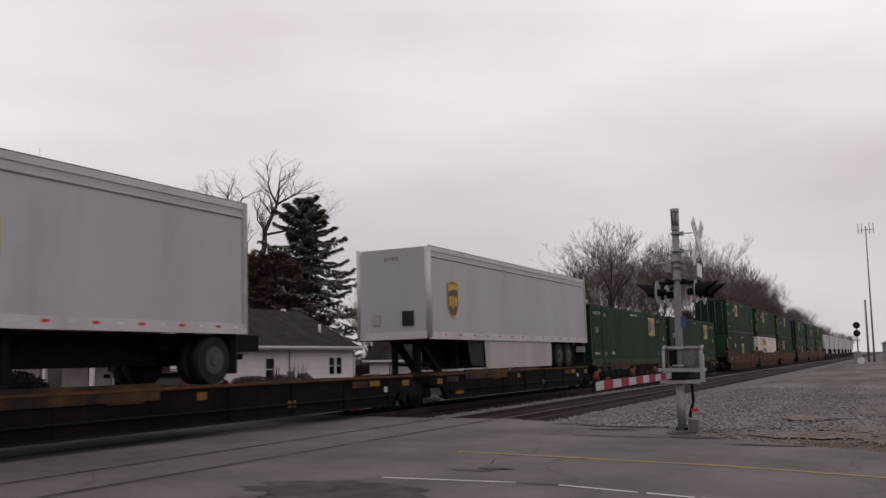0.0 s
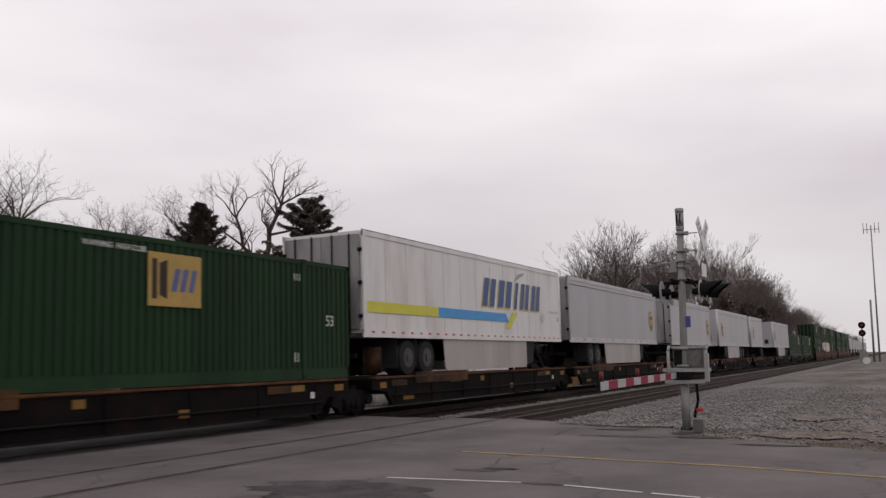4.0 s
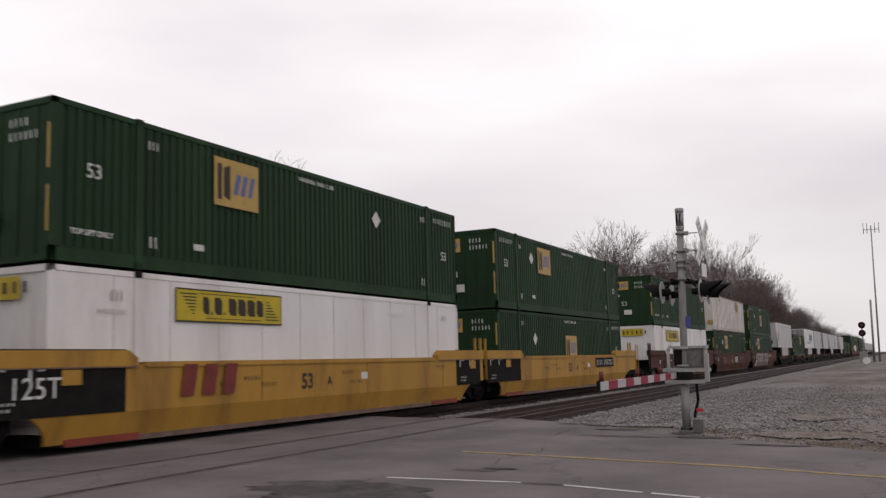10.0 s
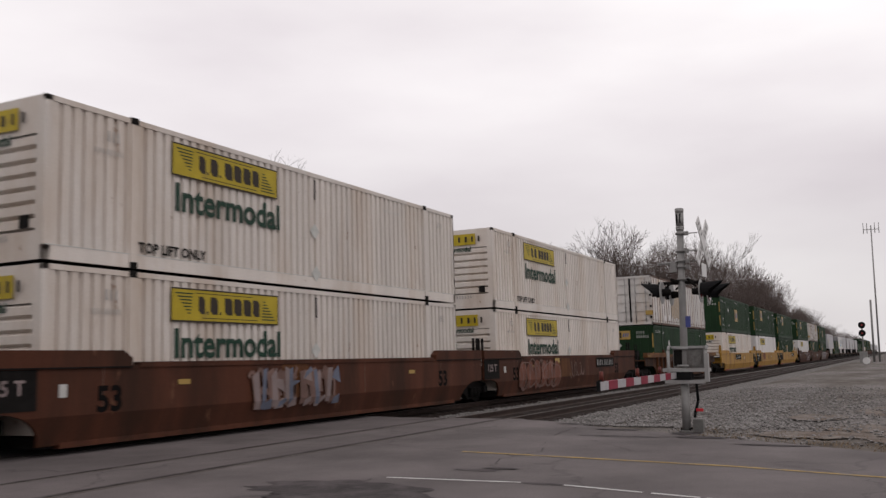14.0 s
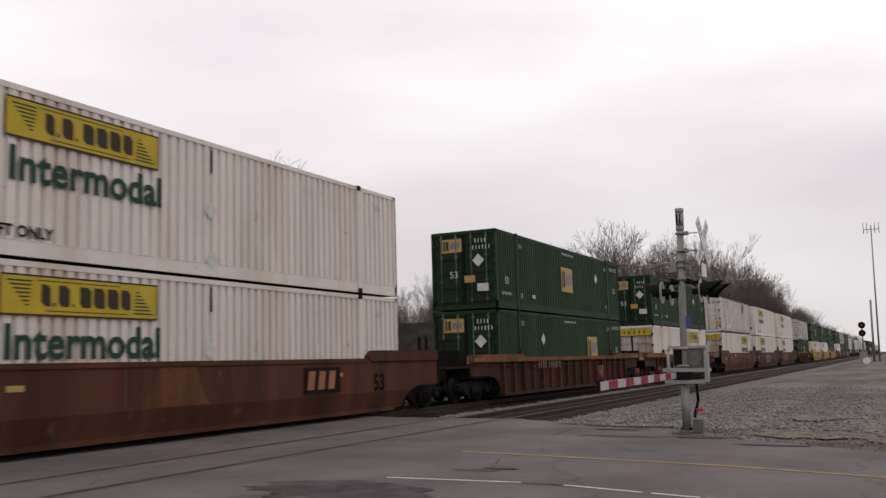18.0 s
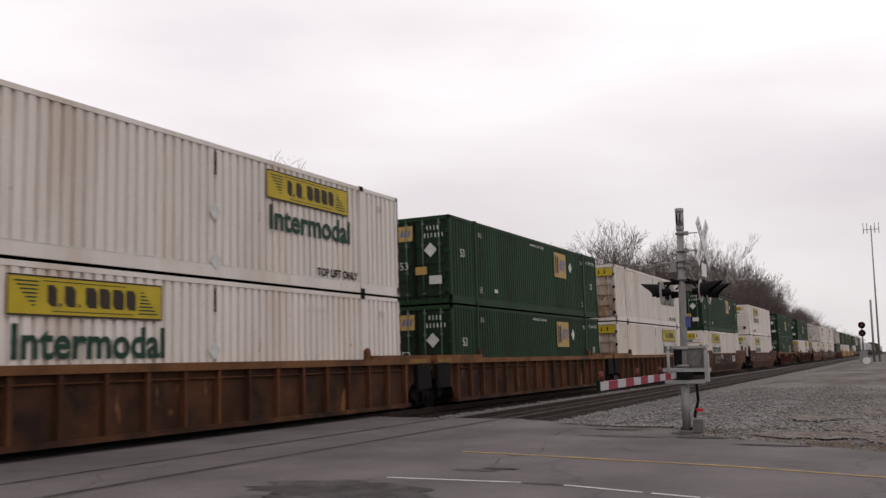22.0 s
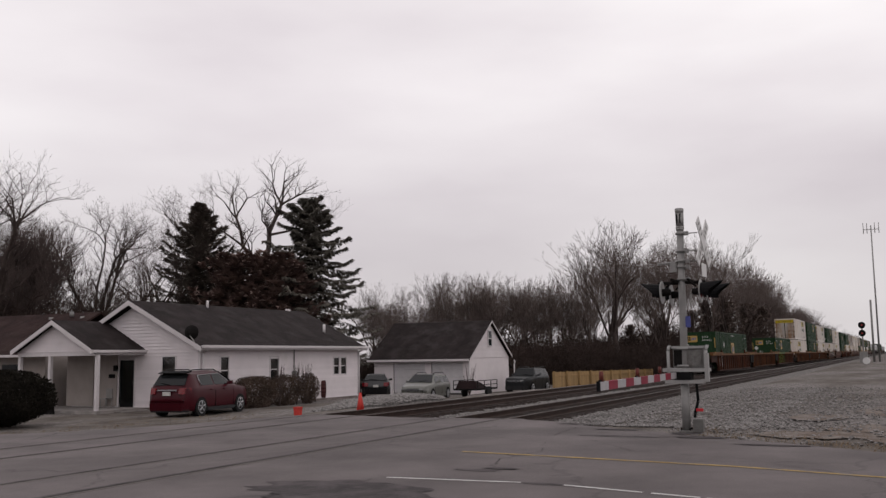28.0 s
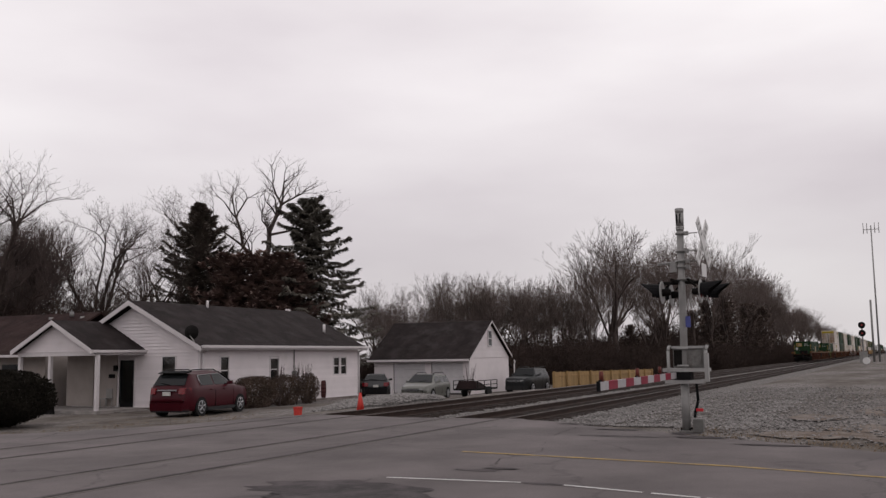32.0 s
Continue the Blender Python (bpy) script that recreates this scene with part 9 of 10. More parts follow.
# ---- far signal, mast and line-side things down the track ----
sg = tagged(new("railway_signal"), "tall railway signal with two black target heads", "railway signal")
sg.matrix_basis = pose(140, 4.55, -0.1)
part("pole", Geo().tube((0, 0, 0), (0, 0, 5.6), 0.1, n=10), GALV, sg)
for z in (5.2, 4.1):
    hd = part("signal_head", Geo().tube((-0.25, 0, z), (-0.12, 0, z), 0.46, n=18), LAMP_BLACK, sg, "round black signal target")
    part("lens", Geo().tube((-0.3, 0, z), (-0.25, 0, z), 0.12, n=12), mat("dull_red_lens", (0.25, 0.03, 0.03), 0.3) if z > 5 else bpy.data.materials["dull_red_lens"], hd)
part("relay_case", Geo().box(-0.4, -0.5, 0.0, 0.4, 0.5, 1.6), GALV, sg)
part("platform", Geo().box(-0.4, -0.4, 3.1, 0.4, 0.4, 3.2), GALV, sg)
tk = tagged(new("white_tank"), "small white tank beside the track", "tank")
tk.matrix_basis = pose(124, 3.75, -0.08)
part("tank_body", Geo().tube((-0.5, 0, 0.45), (0.5, 0, 0.45), 0.42, n=16), SIGN_WHITE, tk)
part("foot", Geo().box(-0.4, -0.3, 0, -0.2, 0.3, 0.2).box(0.2, -0.3, 0, 0.4, 0.3, 0.2), GALV, tk)
tw = tagged(new("radio_mast"), "slender grey radio mast with antennas", "radio mast")
tw.matrix_basis = pose(150, 2.75, -0.1)
part("mast_pole", Geo().tube((0, 0, 0), (0, 0, 20.2), 0.14, 0.08, n=10), GALV, tw)
part("lower_pole", Geo().tube((0.6, 0.75, 0), (0.6, 0.75, 9.2), 0.16, 0.14, n=10), GALV, tw)
part("antenna_bar", Geo().tube((0, -1.1, 19.6), (0, 1.1, 19.6), 0.05, n=6), GALV, tw)
for y in (-1.05, -0.5, 0.55, 1.05):
    part("antenna", Geo().tube((0, y, 19.0), (0, y, 20.6), 0.05, n=6), GALV, tw)
sh = tagged(new("line_side_shed"), "grey equipment shed far down the line", "shed")
part("wall", Geo().box(150, -1.2, -0.2, 154, 1.6, 2.6), GALV, sh)
part("roof", Geo().hull([(149.7, -1.5, 2.6), (154.3, -1.5, 2.6), (154.3, 1.9, 2.6), (149.7, 1.9, 2.6)], [(149.7, 0.1, 3.3), (154.3, 0.1, 3.3), (154.3, 0.3, 3.3), (149.7, 0.3, 3.3)]), GALV, sh)
# ---- trees and shrubs ----
BARK = mat("grey_brown_bark", (0.056, 0.043, 0.039), 0.9, 0, 0.3, 2, 25, 0.3, spec=0.1)
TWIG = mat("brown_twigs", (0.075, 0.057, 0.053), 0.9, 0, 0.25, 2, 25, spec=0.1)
TWIG_D = mat("dark_thicket_twigs", (0.040, 0.029, 0.0255), 0.95, 0, 0.35, 0.6, 10, spec=0.05)
NEEDLE = mat("dark_spruce_needles", (0.098, 0.088, 0.074), 0.8, 0, 0.35, 1.5, 20, spec=0.15)
CEDAR = mat("dark_cedar_needles", (0.15, 0.128, 0.112), 0.85, 0, 0.35, 1.5, 20, spec=0.1)
HEDGE = mat("dark_clipped_hedge_leaves", (0.015, 0.013, 0.010), 0.85, 0, 0.4, 2, 25, spec=0.1)
# Twigs of the woods, paled so that distance haze is in their colour.
TWIG_HAZED = mat("haze_paled_brown_twigs", (0.105, 0.083, 0.076), 0.9, 0, 0.25, 2, 25, spec=0.1)
BUSH = mat("sparse_shrub_leaves", (0.085, 0.062, 0.05), 0.9, 0, 0.4, 2, 25, spec=0.1)


def thin(g, a, b, ra, rb):
    """A three-sided twig."""
    d = b - a
    if d.length < 1e-5:
        return
    u = d.cross(Vector((0.3, 0.7, 0.2))).normalized()
    w = d.cross(u).normalized()
    k = len(g.v)
    for c, r in ((a, ra), (b, rb)):
        for i in range(3):
            t = 2.094 * i
            g.v.append(tuple(c + (u * math.cos(t) + w * math.sin(t)) * r))
    for i in range(3):
        j = (i + 1) % 3
        g.f.append((k + i, k + j, k + 3 + j, k + 3 + i))
        g.s.append(True)


def blade(g, a, b, w, turn):
    """A flat sliver of brush from a to b."""
    u = (b - a).cross(Vector((math.cos(turn), math.sin(turn), 0.1)))
    if u.length < 1e-6:
        return
    u = u.normalized() * w
    g.face([a - u, a + u, b + u * 0.35, b - u * 0.35])


def bare_tree(seed, height, trunk_r, spread=0.55, forks=3, depth=6, bend=0.18, first=0.28, ratio=0.72, lean=(0, 0), rise=0.10, busy=0.62):
    """Trunk and limbs in one mesh, fine twigs in another."""
    r = random.Random(seed)
    wood, twig = Geo(), Geo()

    def grow(p, d, length, rad, level):
        k = 3 if level < 3 else 2
        for i in range(k):
            nd = (d + Vector((r.gauss(0, bend), r.gauss(0, bend), r.gauss(rise if level else 0.0, bend * 0.5)))).normalized()
            q = p + nd * (length / k)
            r2 = rad * (0.90 if level < depth else 0.55)
            if rad > 0.03:
                wood.tube(p, q, rad, r2, 6 if rad > 0.1 else 4, cap=False)
            else:
                blade(twig, p, q, max(rad * 0.8, 0.0065), r.uniform(0, 6.283))
            p, d, rad = q, nd, r2
            if level >= 1 and level < depth and r.random() < busy:
                side(p, d, length * r.uniform(0.45, 0.7), rad * 0.5, level + 1)
        if level >= depth:
            return
        for _ in range(forks if level < 2 else r.choice((2, 2, 3))):
            side(p, d, length * r.uniform(ratio - 0.12, ratio + 0.1), rad * r.uniform(0.55, 0.75) * (1.0 if rise > 0.05 else 1.12), level + 1)

    def side(p, d, length, rad, level):
        a = r.uniform(0, 6.283)
        ax = Vector((math.cos(a), math.sin(a), 0.15))
        nd = (d + ax * spread * r.uniform(0.6, 1.3)).normalized()
        if nd.z < -0.1:
            nd.z = abs(nd.z) * 0.3
        grow(p, nd, length, rad, level)

    grow(Vector((0, 0, -0.3)), Vector((lean[0], lean[1], 1)).normalized(), height * first, trunk_r, 0)
    return wood.mesh("trunk"), twig.mesh("twigs")


def plant(kind, meshes, x, y, z, scale, turn, label, category="tree", group="", mats=(None, None)):
    t = tagged(new(kind), label, category, group)
    t.matrix_basis = pose(x, y, z, 0, 0, turn) @ Matrix.Diagonal((*([scale] * 3), 1)) if not isinstance(scale, tuple) else pose(x, y, z, 0, 0, turn) @ Matrix.Diagonal((*scale, 1))
    part("trunk", meshes[0], mats[0], t)
    part("crown", meshes[1], mats[1], t, "fine bare twigs")
    return t


KINDS, PALE = [], []
# seed, spread, forks, depth, first, ratio, bend, rise, side twigs: vase-shaped ones first, then open round crowns
for seed, spread, forks, depth, first, ratio, bend, rise, busy in ((2, 0.44, 3, 6, 0.22, 0.78, 0.07, 0.08, 0.55), (7, 0.38, 3, 6, 0.18, 0.80, 0.07, 0.08, 0.55), (13, 0.52, 3, 6, 0.18, 0.78, 0.08, 0.07, 0.55), (21, 0.34, 4, 6, 0.14, 0.80, 0.07, 0.07, 0.5), (34, 0.44, 3, 6, 0.26, 0.75, 0.08, 0.07, 0.55),
                                                             (51, 0.75, 3, 6, 0.27, 0.71, 0.14, 0.03, 0.55), (58, 0.70, 3, 6, 0.30, 0.72, 0.14, 0.04, 0.55), (66, 0.75, 3, 6, 0.24, 0.72, 0.14, 0.03, 0.5), (73, 0.90, 2, 7, 0.30, 0.73, 0.22, 0.0, 0.34)):
    a, b = bare_tree(seed, 10.0, 0.12 if rise > 0.05 else 0.165, spread, forks, depth, bend, first, ratio, rise=rise, busy=busy)
    top = max(v.co.z for v in b.vertices)
    s = 10.0 / top
    cx = sum(v.co.x for v in b.vertices) / len(b.vertices)
    cy = sum(v.co.y for v in b.vertices) / len(b.vertices)
    for me in (a, b):
        for v in me.vertices:
            v.co.x -= cx * v.co.z / (0.65 * top)
            v.co.y -= cy * v.co.z / (0.65 * top)
    for me in (a, b):
        me.transform(Matrix.Diagonal((s, s, s, 1)))
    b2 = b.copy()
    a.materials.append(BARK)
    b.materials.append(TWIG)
    # second crown copy carries the haze tone in its material
    b2.materials.append(TWIG_HAZED)
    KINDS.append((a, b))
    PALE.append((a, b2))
rnd = random.Random(40)
BARE = "tall leafless deciduous tree with fine grey-brown twigs"
# trees behind the houses: place along x, y, height
for x, y, hgt, k in ((43.0, 52.0, 11.5, 3), (44.5, 53.5, 12.8, 1), (47.5, 56.5, 12.6, 2), (41.5, 54.0, 13.0, 4), (51.0, 63.0, 12.0, 3), (54.0, 60.0, 10.5, 0), (46.0, 55.0, 12.2, 0), (40.5, 56.0, 12.6, 2), (50.3, 59.6, 13.6, 3), (48.0, 62.0, 12.6, 0), (70.5, 68.0, 17.0, 7), (66.5, 72.0, 11.5, 2), (63.0, 75.0, 10.5, 0), (59.5, 77.0, 11.5, 4), (55.0, 80.0, 12.5, 2), (69.5, 70.0, 11.0, 4), (84.1, 50, 8.9, 0), (100.5, 58, 10.5, 6), (111.1, 62, 10.6, 1), (103.6, 56, 10.3, 7), (114.9, 60, 11.5, 2), (111.3, 56, 9.5, 5), (123.4, 60, 9.4, 3), (119.2, 70, 11.3, 5), (135.8, 72, 12.5, 6), (132.5, 75, 12.2, 2), (100, 48, 9.4, 1), (99.8, 46, 10.7, 7), (137.1, 70, 11.8, 0)):
    plant("bare_tree", KINDS[k], x, y, ground_z(x, y) - 0.1, hgt / 10.0, rnd.uniform(0, 360), BARE, group="bare trees behind the houses")
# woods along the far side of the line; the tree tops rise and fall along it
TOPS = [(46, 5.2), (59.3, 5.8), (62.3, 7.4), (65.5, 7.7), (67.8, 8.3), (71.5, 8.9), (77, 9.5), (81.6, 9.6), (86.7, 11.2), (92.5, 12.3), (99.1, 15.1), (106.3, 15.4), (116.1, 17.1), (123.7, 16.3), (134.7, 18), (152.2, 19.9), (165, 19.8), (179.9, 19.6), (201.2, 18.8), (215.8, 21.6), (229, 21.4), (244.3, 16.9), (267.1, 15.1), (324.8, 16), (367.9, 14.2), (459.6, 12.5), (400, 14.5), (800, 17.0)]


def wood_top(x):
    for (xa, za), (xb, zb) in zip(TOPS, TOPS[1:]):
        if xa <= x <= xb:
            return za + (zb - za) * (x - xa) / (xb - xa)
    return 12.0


for i in range(44):
    if i > 20 and i % 2:
        continue
    x = 64 + i * 4.4 + rnd.uniform(-1.2, 1.2)
    y = 24.5 + rnd.uniform(0, 8) + max(0, 8 - i * 0.85) * 1.2
    f = y / 28.0
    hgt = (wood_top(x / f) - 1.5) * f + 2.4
    hgt *= rnd.choice((0.85, 0.98, 1.04, 1.1))
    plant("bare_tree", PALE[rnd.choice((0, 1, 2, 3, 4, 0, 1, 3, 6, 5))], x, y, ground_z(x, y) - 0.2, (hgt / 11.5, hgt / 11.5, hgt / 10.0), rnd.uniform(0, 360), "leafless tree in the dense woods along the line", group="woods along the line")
for i in range(30):
    x = 78 + i * 1.5 + rnd.uniform(-1.5, 1.5)
    y = 33 + rnd.uniform(0, 12)
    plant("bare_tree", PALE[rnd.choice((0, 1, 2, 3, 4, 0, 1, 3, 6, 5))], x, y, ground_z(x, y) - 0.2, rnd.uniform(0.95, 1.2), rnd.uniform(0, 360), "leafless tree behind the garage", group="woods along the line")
for x, y in ((88, 27), (96, 26), (102, 28), (108, 30)):
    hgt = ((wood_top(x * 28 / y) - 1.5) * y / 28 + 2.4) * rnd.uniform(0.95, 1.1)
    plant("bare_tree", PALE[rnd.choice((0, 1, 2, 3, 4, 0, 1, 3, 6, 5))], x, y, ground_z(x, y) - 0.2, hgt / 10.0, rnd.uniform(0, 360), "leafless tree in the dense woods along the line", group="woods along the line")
for i in range(24):
    x = 236 + i * 9 + rnd.uniform(-3, 3)
    y = 26 + rnd.uniform(0, 12)
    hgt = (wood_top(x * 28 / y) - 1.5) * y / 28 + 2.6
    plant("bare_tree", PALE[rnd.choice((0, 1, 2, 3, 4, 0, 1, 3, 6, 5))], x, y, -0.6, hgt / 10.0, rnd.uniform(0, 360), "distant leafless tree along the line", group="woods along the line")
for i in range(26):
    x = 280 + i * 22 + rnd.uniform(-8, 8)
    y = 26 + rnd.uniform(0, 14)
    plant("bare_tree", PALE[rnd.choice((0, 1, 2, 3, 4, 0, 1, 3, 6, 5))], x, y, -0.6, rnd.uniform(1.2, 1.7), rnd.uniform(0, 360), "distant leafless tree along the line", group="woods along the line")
for i in range(10):
    x, y = 320 + i * 40, -6 - rnd.uniform(0, 20)
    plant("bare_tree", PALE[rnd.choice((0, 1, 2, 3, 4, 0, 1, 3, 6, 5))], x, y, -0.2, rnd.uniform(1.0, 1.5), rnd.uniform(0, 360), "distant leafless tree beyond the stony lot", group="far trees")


def thicket(seed, count, length, width, height, twigs=11):
    """A belt of thin upright stems with many short crossing twigs, densest towards the ground."""
    r = random.Random(seed)
    g = Geo()
    for _ in range(count):
        p = Vector((r.uniform(0, length), r.uniform(0, width), -0.1))
        hgt = height * r.uniform(0.35, 1.0) * (0.8 + 0.35 * noise.noise((p.x * 0.35, p.y * 0.35, seed)))
        d = Vector((r.gauss(0, 0.2), r.gauss(0, 0.2), 1)).normalized()
        q = p + d * hgt * 0.5
        e = q + (d + Vector((r.gauss(0, 0.3), r.gauss(0, 0.3), 0))).normalized() * hgt * 0.5
        blade(g, p, q, 0.035, r.uniform(0, 6.28))
        blade(g, q, e, 0.022, r.uniform(0, 6.28))
        for _ in range(twigs):
            t = r.random() ** 1.25
            o = p + (e - p) * t
            b = o + Vector((r.gauss(0, 0.55), r.gauss(0, 0.55), r.uniform(-0.1, 0.75))) * r.uniform(0.5, 1.3)
            blade(g, o, b, 0.03 - 0.014 * t, r.uniform(0, 6.28))
    m = g.mesh("thicket")
    m.materials.append(TWIG_D)
    return m


TH = [thicket(3, 1150, 14, 6, 4.6), thicket(5, 1150, 14, 6, 5.4)]
for i in range(22):
    x = 64 + i * 12.5
    tagged(part("thicket", TH[i % 2], None, None, "", pose(x, 21.6 + rnd.uniform(-0.5, 1.0) + max(0, 2 - i) * 2.5, ground_z(x, 24) - 0.2, 0, 0, rnd.uniform(-3, 3)) @ Matrix.Diagonal((1, 1, rnd.uniform(0.85, 1.2), 1))), "dense dark leafless thicket along the line", "thicket", kind="stuff")
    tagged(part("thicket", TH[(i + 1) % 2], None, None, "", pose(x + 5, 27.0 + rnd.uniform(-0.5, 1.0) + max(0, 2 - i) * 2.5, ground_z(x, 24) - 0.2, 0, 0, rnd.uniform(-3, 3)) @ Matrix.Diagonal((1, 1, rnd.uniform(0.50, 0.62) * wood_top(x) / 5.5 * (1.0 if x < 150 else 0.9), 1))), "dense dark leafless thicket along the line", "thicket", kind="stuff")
for i in range(12):
    x = 70 + i * 14
    tagged(part("thicket", TH[i % 2], None, None, "", pose(x, 35.0 + rnd.uniform(-1, 1), ground_z(x, 34) - 0.2, 0, 0, rnd.uniform(-4, 4)) @ Matrix.Diagonal((1.1, 1.3, rnd.uniform(1.1, 1.5), 1))), "dense dark leafless undergrowth inside the woods", "thicket", kind="stuff")
for x, y, a, s in ((36.5, 54.0, -43, 1.75), (43.0, 57.5, -43, 1.9), (50, 60, 90, 0.95), (47, 52, 115, 1.1), (55, 66, 100, 0.9), (57, 50, 90, 0.6), (60, 34, 90, 0.7), (66, 40, 95, 0.6), (52, 36, 90, 0.8), (58, 38.5, 92, 1.0), (65, 45, 95, 1.0), (80, 24.6, 2, 1.05), (94, 24.8, -2, 1.05), (71, 30.5, 90, 0.95)):
    tagged(part("thicket", TH[rnd.randrange(2)], None, None, "", pose(x, y, ground_z(x, y) - 0.2, 0, 0, a) @ Matrix.Diagonal((1, 1, s, 1))), "dark leafless undergrowth behind the houses", "thicket", kind="stuff")


def reach_at(profile, d):
    """Half width of a crown d metres under its top."""
    for (da, ra), (db, rb) in zip(profile, profile[1:]):
        if da <= d <= db:
            return ra + (rb - ra) * (d - da) / (db - da)
    return profile[-1][1]


def conifer(seed, height, profile, boughs, sprays, material, lift=0.0, hang=0.5, low=0.08, even=0.25, size=0.34):
    """A trunk and single boughs with gaps between them. lift: how far the boughs rise; hang: how far their twigs droop."""
    r = random.Random(seed)
    wood, g = Geo(), Geo()
    wood.tube((0, 0, -0.3), (0, 0, height * 0.98), height * 0.02, 0.02, 8)
    for i in range(boughs):
        f = low + (1 - low) * ((i + r.random()) / boughs) ** 0.92
        z = height * min(f, 0.995)
        reach = max(0.25, reach_at(profile, height - z) * r.uniform(1 - even * 1.6, 1 + even * 0.5))
        a = i * 2.4 + r.gauss(0, 0.35)
        dx, dy = math.cos(a), math.sin(a)
        top = max(0.0, 1 - (height - z) / (0.35 * height))
        rise = lift + 0.75 * top + r.gauss(0, 0.05)
        sag = 0.42 * (1 - top) if hang > 0.2 else 0.0
        prev, k = Vector((0, 0, z)), 9
        for j in range(1, k + 1):
            t = j / k
            q = Vector((dx * reach * t, dy * reach * t, z + reach * (rise * t - sag * t * t * (1.5 - t) + 0.10 * max(0, t - 0.75) * 4 * (1 - top))))
            q += Vector((r.gauss(0, 0.03), r.gauss(0, 0.03), r.gauss(0, 0.02))) * reach
            thin(wood, prev, q, 0.035 * (1.1 - t), 0.03 * (1.05 - t))
            for _ in range(int(sprays * (0.55 + 0.7 * min(t * 1.6, 1.0)))):
                o = prev + (q - prev) * r.random()
                wide = (0.12 + 0.34 * reach * (1 - t) ** 0.8) * r.random() * r.choice((-1, 1))
                o = o + Vector((-dy * wide, dx * wide, -abs(wide) * 0.25 * hang))
                s_ = size * r.uniform(0.55, 1.35)
                da = a + r.gauss(0, 0.7) + (0.9 if wide > 0 else -0.9)
                down = r.uniform(0.25, 1.9) * hang if hang > 0.2 else -r.uniform(-0.2, 0.8)
                dv = Vector((math.cos(da), math.sin(da), -down)).normalized() * s_
                sd = Vector((-math.sin(da), math.cos(da), r.uniform(-0.6, 0.6))).normalized() * s_ * r.uniform(0.14, 0.24)
                g.face([o, o + dv * 0.45 + sd, o + dv, o + dv * 0.45 - sd])
            prev = q
    a_, b_ = wood.mesh("trunk"), g.mesh("crown")
    a_.materials.append(BARK)
    b_.materials.append(material)
    return a_, b_


def conifer_thing(meshes, x, y, scale, turn, label, look_of="drooping boughs of dark needles", kind="conifer", category="conifer tree"):
    t = tagged(new(kind), label, category)
    t.matrix_basis = pose(x, y, ground_z(x, y) - 0.1, 0, 0, turn) @ Matrix.Diagonal((scale, scale, scale, 1))
    part("trunk", meshes[0], None, t)
    part("crown", meshes[1], None, t, look_of)


SPRUCE = [(0, 0.35), (0.4, 1.0), (1.2, 1.9), (2.5, 2.6), (4.0, 3.4), (6.0, 4.6), (8.0, 5.0), (11.0, 5.1), (15.0, 4.2)]
PINE_TREE = [(0, 0.15), (0.7, 0.55), (1.6, 1.1), (2.8, 1.8), (4.0, 2.7), (4.8, 3.3), (7.0, 3.5), (10.0, 3.6), (15.0, 3.0)]
BUSHY = [(0, 0.7), (1.2, 1.7), (3.0, 2.5), (6.0, 2.9), (9.0, 2.6)]
VINE = mat("dark_vine_tangle", (0.13, 0.10, 0.088), 0.9, 0, 0.4, 1.2, 20, spec=0.06)
RUSSET = mat("dark_russet_brush", (0.17, 0.12, 0.105), 0.9, 0, 0.4, 1.5, 20, spec=0.06)
conifer_thing(conifer(61, 14.0, SPRUCE, 135, 46, NEEDLE, 0.06, 0.6, size=0.30), 55.2, 37.9, 1.0, 30, "dark green spruce with drooping uneven boughs")
conifer_thing(conifer(62, 14.3, PINE_TREE, 190, 40, CEDAR, 0.30, 0.1, 0.05, 0.28, 0.30), 54.7, 47.6, 1.0, 80, "dense dark conifer with a ragged pointed crown", "dense upswept dark needles")
conifer_thing(conifer(63, 8.6, BUSHY, 90, 34, RUSSET, 0.3, 0.1, 0.04, 0.3, 0.4), 51.5, 42.0, 1.06, 10, "dark russet evergreen bush behind the house roof", "dull reddish-brown foliage", "tall_bush", "shrub")
conifer_thing(conifer(64, 8.4, BUSHY, 90, 34, RUSSET, 0.3, 0.1, 0.04, 0.3, 0.4), 52.8, 38.2, 1.07, 10, "dark russet evergreen bush behind the house roof", "dull reddish-brown foliage", "tall_bush", "shrub")
conifer_thing(conifer(67, 8.6, BUSHY, 90, 30, RUSSET, 0.3, 0.1, 0.04, 0.3, 0.4), 52.6, 40.1, 1.09, 50, "dark russet evergreen bush behind the house roof", "dull reddish-brown foliage", "tall_bush", "shrub")
conifer_thing(conifer(65, 8.6, [(0, 0.1), (3, 1.2), (8, 2.2)], 60, 24, CEDAR, 0.1, 0.3), 93.4, 44.0, 1.0, 10, "small dark conifer at the edge of the woods")
VINED = conifer(66, 14.0, [(0, 0.5), (1.5, 1.6), (4.0, 2.8), (8.0, 3.6), (14.0, 3.6)], 120, 17, VINE, 0.55, 0.1, 0.03, 0.55, 0.45)
for x, y, sc, tn in ((108, 28.5, 0.42, 90), (124, 28.5, 0.5, 70), (137, 27.0, 0.62, 200), (146, 26.5, 0.75, 140), (156, 26.0, 0.86, 200), (166, 26.5, 0.8, 300), (178, 25.5, 0.8, 20), (190, 26.0, 0.85, 130), (205, 26.0, 0.85, 230)):
    conifer_thing(VINED, x, y, sc, tn, "tree smothered in a dark brown vine tangle beside the line", "dense dark vine tangle", "vine_covered_tree", "tree")


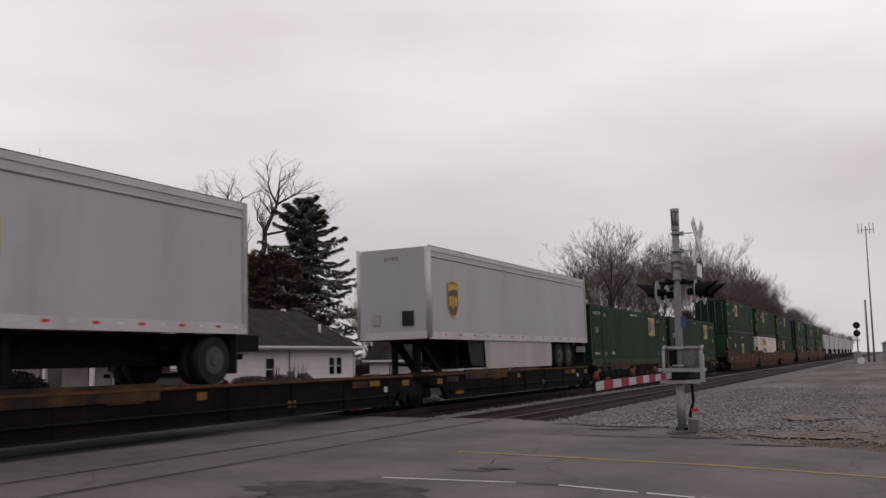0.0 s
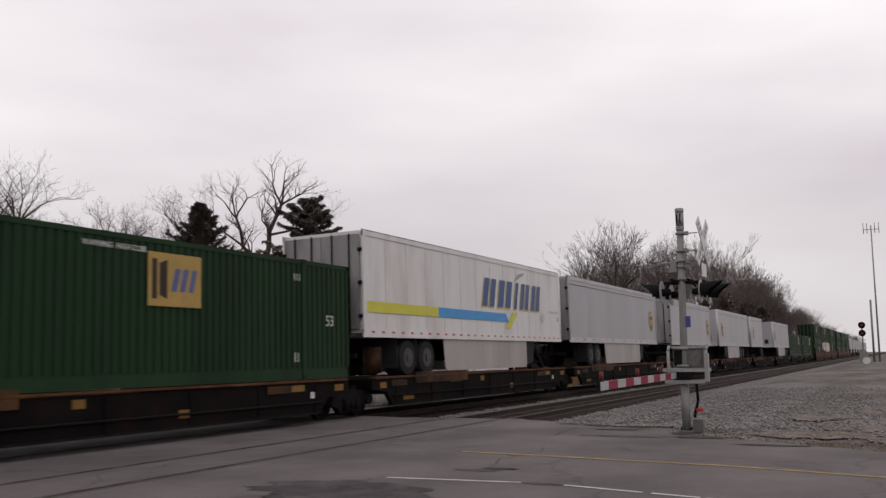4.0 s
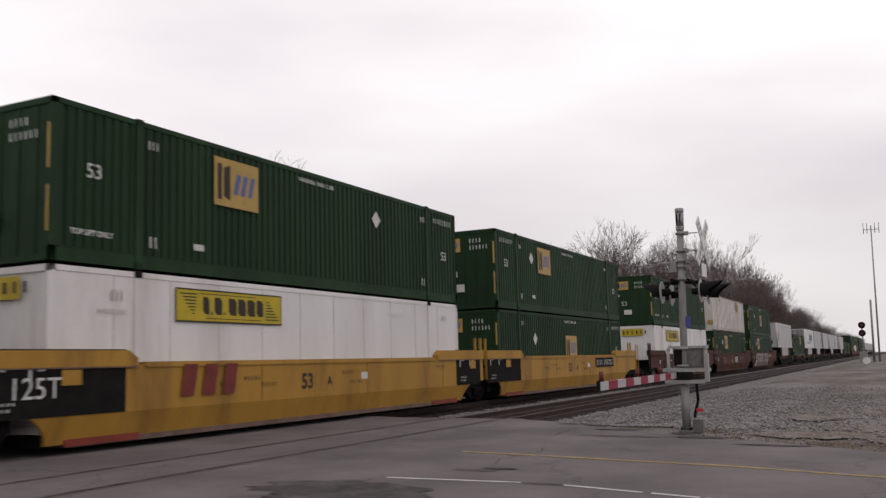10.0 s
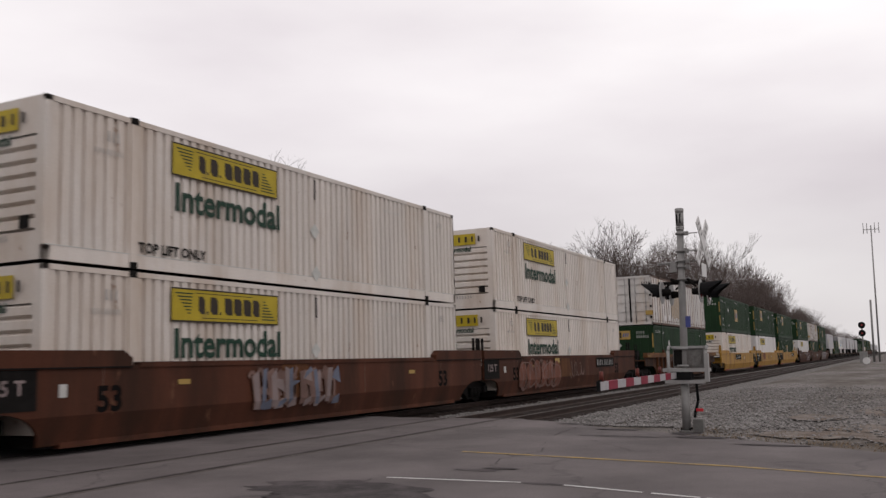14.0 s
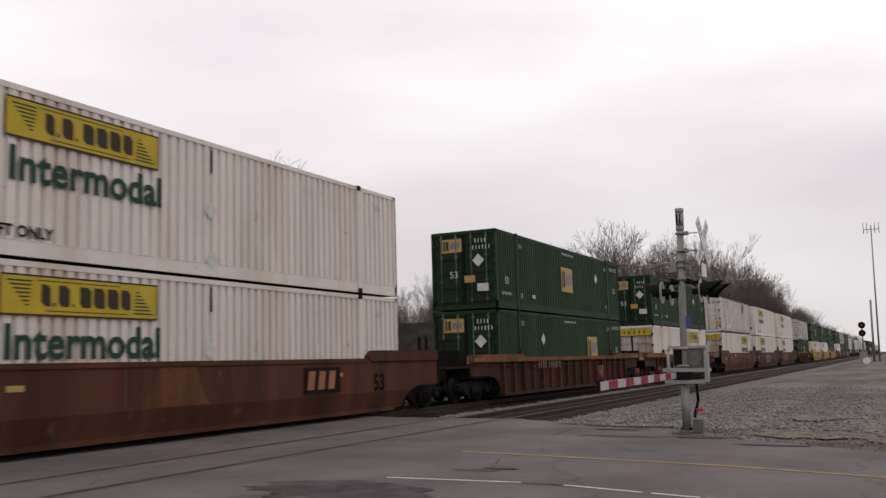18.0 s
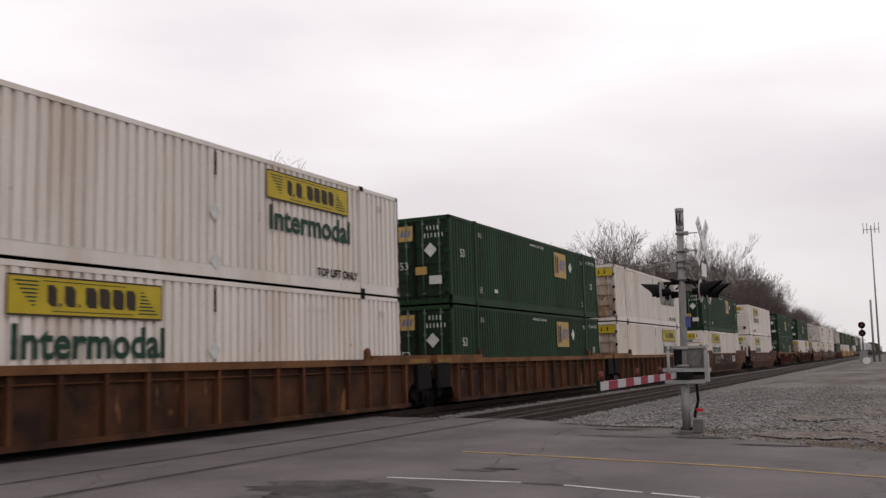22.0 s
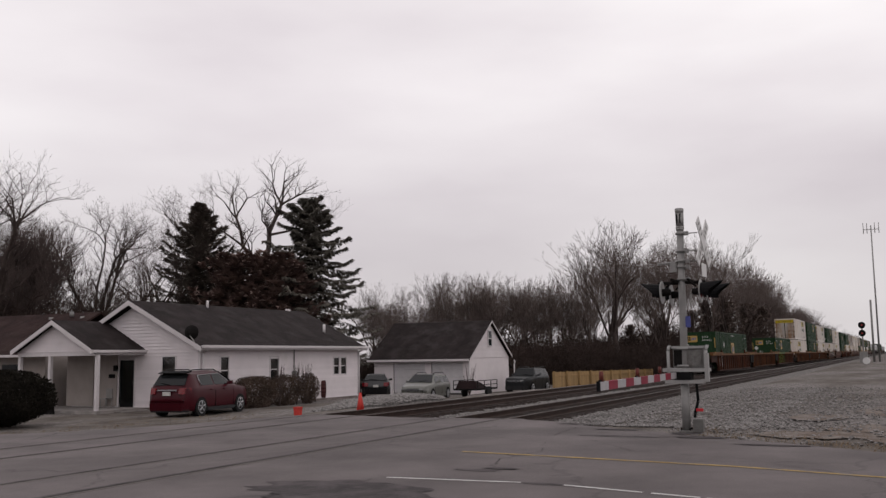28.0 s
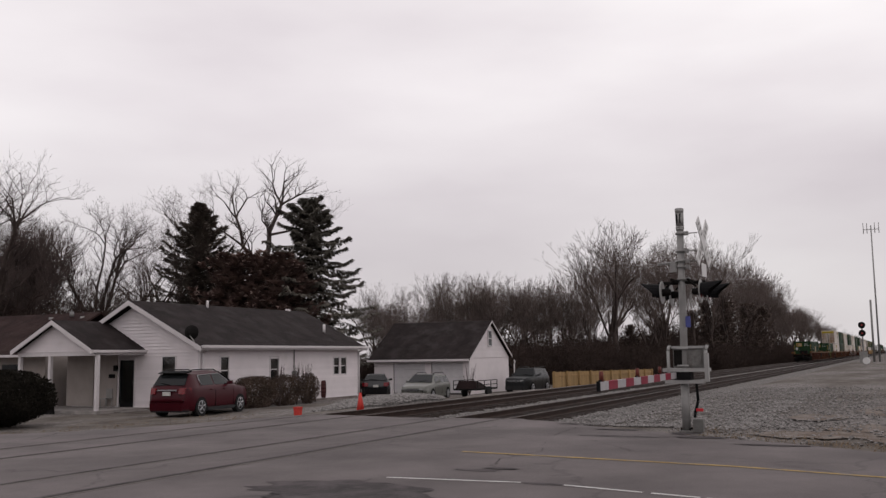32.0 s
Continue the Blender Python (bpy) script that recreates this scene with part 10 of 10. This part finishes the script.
def limbed_tree(seed, limbs, size):
    """A tree whose crooked main limbs are given as (radius, points in x, y, z); branches and twigs grow from them."""
    r = random.Random(seed)
    wood, twig = Geo(), Geo()

    def grow(p, d, length, rad, level):
        k = 4 if level < 2 else 3
        for i in range(k):
            nd = (d + Vector((r.gauss(0, 0.24), r.gauss(0, 0.24), r.gauss(0.03, 0.16)))).normalized()
            q = p + nd * (length / k)
            if rad > 0.03:
                wood.tube(p, q, rad, rad * 0.86, 5, cap=False)
            elif rad > 0.016:
                thin(twig, p, q, rad, rad * 0.85)
            else:
                blade(twig, p, q, max(rad, 0.0085), r.uniform(0, 6.283))
            p, d, rad = q, nd, rad * 0.86
            if level < 4 and r.random() < 0.75:
                fork(p, d, length * r.uniform(0.4, 0.7), rad * 0.6, level + 1)
        if level < 4:
            for _ in range(2):
                fork(p, d, length * r.uniform(0.6, 0.8), rad * 0.75, level + 1)

    def fork(p, d, length, rad, level):
        a = r.uniform(0, 6.283)
        nd = (d + Vector((math.cos(a), math.sin(a), 0.25)) * r.uniform(0.5, 1.0)).normalized()
        grow(p, nd, length, rad, level)

    for rad, pts in limbs:
        pts = [Vector(q) for q in pts]
        n = len(pts) - 1
        for i in range(n):
            wood.tube(pts[i], pts[i + 1], rad * (1 - 0.5 * i / n), rad * (1 - 0.5 * (i + 1) / n), 8, cap=False)
            if i and rad < 0.26:
                for _ in range(2):
                    fork(pts[i], (pts[i + 1] - pts[i]).normalized(), size * r.uniform(0.6, 1.0), rad * 0.35, 2)
        if rad < 0.26:
            for _ in range(3):
                fork(pts[-1], (pts[-1] - pts[-2]).normalized(), size, rad * 0.45, 1)
    a, b = wood.mesh("trunk"), twig.mesh("twigs")
    a.materials.append(BARK)
    b.materials.append(TWIG)
    return a, b


CROOKED = limbed_tree(17, [
    (0.36, [(0, 0, -0.5), (0.05, 0.1, 5.0), (0.15, 0.2, 8.2), (0.5, 0.1, 10.3)]),
    (0.25, [(0.5, 0.1, 10.3), (0.85, 0.0, 11.8), (0.9, -0.3, 13.2), (1.5, -0.2, 14.6), (1.9, 0.1, 15.6)]),
    (0.20, [(0.5, 0.1, 10.3), (-0.5, 0.4, 11.1), (-1.3, 0.5, 11.9), (-1.5, 0.2, 13.2), (-1.9, 0.3, 14.4)]),
    (0.12, [(0.9, -0.3, 12.9), (2.4, -0.5, 13.2), (4.0, -0.3, 13.7)]),
    (0.10, [(-1.3, 0.5, 12.0), (-2.6, 0.8, 13.0), (-3.8, 0.6, 13.8)]),
    (0.14, [(0.05, 0.1, 6.5), (-3.0, 1.0, 9.0), (-5.0, 1.4, 11.5), (-6.6, 1.2, 13.4)]),
], 2.0)
plant("bare_tree", CROOKED, 63.6, 48.9, -0.7, 1.0, -52.4, "crooked leafless tree with two main limbs between the conifers", group="bare trees behind the houses")


def upright_limbs(seed, height, stems, lean):
    """Main limbs of an upright tree: one or two trunks that fork into rising, slightly bent limbs."""
    r = random.Random(seed)
    out = []
    for k in range(stems):
        side_ = (k - (stems - 1) / 2) * 0.7
        base, p = (side_, 0.0, -0.4), Vector((side_ * 1.2, r.gauss(0, 0.1), height * r.uniform(0.26, 0.36)))
        out.append((0.27 / stems ** 0.4 + 0.03, [base, tuple((Vector(base) + p) / 2 + Vector((r.gauss(0, 0.12), 0, 0))), tuple(p)]))
        for _ in range(4 if stems == 1 else 3):
            a, q, pts = r.uniform(0, 6.283), p.copy(), [tuple(p)]
            d = Vector((math.cos(a) * lean, math.sin(a) * lean, 1.0)).normalized()
            for i in range(4):
                d = (d + Vector((r.gauss(0, 0.13), r.gauss(0, 0.13), 0.06))).normalized()
                q = q + d * height * r.uniform(0.10, 0.135)
                pts.append(tuple(q))
            out.append((r.uniform(0.11, 0.16), pts))
    return out


LIMBED = [limbed_tree(23, upright_limbs(5, 14.0, 2, 0.30), 1.9), limbed_tree(24, upright_limbs(8, 14.0, 1, 0.45), 2.0), limbed_tree(25, upright_limbs(11, 14.0, 2, 0.5), 2.1)]
for x, y, k, sc, tn in ((52.1, 55.3, 0, 1.0, 20), (37.6, 49.5, 2, 0.97, 80), (48.6, 59.2, 1, 0.92, 140), (44.6, 55.4, 2, 0.86, 210), (61.4, 58.7, 0, 0.84, 250), (67.5, 60.8, 1, 1.18, 300), (41.5, 53.5, 1, 0.88, 10)):
    plant("bare_tree", LIMBED[k], x, y, ground_z(x, y) - 0.1, sc if k != 0 or x < 60 else (0.55, 0.55, sc), tn, "upright leafless tree with dark clear limbs behind the houses", group="bare trees behind the houses")


def leafy(name, seed, cx, cy, rx, ry, z0, z1, count, size, material, label, shell=0.35, square=2.6):
    """A clipped shrub: stems and very many small leaves, densest near the surface."""
    r = random.Random(seed)
    t = tagged(new(name), label, "shrub")
    t.matrix_basis = pose(cx, cy, z0)
    H = z1 - z0
    g = Geo()
    for _ in range(count):
        while True:
            u, v, w = r.uniform(-1, 1), r.uniform(-1, 1), r.uniform(-1, 1)
            m = (abs(u) ** square + abs(v) ** square + abs(w) ** square)
            if 1 - shell * 2 < m < 1 + 0.06 * r.random():
                break
        low = 0.75 + 0.25 * min(1, (w + 1) / 0.7)
        p = Vector((u * rx * low, v * ry * low, H / 2 + w * H / 2))
        s_ = size * r.uniform(0.6, 1.4)
        d = Vector((r.gauss(0, 1), r.gauss(0, 1), r.gauss(0.3, 1))).normalized() * s_
        sd = d.cross(Vector((r.random(), r.random(), 0.3))).normalized() * s_ * 0.45
        g.face([p, p + d * 0.5 + sd, p + d, p + d * 0.5 - sd])
    part("leaves", g, material, t)
    st = Geo()
    for _ in range(16):
        a = r.uniform(0, 6.283)
        thin(st, Vector((0.1 * math.cos(a), 0.1 * math.sin(a), -0.1)), Vector((rx * 0.7 * math.cos(a) * r.random(), ry * 0.7 * math.sin(a), H * r.uniform(0.5, 0.85))), 0.035, 0.015)
    part("stems", st, BARK, t)
    return t


leafy("hedge_bush", 3, 20.75, 26.85, 1.6, 2.25, -0.5, 1.34, 52000, 0.055, HEDGE, "large dark rounded evergreen bush beside the road")
leafy("foundation_hedge", 5, 33.0, 25.5, 1.15, 0.45, -0.6, 0.82, 9000, 0.055, BUSH, "trimmed dull hedge along the house wall", 0.4, 4)
leafy("foundation_hedge", 6, 35.2, 25.5, 1.0, 0.42, -0.6, 0.85, 4200, 0.055, BUSH, "thin dull hedge along the house wall", 0.4, 3)
leafy("foundation_hedge", 7, 37.0, 25.45, 0.72, 0.42, -0.6, 0.9, 3400, 0.055, BUSH, "ragged shrub along the house wall", 0.45, 2.2)
for x, sd in ((35.9, 3), (36.7, 4), (34.6, 6)):
    r2 = random.Random(sd)
    g = Geo()
    for _ in range(26):
        a = r2.uniform(0, 6.283)
        p, q = Vector((0, 0, 0)), Vector((0.35 * math.cos(a) * r2.random(), 0.2 * math.sin(a), r2.uniform(0.9, 1.9)))
        thin(g, p, q, 0.014, 0.006)
        thin(g, p + (q - p) * 0.6, q + Vector((r2.gauss(0, 0.12), r2.gauss(0, 0.08), 0.1)), 0.008, 0.005)
    g_ob = tagged(new("bare_shrub"), "bare thin-stemmed shrub by the house wall", "shrub")
    g_ob.matrix_basis = pose(x, 25.35, -0.6)
    part("stems", g, TWIG, g_ob)
g = Geo()
r2 = random.Random(9)
for _ in range(22):
    a = r2.uniform(0, 6.283)
    thin(g, Vector((0, 0, 0)), Vector((0.5 * math.cos(a) * r2.random(), 0.5 * math.sin(a), r2.uniform(1.2, 2.2))), 0.015, 0.006)
sap = tagged(new("bare_shrub"), "bare sapling beside the garage doors", "shrub")
sap.matrix_basis = pose(54.9, 25.2, -0.95)
part("stems", g, TWIG, sap)
# dead grass tufts at the edge of the paving and in the yard
r2 = random.Random(77)
g = Geo()
GRASS = mat("dead_grass_blades", (0.17, 0.125, 0.085), 0.9, 0, 0.3, 2, 20, spec=0.1)
for _ in range(420):
    if r2.random() < 0.55:
        y = r2.uniform(-4, 4.2)
        x = road_edge(y) + abs(r2.gauss(0.4, 1.3))
    else:
        x, y = r2.uniform(16.5, 30), r2.uniform(18.5, 25)
    z = ground_z(x, y)
    for _ in range(12):
        p = Vector((x + r2.gauss(0, 0.12), y + r2.gauss(0, 0.12), z - 0.02))
        d = Vector((r2.gauss(0, 0.05), r2.gauss(0, 0.05), r2.uniform(0.03, 0.10)))
        sd = Vector((r2.gauss(0, 1), r2.gauss(0, 1), 0)).normalized() * 0.006
        g.face([p - sd, p + sd, p + d])
tagged(part("dead_grass", g, GRASS), "sparse dead grass tufts on the stony ground", "grass", kind="stuff")

motions()
